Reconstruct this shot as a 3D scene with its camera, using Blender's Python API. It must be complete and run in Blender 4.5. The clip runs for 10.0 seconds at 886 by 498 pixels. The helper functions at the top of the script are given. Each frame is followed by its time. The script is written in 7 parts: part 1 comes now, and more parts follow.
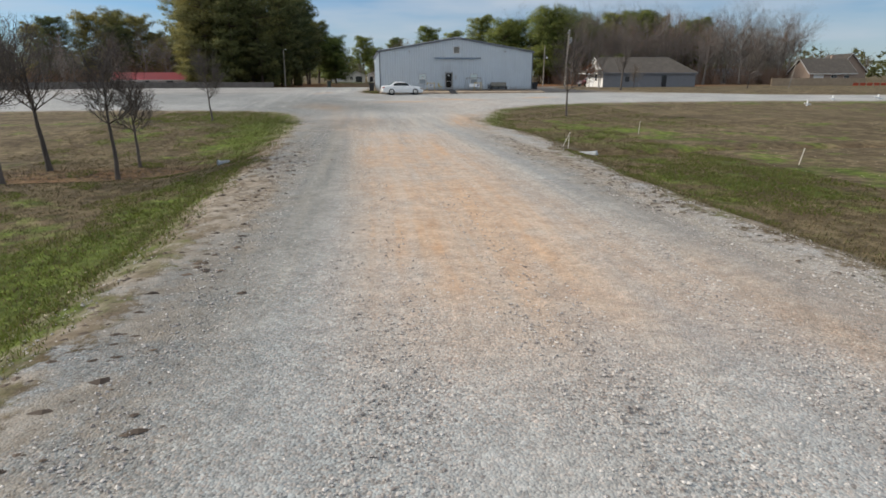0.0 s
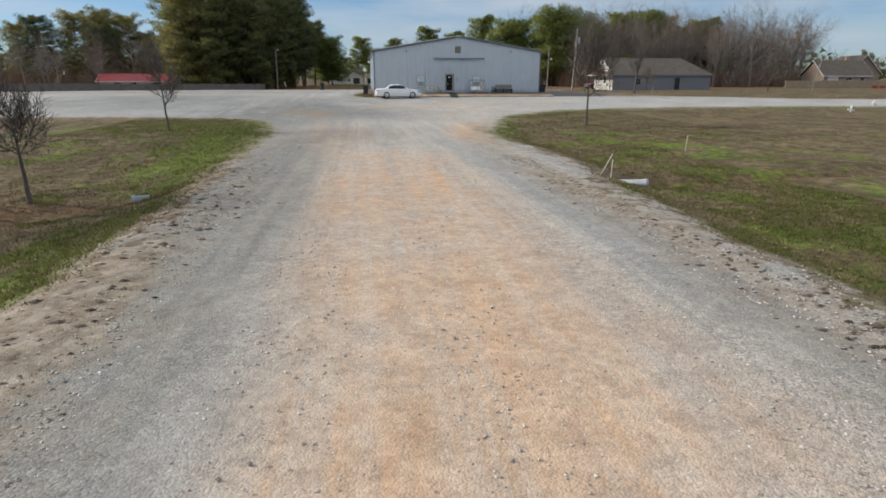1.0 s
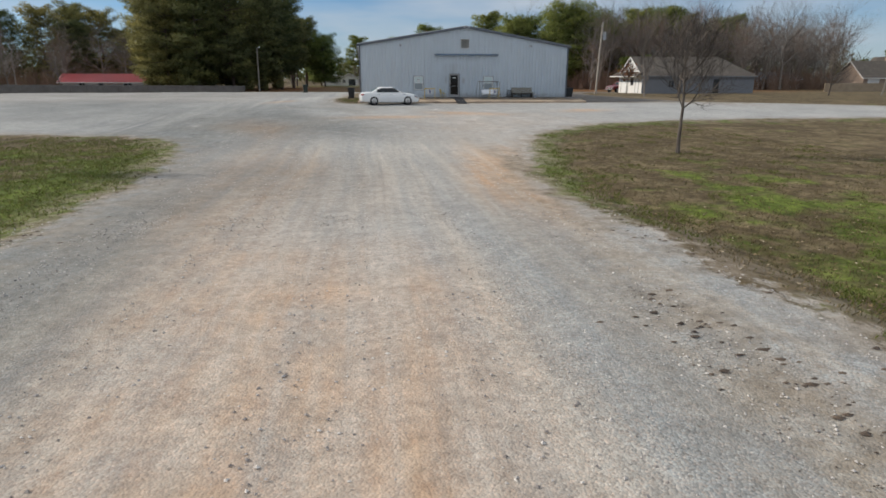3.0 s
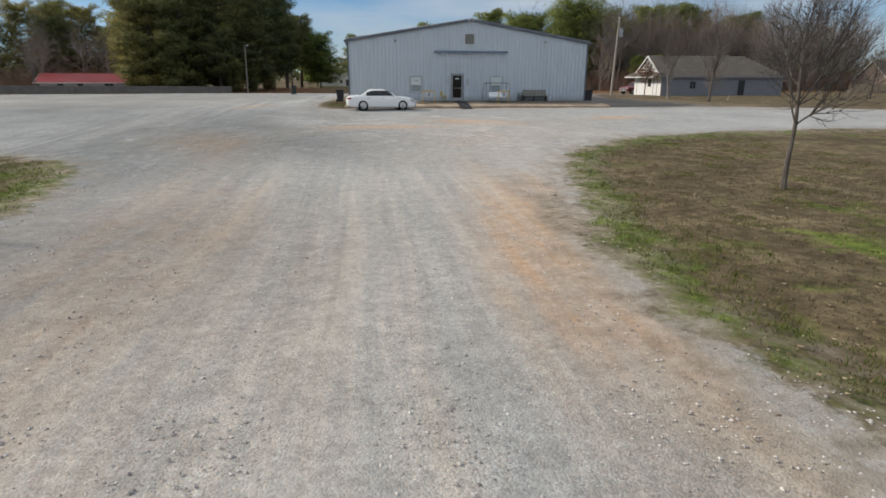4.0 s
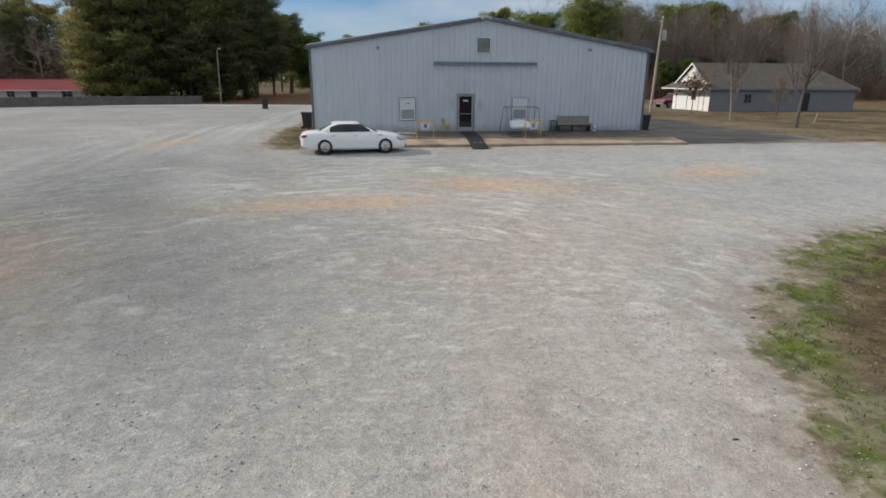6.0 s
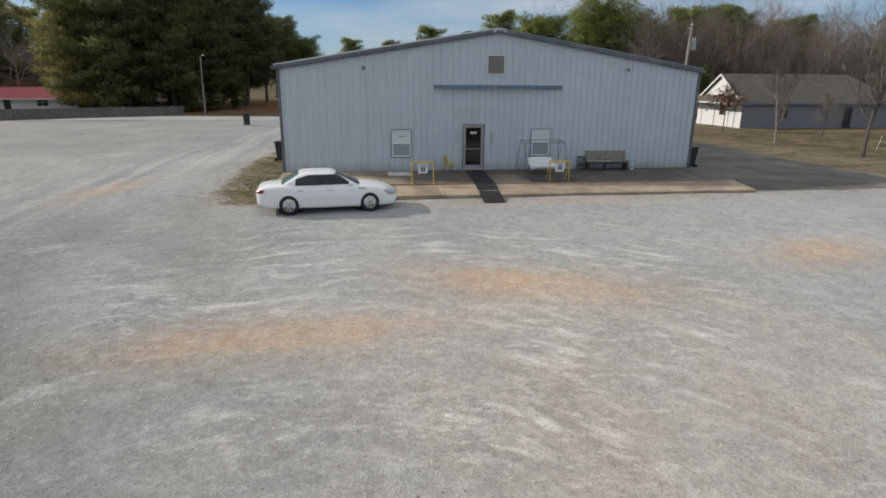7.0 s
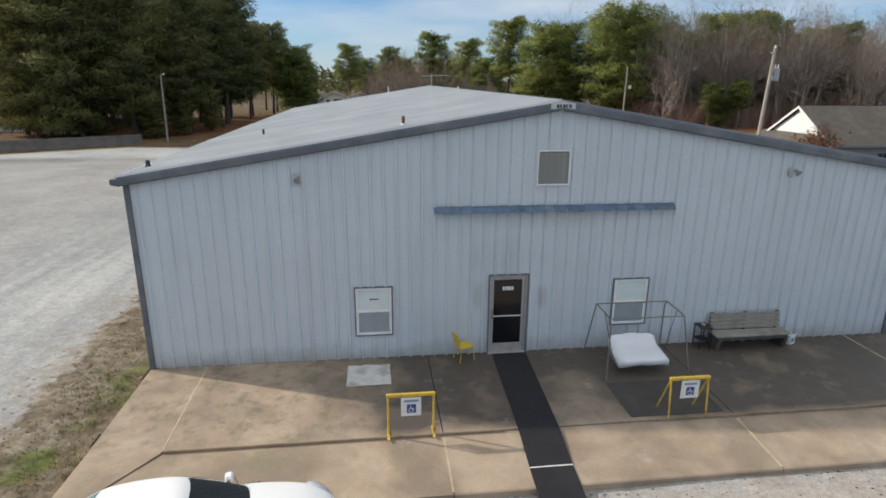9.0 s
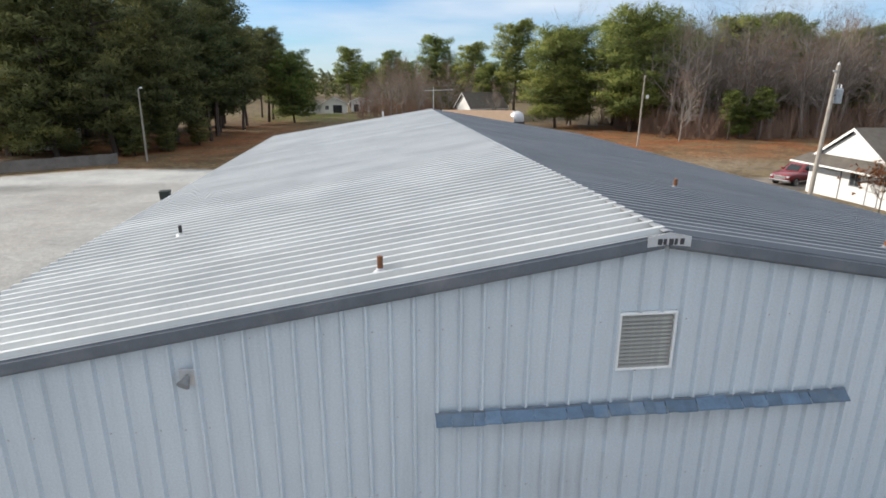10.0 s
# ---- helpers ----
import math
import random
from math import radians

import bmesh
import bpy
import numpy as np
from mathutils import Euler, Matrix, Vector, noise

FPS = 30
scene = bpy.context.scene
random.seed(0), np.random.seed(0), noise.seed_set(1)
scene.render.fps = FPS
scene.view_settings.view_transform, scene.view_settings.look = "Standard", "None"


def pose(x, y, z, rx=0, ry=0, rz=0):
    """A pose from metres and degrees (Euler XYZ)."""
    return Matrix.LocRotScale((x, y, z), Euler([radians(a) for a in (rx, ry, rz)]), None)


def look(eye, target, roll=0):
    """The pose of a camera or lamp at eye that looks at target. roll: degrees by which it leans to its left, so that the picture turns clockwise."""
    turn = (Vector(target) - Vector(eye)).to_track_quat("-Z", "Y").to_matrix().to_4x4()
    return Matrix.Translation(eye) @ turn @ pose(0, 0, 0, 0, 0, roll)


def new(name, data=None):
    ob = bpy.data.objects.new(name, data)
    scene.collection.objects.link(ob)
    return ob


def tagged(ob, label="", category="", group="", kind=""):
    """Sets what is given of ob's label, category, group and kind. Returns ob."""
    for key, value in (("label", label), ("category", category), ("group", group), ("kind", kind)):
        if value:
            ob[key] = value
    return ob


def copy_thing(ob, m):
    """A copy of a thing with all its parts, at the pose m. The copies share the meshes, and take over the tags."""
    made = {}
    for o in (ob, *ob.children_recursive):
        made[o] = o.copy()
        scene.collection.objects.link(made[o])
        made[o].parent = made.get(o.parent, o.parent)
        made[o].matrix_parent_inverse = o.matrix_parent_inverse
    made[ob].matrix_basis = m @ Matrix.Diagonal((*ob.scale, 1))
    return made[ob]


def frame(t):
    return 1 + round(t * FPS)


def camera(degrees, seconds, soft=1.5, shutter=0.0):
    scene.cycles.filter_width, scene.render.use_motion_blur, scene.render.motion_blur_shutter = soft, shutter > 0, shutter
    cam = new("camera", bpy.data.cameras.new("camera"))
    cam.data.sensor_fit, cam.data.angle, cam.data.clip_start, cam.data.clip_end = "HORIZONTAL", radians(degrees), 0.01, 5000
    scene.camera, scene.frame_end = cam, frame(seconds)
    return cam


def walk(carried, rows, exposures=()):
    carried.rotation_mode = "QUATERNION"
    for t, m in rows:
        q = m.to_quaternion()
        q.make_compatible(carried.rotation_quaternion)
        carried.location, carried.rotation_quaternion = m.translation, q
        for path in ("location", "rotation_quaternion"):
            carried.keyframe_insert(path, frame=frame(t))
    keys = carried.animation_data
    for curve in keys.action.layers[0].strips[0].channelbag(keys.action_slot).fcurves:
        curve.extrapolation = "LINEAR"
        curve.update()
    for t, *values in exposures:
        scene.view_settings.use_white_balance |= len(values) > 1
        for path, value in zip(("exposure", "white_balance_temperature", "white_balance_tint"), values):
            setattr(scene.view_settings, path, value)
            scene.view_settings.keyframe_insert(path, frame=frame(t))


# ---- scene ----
cam = camera(75.3, 10.0, 1.7)
# seconds, place, yaw, pitch, roll
ROWS = [
    (0.0, -10.565, -76.226, 1.754, -7.669, -16.836, -0.070),
    (0.5, -10.136, -73.212, 1.765, -7.678, -16.760, -0.029),
    (1.0, -9.741, -69.996, 1.796, -7.680, -16.694, 0.009),
    (1.5, -9.355, -66.625, 1.805, -7.675, -16.638, 0.045),
    (2.0, -8.960, -63.136, 1.782, -7.663, -16.594, 0.080),
    (2.5, -8.546, -59.563, 1.739, -7.644, -16.561, 0.112),
    (3.0, -8.109, -55.934, 1.700, -7.620, -16.541, 0.141),
    (3.5, -7.648, -52.272, 1.696, -7.591, -16.532, 0.169),
    (4.0, -7.169, -48.596, 1.756, -7.556, -16.533, 0.194),
    (4.5, -6.683, -44.951, 1.908, -7.513, -16.540, 0.218),
    (5.0, -6.202, -41.356, 2.157, -7.461, -16.542, 0.244),
    (5.5, -5.738, -37.790, 2.511, -7.399, -16.533, 0.277),
    (6.0, -5.300, -34.217, 2.958, -7.343, -16.486, 0.322),
    (6.5, -4.880, -30.638, 3.497, -7.289, -16.436, 0.365),
    (7.0, -4.460, -27.085, 4.136, -7.252, -16.423, 0.392),
    (7.5, -4.070, -23.577, 4.812, -7.213, -16.402, 0.418),
    (8.0, -3.671, -20.145, 5.494, -7.146, -16.418, 0.423),
    (8.5, -3.290, -16.766, 6.166, -7.079, -16.416, 0.427),
    (9.0, -2.895, -13.392, 6.821, -6.974, -16.425, 0.441),
    (9.5, -2.538, -10.153, 7.505, -6.930, -16.392, 0.383),
    (10.0, -2.167, -6.831, 8.225, -6.704, -16.465, 0.252),
]
walk(cam, [(t, pose(x, y, z, 90 + pitch, -roll, yaw)) for t, x, y, z, yaw, pitch, roll in ROWS],
     ((0.0, 0.0), (1.5, 0.0), (2.5, -0.10), (4.5, -0.04), (5.0, 0.0), (6.5, -0.13), (7.5, -0.10), (8.0, 0.01), (8.5, 0.13), (9.0, 0.22), (9.5, 0.62), (10.0, 0.55)))

# ---- light ----
SUN_WAY = Vector((1.76, -0.68, -1.0)).normalized()
SUN_EL = math.asin(-SUN_WAY.z)
world = bpy.data.worlds.new("sky")
scene.world = world
world.use_nodes = True
wn, wl = world.node_tree.nodes, world.node_tree.links
wn.clear()
w_out = wn.new("ShaderNodeOutputWorld")
w_bg = wn.new("ShaderNodeBackground")
w_sky = wn.new("ShaderNodeTexSky")
w_sky.sky_type = "NISHITA"
w_sky.sun_disc = False
w_sky.sun_elevation = SUN_EL
w_sky.sun_rotation = math.atan2(-SUN_WAY.x, -SUN_WAY.y)
w_sky.air_density, w_sky.dust_density, w_sky.ozone_density = 1.0, 0.15, 3.5
w_tc = wn.new("ShaderNodeTexCoord")
w_map = wn.new("ShaderNodeMapping")
w_map.inputs["Scale"].default_value = (1.3, 1.3, 8.0)
w_map.inputs["Rotation"].default_value = (0.0, 0.09, 0.4)
w_noise = wn.new("ShaderNodeTexNoise")
w_noise.inputs["Scale"].default_value = 1.7
w_noise.inputs["Detail"].default_value = 7.0
w_noise.inputs["Roughness"].default_value = 0.52
w_sep = wn.new("ShaderNodeSeparateXYZ")
w_add = wn.new("ShaderNodeMath")
w_add.operation, w_add.inputs[1].default_value = "MULTIPLY_ADD", 0.28
w_ramp = wn.new("ShaderNodeValToRGB")
w_ramp.color_ramp.elements[0].position, w_ramp.color_ramp.elements[1].position = 0.40, 0.70
w_ramp.color_ramp.elements[1].color = (0.85, 0.85, 0.85, 1)
w_tint = wn.new("ShaderNodeMix")
w_tint.data_type, w_tint.blend_type = "RGBA", "MULTIPLY"
w_tint.inputs["Factor"].default_value = 1.0
w_tint.inputs["B"].default_value = (0.46, 0.60, 0.76, 1)
w_mix = wn.new("ShaderNodeMix")
w_mix.data_type = "RGBA"
w_cloud = wn.new("ShaderNodeValToRGB")
w_cloud.color_ramp.elements[0].color, w_cloud.color_ramp.elements[1].color = (0.37, 0.43, 0.50, 1), (0.68, 0.70, 0.72, 1)
w_cloud.color_ramp.elements[1].position = 0.5
w_gain = wn.new("ShaderNodeMix")
w_gain.data_type, w_gain.blend_type = "RGBA", "MULTIPLY"
w_gain.inputs["Factor"].default_value = 1.0
w_gain.inputs["B"].default_value = (9.5, 9.5, 9.5, 1)
wl.new(w_cloud.outputs["Color"], w_gain.inputs["A"])
wl.new(w_gain.outputs["Result"], w_mix.inputs["B"])
wl.new(w_tc.outputs["Generated"], w_map.inputs["Vector"])
wl.new(w_tc.outputs["Generated"], w_sep.inputs["Vector"])
wl.new(w_map.outputs["Vector"], w_noise.inputs["Vector"])
wl.new(w_sep.outputs["Z"], w_add.inputs[0])
wl.new(w_sep.outputs["Z"], w_cloud.inputs["Fac"])
wl.new(w_noise.outputs["Fac"], w_add.inputs[2])
wl.new(w_add.outputs["Value"], w_ramp.inputs["Fac"])
wl.new(w_ramp.outputs["Color"], w_mix.inputs["Factor"])
wl.new(w_sky.outputs["Color"], w_tint.inputs["A"])
wl.new(w_tint.outputs["Result"], w_mix.inputs["A"])
wl.new(w_mix.outputs["Result"], w_bg.inputs["Color"])
w_bg.inputs["Strength"].default_value = 0.13
wl.new(w_bg.outputs["Background"], w_out.inputs["Surface"])

sun = new("sun", bpy.data.lights.new("sun", "SUN"))
sun.data.energy, sun.data.angle, sun.data.color = 3.5, radians(1.5), (1.0, 0.91, 0.79)
sun.matrix_world = look((-60, 30, 40), Vector((-60, 30, 40)) + SUN_WAY)


# ---- materials ----
def material(name, rough=0.8, metal=0.0):
    m = bpy.data.materials.new(name)
    m.use_nodes = True
    n = m.node_tree.nodes
    b = n["Principled BSDF"]
    b.inputs["Roughness"].default_value = rough
    b.inputs["Metallic"].default_value = metal
    return m, n, m.node_tree.links, b


def place(n, l, scale=(1, 1, 1), rot=(0, 0, 0), local=False):
    tc = n.new("ShaderNodeTexCoord") if local else n.new("ShaderNodeNewGeometry")
    mp = n.new("ShaderNodeMapping")
    mp.inputs["Scale"].default_value = scale
    mp.inputs["Rotation"].default_value = rot
    l.new(tc.outputs["Object" if local else "Position"], mp.inputs["Vector"])
    return mp.outputs["Vector"]


def grain(n, l, vec, scale, detail=4.0, rough=0.55, warp=0.0):
    t = n.new("ShaderNodeTexNoise")
    t.inputs["Scale"].default_value, t.inputs["Detail"].default_value = scale, detail
    t.inputs["Roughness"].default_value, t.inputs["Distortion"].default_value = rough, warp
    l.new(vec, t.inputs["Vector"])
    return t.outputs["Fac"]


def ramp(n, l, fac, *stops):
    r = n.new("ShaderNodeValToRGB")
    e = r.color_ramp.elements
    while len(e) < len(stops):
        e.new(0.5)
    for k, (p, c) in zip(e, stops):
        k.position = p
        k.color = (*c, 1) if isinstance(c, tuple) else (c, c, c, 1)
    l.new(fac, r.inputs["Fac"])
    return r.outputs["Color"]


def blend(n, l, fac, a, b, how="MIX"):
    m = n.new("ShaderNodeMix")
    m.data_type, m.blend_type = "RGBA", how
    for key, v in (("Factor", fac), ("A", a), ("B", b)):
        if isinstance(v, (int, float)):
            m.inputs[key].default_value = v if key == "Factor" else (v, v, v, 1)
        elif isinstance(v, tuple):
            m.inputs[key].default_value = (*v, 1)
        else:
            l.new(v, m.inputs[key])
    return m.outputs["Result"]


def calc(n, l, op, a, b=0.0, clamp=False):
    m = n.new("ShaderNodeMath")
    m.operation, m.use_clamp = op, clamp
    for k, v in enumerate((a, b)):
        if isinstance(v, (int, float)):
            m.inputs[k].default_value = v
        else:
            l.new(v, m.inputs[k])
    return m.outputs["Value"]


def bump(n, l, b, height, strength=0.4, dist=0.02):
    k = n.new("ShaderNodeBump")
    k.inputs["Strength"].default_value, k.inputs["Distance"].default_value = strength, dist
    l.new(height, k.inputs["Height"])
    l.new(k.outputs["Normal"], b.inputs["Normal"])


def attr(n, name):
    a = n.new("ShaderNodeAttribute")
    a.attribute_name = name
    return a.outputs["Fac"]


def island(n):
    return n.new("ShaderNodeNewGeometry").outputs["Random Per Island"]


def chance(n):
    return n.new("ShaderNodeObjectInfo").outputs["Random"]


def plain(name, color, rough=0.7, metal=0.0, var=0.25, scale=6.0, dirt=None, dirt_amount=0.5, relief=0.0, local=True, coat=0.0):
    """A painted or raw surface with grain, soft blotches and, if given, dirt."""
    m, n, l, b = material(name, rough, metal)
    vec = place(n, l, local=local)
    dark = tuple(c * (1 - var) for c in color)
    light = tuple(min(1, c * (1 + var * 0.6)) for c in color)
    col = ramp(n, l, grain(n, l, vec, scale, 6), (0.3, dark), (0.7, light))
    fine = grain(n, l, vec, scale * 12, 3)
    col = blend(n, l, 0.35, col, ramp(n, l, fine, (0.3, tuple(c * 0.8 for c in color)), (0.7, light)))
    if dirt:
        f = ramp(n, l, grain(n, l, vec, scale * 0.35, 5, 0.65), (0.5, 0.0), (0.72, dirt_amount))
        col = blend(n, l, f, col, dirt)
    l.new(col, b.inputs["Base Color"])
    r = calc(n, l, "MULTIPLY_ADD", fine, 0.18)
    r.node.inputs[2].default_value = rough - 0.09
    l.new(r, b.inputs["Roughness"])
    b.inputs["Coat Weight"].default_value = coat
    if relief:
        bump(n, l, b, fine, relief, 0.01)
    return m


def varied(*args, low=0.55, high=1.25, **more):
    """As plain(), with its tone changing from piece to piece."""
    m = plain(*args, **more)
    n, l = m.node_tree.nodes, m.node_tree.links
    b = n["Principled BSDF"]
    old = b.inputs["Base Color"].links[0].from_socket
    l.new(blend(n, l, 1.0, old, ramp(n, l, chance(n), (0.0, low), (1.0, high)), "MULTIPLY"), b.inputs["Base Color"])
    return m


def warped(n, l, scale, rot, amount, size):
    """Positions pushed about by soft noise, then stretched, for curving streaks."""
    geo = n.new("ShaderNodeNewGeometry")
    t = n.new("ShaderNodeTexNoise")
    t.inputs["Scale"].default_value, t.inputs["Detail"].default_value = size, 2.0
    l.new(geo.outputs["Position"], t.inputs["Vector"])
    mul = n.new("ShaderNodeVectorMath")
    mul.operation = "MULTIPLY_ADD"
    mul.inputs[1].default_value = (amount, amount, 0)
    l.new(t.outputs["Color"], mul.inputs[0])
    l.new(geo.outputs["Position"], mul.inputs[2])
    mp = n.new("ShaderNodeMapping")
    mp.inputs["Scale"].default_value, mp.inputs["Rotation"].default_value = scale, rot
    l.new(mul.outputs["Vector"], mp.inputs["Vector"])
    return mp.outputs["Vector"]


def arcs(n, l, middle, across, along):
    """Rings round a point: distance from it, and the way along the ring."""
    geo = n.new("ShaderNodeNewGeometry")
    sep = n.new("ShaderNodeSeparateXYZ")
    l.new(geo.outputs["Position"], sep.inputs["Vector"])
    dx, dy = calc(n, l, "SUBTRACT", sep.outputs["X"], middle[0]), calc(n, l, "SUBTRACT", sep.outputs["Y"], middle[1])
    far = calc(n, l, "SQRT", calc(n, l, "ADD", calc(n, l, "MULTIPLY", dx, dx), calc(n, l, "MULTIPLY", dy, dy)))
    wob = n.new("ShaderNodeTexNoise")
    wob.inputs["Scale"].default_value, wob.inputs["Detail"].default_value = 0.3, 2.0
    l.new(geo.outputs["Position"], wob.inputs["Vector"])
    far = calc(n, l, "ADD", far, calc(n, l, "MULTIPLY", wob.outputs["Fac"], 2.4))
    out = n.new("ShaderNodeCombineXYZ")
    l.new(calc(n, l, "MULTIPLY", far, across), out.inputs["X"])
    l.new(calc(n, l, "MULTIPLY", calc(n, l, "ARCTAN2", dx, dy), along), out.inputs["Y"])
    return out.outputs["Vector"]


def gravel_color(n, l, vec):
    on_road = attr(n, "drive")
    off = attr(n, "scraped")
    grey = ramp(n, l, grain(n, l, vec, 0.22, 5, 0.6), (0.3, (0.325, 0.330, 0.325)), (0.55, (0.400, 0.405, 0.393)), (0.75, (0.470, 0.468, 0.452)))
    # packed wheel tracks along the drive: pale, tan and blue-grey
    road = warped(n, l, (1.15, 0.045, 1.0), (0, 0, 0), 0.7, 0.08)
    tracks = ramp(n, l, grain(n, l, road, 1.0, 4, 0.55), (0.36, 0.0), (0.66, 1.0))
    tracks2 = ramp(n, l, grain(n, l, road, 2.3, 4, 0.6), (0.44, 0.0), (0.68, 1.0))
    col = blend(n, l, calc(n, l, "MULTIPLY", tracks, calc(n, l, "MULTIPLY", on_road, 0.8)), grey, (0.53, 0.485, 0.42))
    col = blend(n, l, calc(n, l, "MULTIPLY", tracks2, calc(n, l, "MULTIPLY", on_road, 0.5)), col, (0.325, 0.33, 0.32))
    fine_road = warped(n, l, (3.4, 0.11, 1.0), (0, 0, 0), 0.5, 0.12)
    streak = grain(n, l, fine_road, 1.0, 4, 0.6)
    col = blend(n, l, calc(n, l, "MULTIPLY", ramp(n, l, streak, (0.52, 0.0), (0.68, 0.45)), on_road), col, (0.60, 0.555, 0.49))
    col = blend(n, l, calc(n, l, "MULTIPLY", ramp(n, l, streak, (0.32, 0.55), (0.46, 0.0)), on_road), col, (0.335, 0.335, 0.325))
    # pale scuffs left in arcs by turning wheels, and dull patches between them
    arc = arcs(n, l, (-5.5, -27.0), 3.1, 8.0)
    ring = n.new("ShaderNodeSeparateXYZ")
    l.new(arc, ring.inputs["Vector"])
    outside = calc(n, l, "MULTIPLY_ADD", ring.outputs["X"], 0.11, True)
    outside.node.inputs[2].default_value = -1.5
    smear = ramp(n, l, grain(n, l, arc, 1.0, 3, 0.5), (0.51, 0.0), (0.68, 1.0))
    smear = calc(n, l, "MULTIPLY", smear, outside)
    broad = ramp(n, l, grain(n, l, vec, 0.35, 3, 0.5), (0.38, 0.0), (0.60, 1.0))
    dabs = ramp(n, l, grain(n, l, warped(n, l, (2.2, 4.6, 1.0), (0, 0, 0.12), 1.0, 0.3), 1.0, 3, 0.55), (0.55, 0.0), (0.76, 1.0))
    smear = calc(n, l, "MAXIMUM", smear, dabs)
    dull = ramp(n, l, grain(n, l, arc, 0.4, 5, 0.68), (0.45, 0.0), (0.68, 0.5))
    col = blend(n, l, calc(n, l, "MULTIPLY", dull, off), col, (0.30, 0.295, 0.275))
    tan = ramp(n, l, grain(n, l, vec, 0.3, 4, 0.6), (0.45, 0.0), (0.65, 0.4))
    col = blend(n, l, calc(n, l, "MULTIPLY", tan, off), col, (0.41, 0.385, 0.34))
    col = blend(n, l, calc(n, l, "MULTIPLY", calc(n, l, "MULTIPLY", smear, broad), calc(n, l, "MULTIPLY", off, 0.72)), col, (0.66, 0.645, 0.615))
    # curving wheel tracks past the side of the building: pale ridges and blue-grey ruts
    way = warped(n, l, (1.0, 0.03, 1.0), (0, 0, 0.33), 1.6, 0.05)
    lane = attr(n, "lane")
    col = blend(n, l, calc(n, l, "MULTIPLY", calc(n, l, "MULTIPLY", ramp(n, l, grain(n, l, way, 1.3, 4, 0.6), (0.46, 0.0), (0.58, 1.0)), lane), 0.45), col, (0.54, 0.53, 0.495))
    col = blend(n, l, calc(n, l, "MULTIPLY", calc(n, l, "MULTIPLY", ramp(n, l, grain(n, l, way, 0.9, 4, 0.6), (0.53, 0.0), (0.62, 1.0)), lane), 0.5), col, (0.24, 0.25, 0.265))
    # orange clay showing through
    clay = calc(n, l, "MULTIPLY", attr(n, "clay"), calc(n, l, "MULTIPLY_ADD", tracks, 0.5))
    clay.node.inputs[1].links[0].from_node.inputs[2].default_value = 0.62
    patch = calc(n, l, "MULTIPLY_ADD", blend(n, l, calc(n, l, "MULTIPLY", off, 0.6), grain(n, l, vec, 0.6, 6, 0.68), grain(n, l, arcs(n, l, (-5.5, -27.0), 2.6, 3.0), 1.0, 5, 0.6)), 2.4)
    patch.node.inputs[2].default_value = -0.2
    clay = calc(n, l, "MULTIPLY", clay, patch, True)
    clay = calc(n, l, "MULTIPLY", clay, blend(n, l, on_road, 1.0, ramp(n, l, streak, (0.35, 1.15), (0.65, 0.62))))
    col = blend(n, l, calc(n, l, "MULTIPLY", clay, 0.9, True), col, ramp(n, l, grain(n, l, vec, 2.3, 4), (0.3, (0.51, 0.336, 0.214)), (0.7, (0.585, 0.427, 0.297))))
    # patches where the gravel is darker and slightly bluer
    col = blend(n, l, calc(n, l, "MULTIPLY", attr(n, "dull"), calc(n, l, "MULTIPLY_ADD", grain(n, l, vec, 0.4, 5), 0.8), True), col, blend(n, l, 1.0, col, (0.56, 0.585, 0.595), "MULTIPLY"))
    col.node.inputs["Factor"].links[0].from_node.inputs[1].links[0].from_node.inputs[2].default_value = 0.4
    # single stones, some of them pinkish
    v = n.new("ShaderNodeTexVoronoi")
    v.inputs["Scale"].default_value = 46.0
    l.new(vec, v.inputs["Vector"])
    sep = n.new("ShaderNodeSeparateColor")
    l.new(v.outputs["Color"], sep.inputs["Color"])
    tone = ramp(n, l, sep.outputs["Red"], (0.0, 0.48), (0.3, 0.85), (0.75, 1.06), (1.0, 1.42))
    hue = ramp(n, l, sep.outputs["Green"], (0.0, (0.93, 1.0, 1.04)), (0.55, (1.0, 1.0, 1.0)), (1.0, (1.13, 0.98, 0.90)))
    stony = ramp(n, l, grain(n, l, vec, 0.8, 4), (0.35, 0.55), (0.65, 1.0))
    packed = calc(n, l, "MULTIPLY_ADD", attr(n, "loose"), 0.5)
    packed.node.inputs[2].default_value = 0.5
    stony = calc(n, l, "MULTIPLY", stony, packed)
    stony = calc(n, l, "MULTIPLY", stony, calc(n, l, "SUBTRACT", 1.0, calc(n, l, "MULTIPLY", clay, 0.55)))
    col = blend(n, l, stony, col, blend(n, l, 1.0, blend(n, l, 1.0, col, tone, "MULTIPLY"), hue, "MULTIPLY"))
    mid = grain(n, l, vec, 9.0, 5, 0.7)
    col = blend(n, l, 0.5, col, blend(n, l, 1.0, col, ramp(n, l, mid, (0.3, 0.62), (0.7, 1.32)), "MULTIPLY"))
    heap = grain(n, l, vec, 2.6, 6, 0.75)
    col = blend(n, l, 1.0, col, ramp(n, l, heap, (0.36, 0.86), (0.64, 1.10)), "MULTIPLY")
    v2 = n.new("ShaderNodeTexVoronoi")
    v2.inputs["Scale"].default_value = 4.0
    l.new(vec, v2.inputs["Vector"])
    spot = calc(n, l, "LESS_THAN", v2.outputs["Distance"], 0.075)
    col = blend(n, l, calc(n, l, "MULTIPLY", spot, 0.6), col, (0.16, 0.14, 0.12))
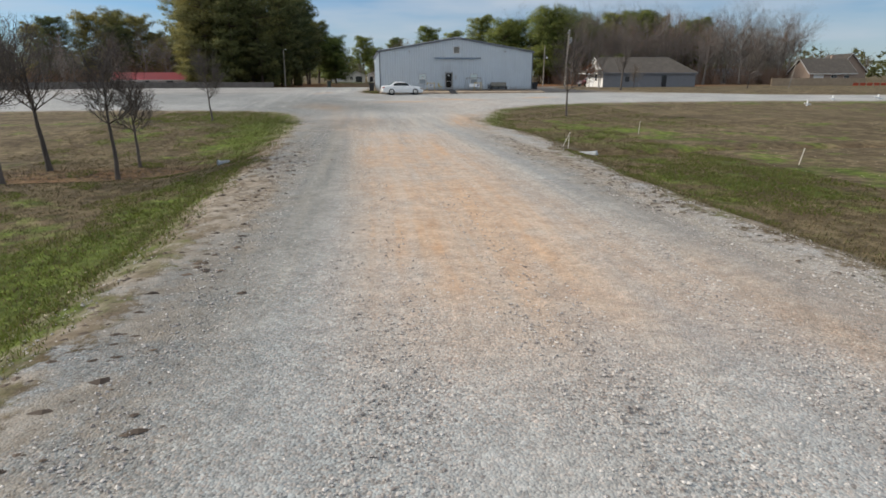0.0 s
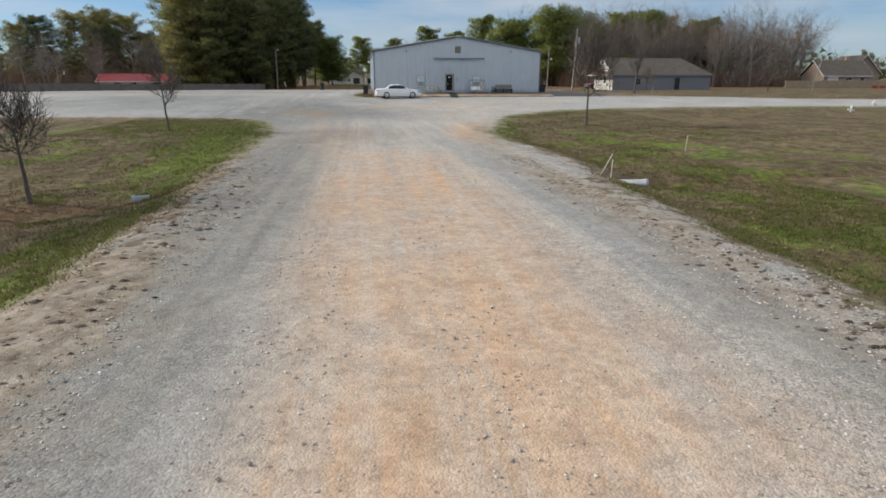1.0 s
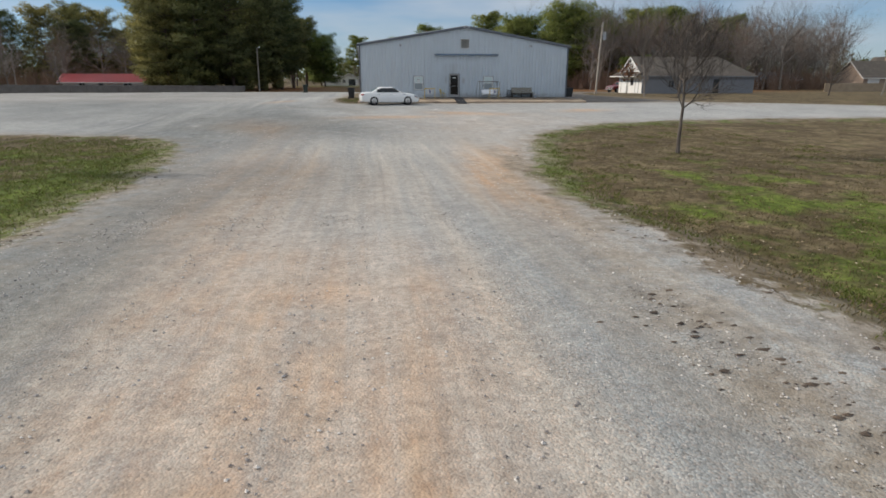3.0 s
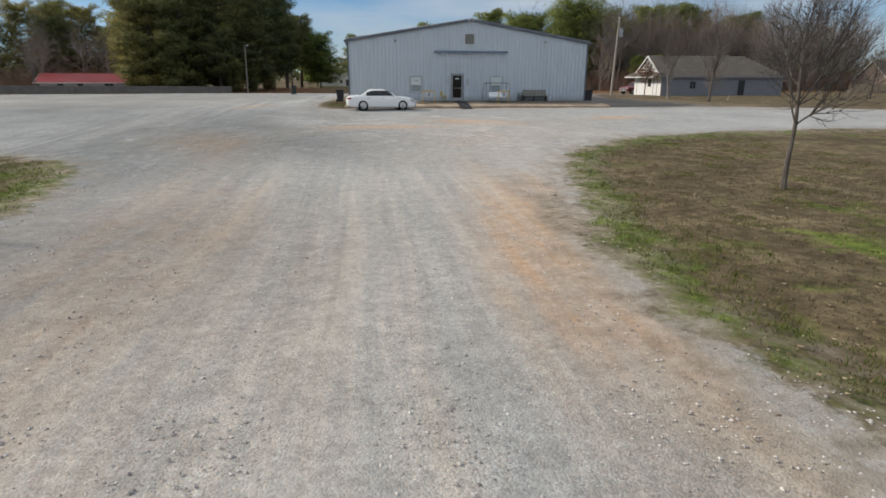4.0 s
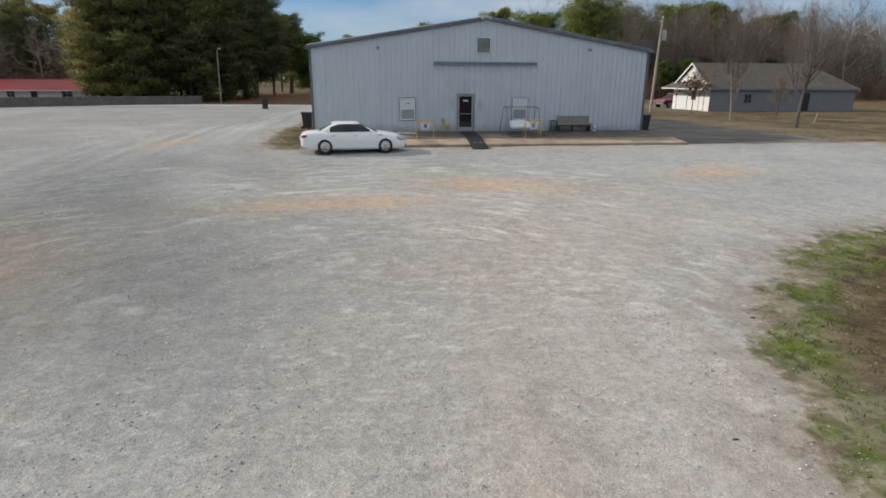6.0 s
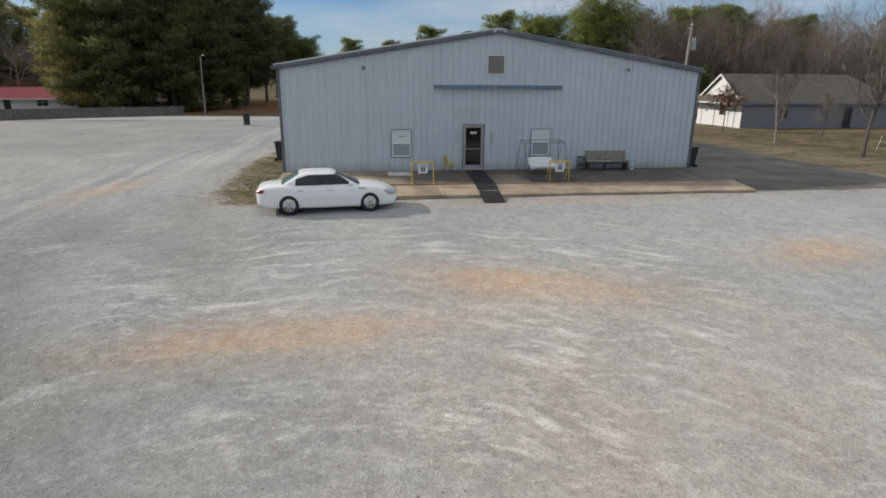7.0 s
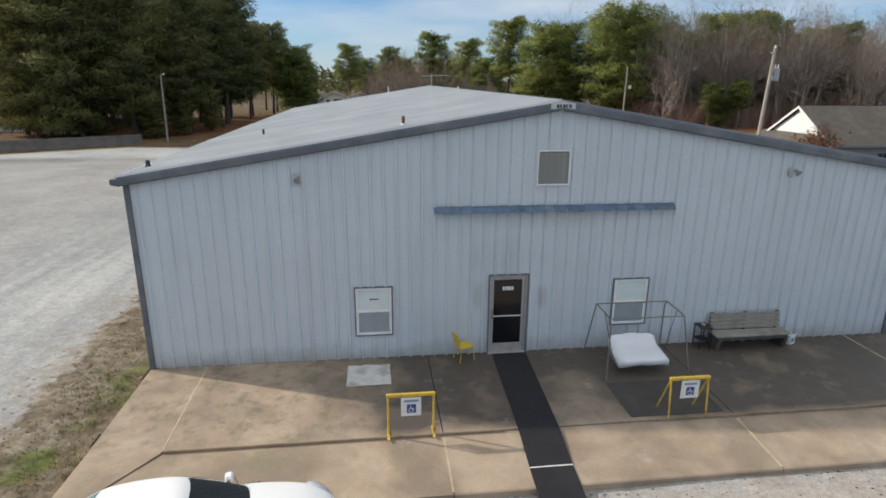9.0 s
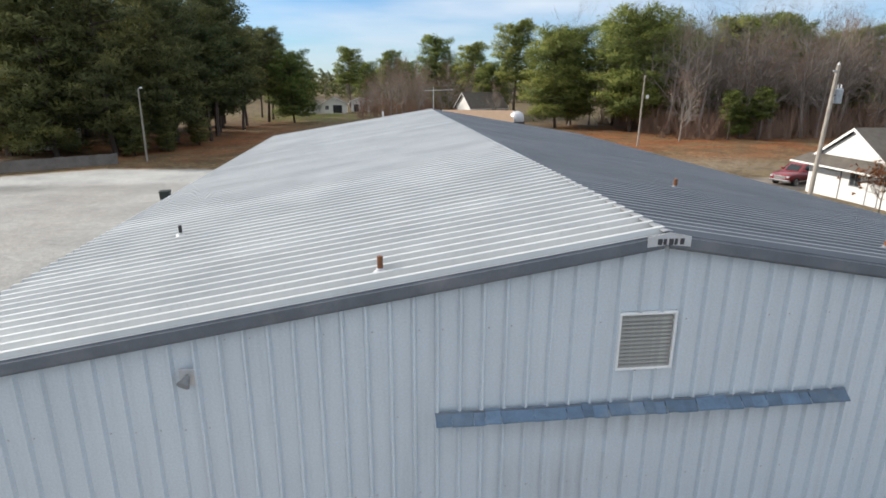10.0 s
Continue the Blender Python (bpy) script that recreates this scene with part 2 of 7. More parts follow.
    h = calc(n, l, "SUBTRACT", calc(n, l, "MULTIPLY", mid, 1.2), calc(n, l, "MULTIPLY", calc(n, l, "MULTIPLY", v.outputs["Distance"], 0.9), packed))
    return col, h


def turf_color(n, l, vec):
    dry = ramp(n, l, grain(n, l, vec, 1.1, 7, 0.68), (0.3, (0.085, 0.062, 0.034)), (0.5, (0.16, 0.122, 0.068)), (0.7, (0.25, 0.20, 0.115)))
    live = ramp(n, l, grain(n, l, vec, 2.2, 6, 0.65), (0.3, (0.07, 0.105, 0.014)), (0.7, (0.18, 0.24, 0.038)))
    g = calc(n, l, "MULTIPLY_ADD", grain(n, l, vec, 0.5, 7, 0.64), 4.2)
    g.node.inputs[2].default_value = -2.1
    g = calc(n, l, "ADD", attr(n, "green"), g)
    col = blend(n, l, ramp(n, l, g, (0.2, 0.0), (0.7, 0.92)), dry, live)
    straw = ramp(n, l, grain(n, l, vec, 1.7, 6, 0.7), (0.3, (0.16, 0.062, 0.028)), (0.7, (0.34, 0.15, 0.062)))
    s = calc(n, l, "MULTIPLY", attr(n, "straw"), ramp(n, l, grain(n, l, vec, 0.16, 7, 0.66), (0.38, 0.15), (0.56, 1.0)))
    col = blend(n, l, s, col, straw)
    lumps = grain(n, l, vec, 3.4, 4, 0.62)
    col = blend(n, l, 1.0, col, ramp(n, l, lumps, (0.34, 0.50), (0.52, 0.90), (0.7, 1.12)), "MULTIPLY")
    worn = ramp(n, l, grain(n, l, vec, 0.27, 5, 0.62), (0.36, 0.72), (0.5, 0.95), (0.64, 1.12))
    col = blend(n, l, 1.0, col, worn, "MULTIPLY")
    fine = grain(n, l, vec, 22, 5, 0.75)
    col = blend(n, l, 0.8, col, blend(n, l, 1.0, col, ramp(n, l, fine, (0.3, 0.45), (0.7, 1.5)), "MULTIPLY"))
    return col, calc(n, l, "ADD", fine, calc(n, l, "MULTIPLY", lumps, 3.0))


def cover_material():
    """Gravel, bare dirt and turf that run into one another by the distance to the lot's edge."""
    m, n, l, b = material("gravel_and_turf", 0.95)
    b.inputs["Specular IOR Level"].default_value = 0.15
    vec = place(n, l)
    gcol, gh = gravel_color(n, l, vec)
    tcol, th = turf_color(n, l, vec)
    gap = attr(n, "gap")
    rough1 = calc(n, l, "SUBTRACT", grain(n, l, vec, 0.55, 5, 0.6), 0.5)
    rough2 = calc(n, l, "SUBTRACT", grain(n, l, vec, 3.2, 6, 0.7), 0.5)
    g = calc(n, l, "ADD", gap, calc(n, l, "MULTIPLY", attr(n, "ragged"), calc(n, l, "ADD", calc(n, l, "MULTIPLY", rough1, 3.0), calc(n, l, "MULTIPLY", rough2, 3.2))))
    is_turf = ramp(n, l, calc(n, l, "MULTIPLY_ADD", g, -0.5), (0.50, 0.0), (0.66, 1.0))
    is_turf.node.inputs["Fac"].links[0].from_node.inputs[2].default_value = 0.5
    # bare dirt along the edge and where the attribute asks for it
    band = calc(n, l, "SUBTRACT", 1.0, calc(n, l, "DIVIDE", calc(n, l, "ABSOLUTE", calc(n, l, "ADD", gap, 0.35)), 1.7), True)
    band = calc(n, l, "MAXIMUM", band, attr(n, "bare"))
    soil = calc(n, l, "MULTIPLY", band, ramp(n, l, grain(n, l, vec, 1.15, 7, 0.72), (0.40, 0.0), (0.56, 1.0)))
    soil = calc(n, l, "MAXIMUM", soil, calc(n, l, "MULTIPLY", calc(n, l, "SUBTRACT", attr(n, "bare"), 0.7, True), 2.2, True))
    dirt = ramp(n, l, grain(n, l, vec, 3.2, 8, 0.72), (0.32, (0.125, 0.098, 0.070)), (0.5, (0.265, 0.220, 0.165)), (0.66, (0.42, 0.37, 0.305)))
    col = blend(n, l, is_turf, gcol, tcol)
    col = blend(n, l, calc(n, l, "MULTIPLY", soil, 0.85), col, dirt)
    l.new(col, b.inputs["Base Color"])
    hmix = n.new("ShaderNodeMix")
    hmix.data_type = "FLOAT"
    l.new(is_turf, hmix.inputs["Factor"])
    l.new(gh, hmix.inputs["A"])
    l.new(th, hmix.inputs["B"])
    bump(n, l, b, hmix.outputs["Result"], 0.42, 0.03)
    return m


def leaf_material(name, a, b_, c, spread=True, clumps=False):
    m, n, l, b = material(name, 0.75)
    b.inputs["Specular IOR Level"].default_value = 0.2
    r = island(n)
    col = ramp(n, l, r, (0.0, a), (0.5, b_), (1.0, c))
    if spread:
        col = blend(n, l, 1.0, col, ramp(n, l, chance(n), (0.0, (0.78, 0.85, 0.8)), (1.0, (1.2, 1.1, 1.0))), "MULTIPLY")
    if clumps or name == "green_blades":
        # thin needles and blades let light through
        t = n.new("ShaderNodeBsdfTranslucent")
        mix = n.new("ShaderNodeMixShader")
        mix.inputs["Fac"].default_value = 0.40 if clumps else 0.42
        l.new(b.outputs["BSDF"], mix.inputs[1])
        l.new(t.outputs["BSDF"], mix.inputs[2])
        l.new(mix.outputs["Shader"], n["Material Output"].inputs["Surface"])
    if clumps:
        # tone colours needles dark and cool to pale and warm, painting lit spray tops
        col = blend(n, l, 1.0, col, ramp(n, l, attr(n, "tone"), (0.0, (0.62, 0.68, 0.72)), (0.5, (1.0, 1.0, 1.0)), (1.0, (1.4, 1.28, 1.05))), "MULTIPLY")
    l.new(col, b.inputs["Base Color"])
    if clumps or name == "green_blades":
        l.new(col, t.inputs["Color"])
    return m


def bark_material(name, a, b_):
    m, n, l, b = material(name, 0.9)
    vec = place(n, l, (9, 9, 1.6), local=True)
    f = grain(n, l, vec, 1.0, 6, 0.7)
    l.new(blend(n, l, 1.0, ramp(n, l, f, (0.3, a), (0.7, b_)), ramp(n, l, chance(n), (0.0, 0.75), (1.0, 1.25)), "MULTIPLY"), b.inputs["Base Color"])
    bump(n, l, b, f, 0.6, 0.03)
    return m


def siding_material(name, color, streak=0.35):
    m, n, l, b = material(name, 0.48, 0.0)
    vec = place(n, l)
    run = place(n, l, (5.0, 5.0, 0.22))
    col = blend(n, l, ramp(n, l, grain(n, l, vec, 0.7, 6, 0.6), (0.3, 0.0), (0.75, 0.8)), color, tuple(c * 1.12 for c in color))
    col = blend(n, l, ramp(n, l, grain(n, l, run, 1.0, 6, 0.65), (0.5, 0.0), (0.8, streak)), col, tuple(c * 0.62 for c in color))
    low = grain(n, l, vec, 2.0, 6, 0.7)
    z = n.new("ShaderNodeSeparateXYZ")
    l.new(place(n, l), z.inputs["Vector"])
    splash = calc(n, l, "SUBTRACT", calc(n, l, "MULTIPLY", low, 0.9), z.outputs["Z"], True)
    col = blend(n, l, splash, col, (0.22, 0.19, 0.15))
    # brown smudges either side of the door and below the ledge
    for sx, sz, rx, rz, amount in ((-0.28, 1.55, 0.22, 0.45, 0.5), (1.32, 1.5, 0.25, 0.4, 0.5), (1.5, 3.6, 2.6, 0.35, 0.3), (0.4, 2.6, 1.2, 0.6, 0.25)):
        ux = calc(n, l, "DIVIDE", calc(n, l, "SUBTRACT", z.outputs["X"], sx), rx)
        uz = calc(n, l, "DIVIDE", calc(n, l, "SUBTRACT", z.outputs["Z"], sz), rz)
        f = calc(n, l, "SUBTRACT", 1.0, calc(n, l, "ADD", calc(n, l, "MULTIPLY", ux, ux), calc(n, l, "MULTIPLY", uz, uz)), True)
        f = calc(n, l, "MULTIPLY", f, calc(n, l, "MULTIPLY", ramp(n, l, grain(n, l, run, 1.3, 5), (0.35, 0.0), (0.65, 1.0)), amount))
        col = blend(n, l, f, col, (0.27, 0.22, 0.18))
    speck = grain(n, l, vec, 34, 5, 0.7)
    col = blend(n, l, 1.0, col, ramp(n, l, speck, (0.3, 0.88), (0.7, 1.09)), "MULTIPLY")
    col = blend(n, l, calc(n, l, "MULTIPLY", chance(n), 0.10), col, tuple(c * 0.85 for c in color))
    l.new(col, b.inputs["Base Color"])
    bump(n, l, b, grain(n, l, place(n, l, (1, 1, 0.35)), 3.0, 3), 0.12, 0.02)
    return m


def roof_metal():
    m, n, l, b = material("galvanised_roof", 0.45, 0.3)
    vec = place(n, l)
    run = place(n, l, (0.35, 5, 1))
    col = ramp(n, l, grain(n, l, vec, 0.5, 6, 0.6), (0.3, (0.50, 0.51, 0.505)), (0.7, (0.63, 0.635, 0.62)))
    col = blend(n, l, ramp(n, l, grain(n, l, run, 1.5, 5, 0.6), (0.5, 0.0), (0.75, 0.35)), col, (0.40, 0.40, 0.385))
    col = blend(n, l, ramp(n, l, grain(n, l, vec, 14, 4), (0.62, 0.0), (0.75, 0.3)), col, (0.33, 0.28, 0.23))
    col = blend(n, l, 1.0, col, ramp(n, l, chance(n), (0.0, 0.93), (1.0, 1.05)), "MULTIPLY")
    l.new(col, b.inputs["Base Color"])
    l.new(ramp(n, l, grain(n, l, vec, 3, 4), (0.3, 0.36), (0.7, 0.55)), b.inputs["Roughness"])
    return m


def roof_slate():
    m, n, l, b = material("shaded_slate_roof", 0.6, 0.0)
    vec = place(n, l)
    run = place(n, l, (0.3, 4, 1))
    # dark slate base: the east slope's dimmer light is put into the colour
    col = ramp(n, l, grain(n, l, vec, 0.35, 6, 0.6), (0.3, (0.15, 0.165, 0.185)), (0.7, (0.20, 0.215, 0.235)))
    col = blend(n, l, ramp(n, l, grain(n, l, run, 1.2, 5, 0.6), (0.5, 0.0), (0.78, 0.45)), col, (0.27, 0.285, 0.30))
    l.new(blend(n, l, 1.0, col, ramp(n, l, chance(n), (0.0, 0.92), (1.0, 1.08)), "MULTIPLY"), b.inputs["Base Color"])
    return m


def concrete_material():
    m, n, l, b = material("worn_concrete", 0.85)
    vec = place(n, l)
    col = ramp(n, l, grain(n, l, vec, 0.8, 7, 0.65), (0.3, (0.33, 0.245, 0.17)), (0.5, (0.40, 0.305, 0.215)), (0.72, (0.48, 0.385, 0.28)))
    # damp grey stains, heaviest near the seating
    damp = ramp(n, l, grain(n, l, vec, 0.55, 6, 0.6, 0.4), (0.44, 0.0), (0.62, 1.0))
    sp = n.new("ShaderNodeSeparateXYZ")
    l.new(vec, sp.inputs["Vector"])
    # begins west of the damp, so shade near the wall is painted in too
    east = calc(n, l, "DIVIDE", calc(n, l, "ADD", sp.outputs["X"], 4.6), 2.6, True)
    behind = calc(n, l, "DIVIDE", calc(n, l, "ADD", sp.outputs["Y"], 3.5), 0.5, True)
    dx = calc(n, l, "DIVIDE", calc(n, l, "SUBTRACT", sp.outputs["X"], 1.6), 1.5)
    dy = calc(n, l, "DIVIDE", calc(n, l, "ADD", sp.outputs["Y"], 2.4), 1.6)
    dry = calc(n, l, "SUBTRACT", 1.0, calc(n, l, "ADD", calc(n, l, "MULTIPLY", dx, dx), calc(n, l, "MULTIPLY", dy, dy)), True)
    damp_and_shade = calc(n, l, "MULTIPLY", calc(n, l, "MULTIPLY", east, behind), calc(n, l, "SUBTRACT", 1.0, calc(n, l, "MULTIPLY", dry, 0.55)))
    wet = calc(n, l, "MULTIPLY_ADD", grain(n, l, vec, 1.1, 6, 0.62), 1.7)
    wet.node.inputs[2].default_value = 0.12
    damp = calc(n, l, "ADD", calc(n, l, "MULTIPLY", damp, 0.42), calc(n, l, "MULTIPLY", damp_and_shade, wet, True), True)
    col = blend(n, l, calc(n, l, "MULTIPLY", damp, 0.95), col, (0.074, 0.062, 0.050))
    dribble = ramp(n, l, grain(n, l, vec, 2.6, 6, 0.7), (0.50, 0.0), (0.66, 0.55))
    col = blend(n, l, calc(n, l, "MULTIPLY", dribble, behind), col, (0.13, 0.105, 0.078))
    moss = calc(n, l, "MULTIPLY", ramp(n, l, grain(n, l, vec, 1.3, 5, 0.65), (0.54, 0.0), (0.68, 0.5)), calc(n, l, "SUBTRACT", 1.0, east))
    col = blend(n, l, moss, col, (0.20, 0.20, 0.10))
    col = blend(n, l, ramp(n, l, grain(n, l, vec, 1.9, 6, 0.7), (0.6, 0.0), (0.75, 0.45)), col, (0.45, 0.42, 0.38))
    fine = grain(n, l, vec, 45, 4)
    col = blend(n, l, 0.5, col, blend(n, l, 1.0, col, ramp(n, l, fine, (0.3, 0.7), (0.7, 1.2)), "MULTIPLY"))
    l.new(col, b.inputs["Base Color"])
    l.new(ramp(n, l, damp, (0.0, 0.9), (1.0, 0.6)), b.inputs["Roughness"])
    bump(n, l, b, fine, 0.25, 0.01)
    return m


def asphalt_material():
    m, n, l, b = material("old_asphalt", 0.9)
    vec = place(n, l)
    col = ramp(n, l, grain(n, l, vec, 0.5, 6, 0.6), (0.3, (0.075, 0.066, 0.057)), (0.7, (0.16, 0.142, 0.120)))
    col = blend(n, l, ramp(n, l, grain(n, l, vec, 0.28, 6, 0.65), (0.48, 0.0), (0.66, 0.7)), col, (0.27, 0.225, 0.175))
    f = grain(n, l, vec, 60, 4)
    col = blend(n, l, 0.6, col, blend(n, l, 1.0, col, ramp(n, l, f, (0.3, 0.6), (0.7, 1.4)), "MULTIPLY"))
    l.new(col, b.inputs["Base Color"])
    bump(n, l, b, f, 0.3, 0.01)
    return m


def glass_dark(name, color, rough=0.06):
    m, n, l, b = material(name, rough)
    vec = place(n, l, local=True)
    l.new(ramp(n, l, grain(n, l, vec, 2.0, 3), (0.3, color), (0.7, tuple(c * 1.3 for c in color))), b.inputs["Base Color"])
    b.inputs["IOR"].default_value = 1.5
    return m


COVER = cover_material()
CONCRETE = concrete_material()
ASPHALT = asphalt_material()
SIDING = siding_material("pale_blue_grey_siding", (0.555, 0.61, 0.655))
ROOF = roof_metal()
ROOFSLATE = roof_slate()
TRIM = plain("slate_blue_trim", (0.115, 0.13, 0.152), 0.5, 0.0, 0.25, 3.0, (0.25, 0.25, 0.26), 0.5, local=False)
LAMPGREY = plain("dusty_lamp_metal", (0.27, 0.275, 0.28), 0.5, 0.2, 0.2, 9.0)
RIDGE = plain("dull_ridge_metal", (0.27, 0.28, 0.29), 0.6, 0.1, 0.25, 3.0, (0.2, 0.18, 0.15), 0.5, local=False)
CAP = plain("pale_cap_metal", (0.55, 0.56, 0.58), 0.45, 0.2, 0.15, 5.0, (0.35, 0.3, 0.25), 0.4)
FASCIA = varied("faded_blue_sheet", (0.115, 0.185, 0.275), 0.5, 0.1, 0.45, 5.0, (0.25, 0.28, 0.30), 0.6, local=False, low=0.72, high=1.12)
ALU = plain("dull_aluminium", (0.44, 0.43, 0.42), 0.45, 0.3, 0.2, 8.0, (0.2, 0.16, 0.12), 0.4)
WHITE = plain("white_vinyl", (0.82, 0.83, 0.82), 0.5, 0.0, 0.08, 6.0, (0.45, 0.42, 0.38), 0.3)
DARKFRAME = plain("dark_grey_flashing", (0.13, 0.14, 0.16), 0.5, 0.0, 0.25, 6.0)
BLIND = plain("pale_roller_blind", (0.66, 0.76, 0.75), 0.6, 0.0, 0.08, 3.0, coat=0.6)
SCREEN = plain("grey_insect_screen", (0.30, 0.34, 0.36), 0.6, 0.0, 0.12, 4.0, coat=0.5)
BLACKGLASS = glass_dark("dark_door_glass", (0.008, 0.008, 0.010))
LOUVER = plain("dusty_louver", (0.36, 0.35, 0.32), 0.6, 0.1, 0.25, 6.0, (0.16, 0.14, 0.11), 0.6)
RUST = plain("rusted_steel", (0.20, 0.085, 0.04), 0.9, 0.1, 0.4, 14.0, (0.08, 0.05, 0.035), 0.6, 0.4)
BLACK = plain("black_rubber", (0.018, 0.018, 0.019), 0.75, 0.0, 0.3, 9.0, (0.05, 0.048, 0.045), 0.5, 0.15)
MATMAT = plain("black_runner", (0.012, 0.012, 0.015), 0.85, 0.0, 0.3, 1.2, (0.035, 0.033, 0.033), 0.5, 0.2, local=False)
YELLOW = plain("chipped_yellow_paint", (0.62, 0.42, 0.045), 0.5, 0.0, 0.15, 10.0, (0.25, 0.13, 0.05), 0.6)
CHAIRY = plain("yellow_chair_paint", (0.66, 0.47, 0.05), 0.5, 0.0, 0.12, 10.0)
SHEET = plain("white_weatherproof_sheet", (0.72, 0.72, 0.71), 0.6, 0.0, 0.06, 9.0, (0.5, 0.48, 0.45), 0.4)
BLUE = plain("sign_blue", (0.03, 0.06, 0.20), 0.5, 0.0, 0.1, 20.0)
INK = plain("dark_print", (0.05, 0.05, 0.06), 0.6, 0.0, 0.1, 20.0)
OLDWOOD = plain("weathered_grey_timber", (0.29, 0.275, 0.235), 0.9, 0.0, 0.35, 3.5, (0.10, 0.09, 0.075), 0.6, 0.4)
OLDDARK = plain("damp_dark_timber", (0.085, 0.078, 0.068), 0.9, 0.0, 0.35, 4.0, (0.04, 0.036, 0.03), 0.6, 0.4)
DARKMETAL = plain("dark_iron", (0.05, 0.045, 0.042), 0.55, 0.5, 0.3, 12.0, (0.13, 0.07, 0.04), 0.5)
SWINGPIPE = plain("dull_steel_tube", (0.23, 0.215, 0.185), 0.5, 0.4, 0.25, 12.0, (0.14, 0.08, 0.05), 0.5)
CLOTH = plain("white_cover", (0.76, 0.78, 0.80), 0.7, 0.0, 0.05, 5.0, relief=0.1)
def car_paint():
    m, n, l, b = material("pearl_white_car_paint", 0.3)
    f = grain(n, l, place(n, l, local=True), 1.3, 3)
    l.new(ramp(n, l, f, (0.3, (0.84, 0.835, 0.815)), (0.7, (0.87, 0.865, 0.85))), b.inputs["Base Color"])
    b.inputs["Coat Weight"].default_value = 0.6
    b.inputs["Coat Roughness"].default_value = 0.08
    return m


CARPAINT = car_paint()
CARGLASS = glass_dark("tinted_car_glass", (0.012, 0.016, 0.018), 0.05)
# paler green than the other panes: reflected sky is put into the colour
REARGLASS = glass_dark("sky_tinted_rear_glass", (0.115, 0.19, 0.18), 0.08)
CHROME = plain("bright_metal", (0.60, 0.60, 0.60), 0.25, 0.9, 0.1, 10.0)
WHEELMETAL = plain("silver_alloy", (0.62, 0.60, 0.57), 0.4, 0.7, 0.15, 10.0, (0.2, 0.17, 0.14), 0.4)
REDLAMP = plain("red_lamp_glass", (0.35, 0.015, 0.02), 0.2, 0.0, 0.15, 10.0, coat=0.6)
CLEARLAMP = plain("clear_lamp_glass", (0.52, 0.53, 0.55), 0.2, 0.2, 0.25, 14.0, coat=0.8)
AMBER = plain("amber_lamp", (0.60, 0.24, 0.05), 0.3, 0.0, 0.1, 10.0)
REDPAINT = plain("red_pickup_paint", (0.20, 0.005, 0.009), 0.3, 0.0, 0.1, 2.0, coat=0.7)
BIN = plain("dark_green_plastic", (0.022, 0.032, 0.026), 0.6, 0.0, 0.2, 4.0)
BINBLACK = plain("black_plastic", (0.022, 0.022, 0.024), 0.6, 0.0, 0.2, 4.0)
POLEWOOD = bark_material("weathered_pole", (0.22, 0.19, 0.155), (0.38, 0.345, 0.30))
FENCEWOOD = plain("grey_fence_boards", (0.175, 0.16, 0.145), 0.9, 0.0, 0.35, 1.4, (0.10, 0.085, 0.075), 0.5, local=False)
TANFENCE = plain("tan_fence_boards", (0.40, 0.31, 0.21), 0.85, 0.0, 0.25, 1.4, local=False)
WHITEWALL = plain("white_painted_siding", (0.80, 0.79, 0.76), 0.6, 0.0, 0.06, 2.0)
GREYWALL = plain("grey_painted_siding", (0.215, 0.22, 0.235), 0.7, 0.0, 0.12, 2.0)
BRICKTAN = plain("tan_brick", (0.37, 0.28, 0.22), 0.85, 0.0, 0.2, 3.0)
SHINGLE = plain("brown_grey_shingles", (0.105, 0.09, 0.075), 0.92, 0.0, 0.3, 2.2, (0.155, 0.135, 0.11), 0.6, 0.4)
REDROOF = plain("red_metal_roof", (0.30, 0.03, 0.035), 0.5, 0.0, 0.2, 2.0)
SHADEGLASS = glass_dark("house_window_glass", (0.03, 0.034, 0.04))
PIPE = plain("white_plastic_pipe", (0.31, 0.36, 0.41), 0.55, 0.0, 0.15, 3.0, (0.33, 0.29, 0.24), 0.5)
STAKE = plain("white_stake", (0.66, 0.62, 0.54), 0.7, 0.0, 0.2, 8.0)
PINE = leaf_material("pine_needles", (0.090, 0.112, 0.054), (0.132, 0.152, 0.070), (0.192, 0.202, 0.092), clumps=True)
PINELIGHT = leaf_material("sunny_pine_needles", (0.105, 0.150, 0.048), (0.165, 0.208, 0.062), (0.24, 0.268, 0.092), clumps=True)
DEADLEAF = leaf_material("dead_leaves", (0.13, 0.045, 0.018), (0.20, 0.075, 0.03), (0.28, 0.13, 0.06))
# olive needles, lightened so that the sunlight on these pines is in the colour
PINEOLIVE = leaf_material("sunlit_olive_needles", (0.150, 0.155, 0.066), (0.215, 0.215, 0.088), (0.30, 0.29, 0.125), clumps=True)
PINEBARK = bark_material("pine_bark", (0.045, 0.033, 0.027), (0.13, 0.095, 0.075))
BARK = bark_material("grey_bark", (0.055, 0.045, 0.038), (0.15, 0.128, 0.11))
TWIG = bark_material("twigs", (0.125, 0.106, 0.088), (0.235, 0.200, 0.165))
WOODBARK = bark_material("pale_woods_bark", (0.15, 0.13, 0.112), (0.34, 0.30, 0.265))
TWIGRED = bark_material("reddish_twigs", (0.175, 0.112, 0.080), (0.31, 0.205, 0.145))
STRAWBLADE = leaf_material("grass_blades", (0.20, 0.15, 0.085), (0.13, 0.105, 0.055), (0.085, 0.09, 0.026), False)
GREENBLADE = leaf_material("green_blades", (0.075, 0.105, 0.016), (0.115, 0.15, 0.028), (0.20, 0.19, 0.065), False)
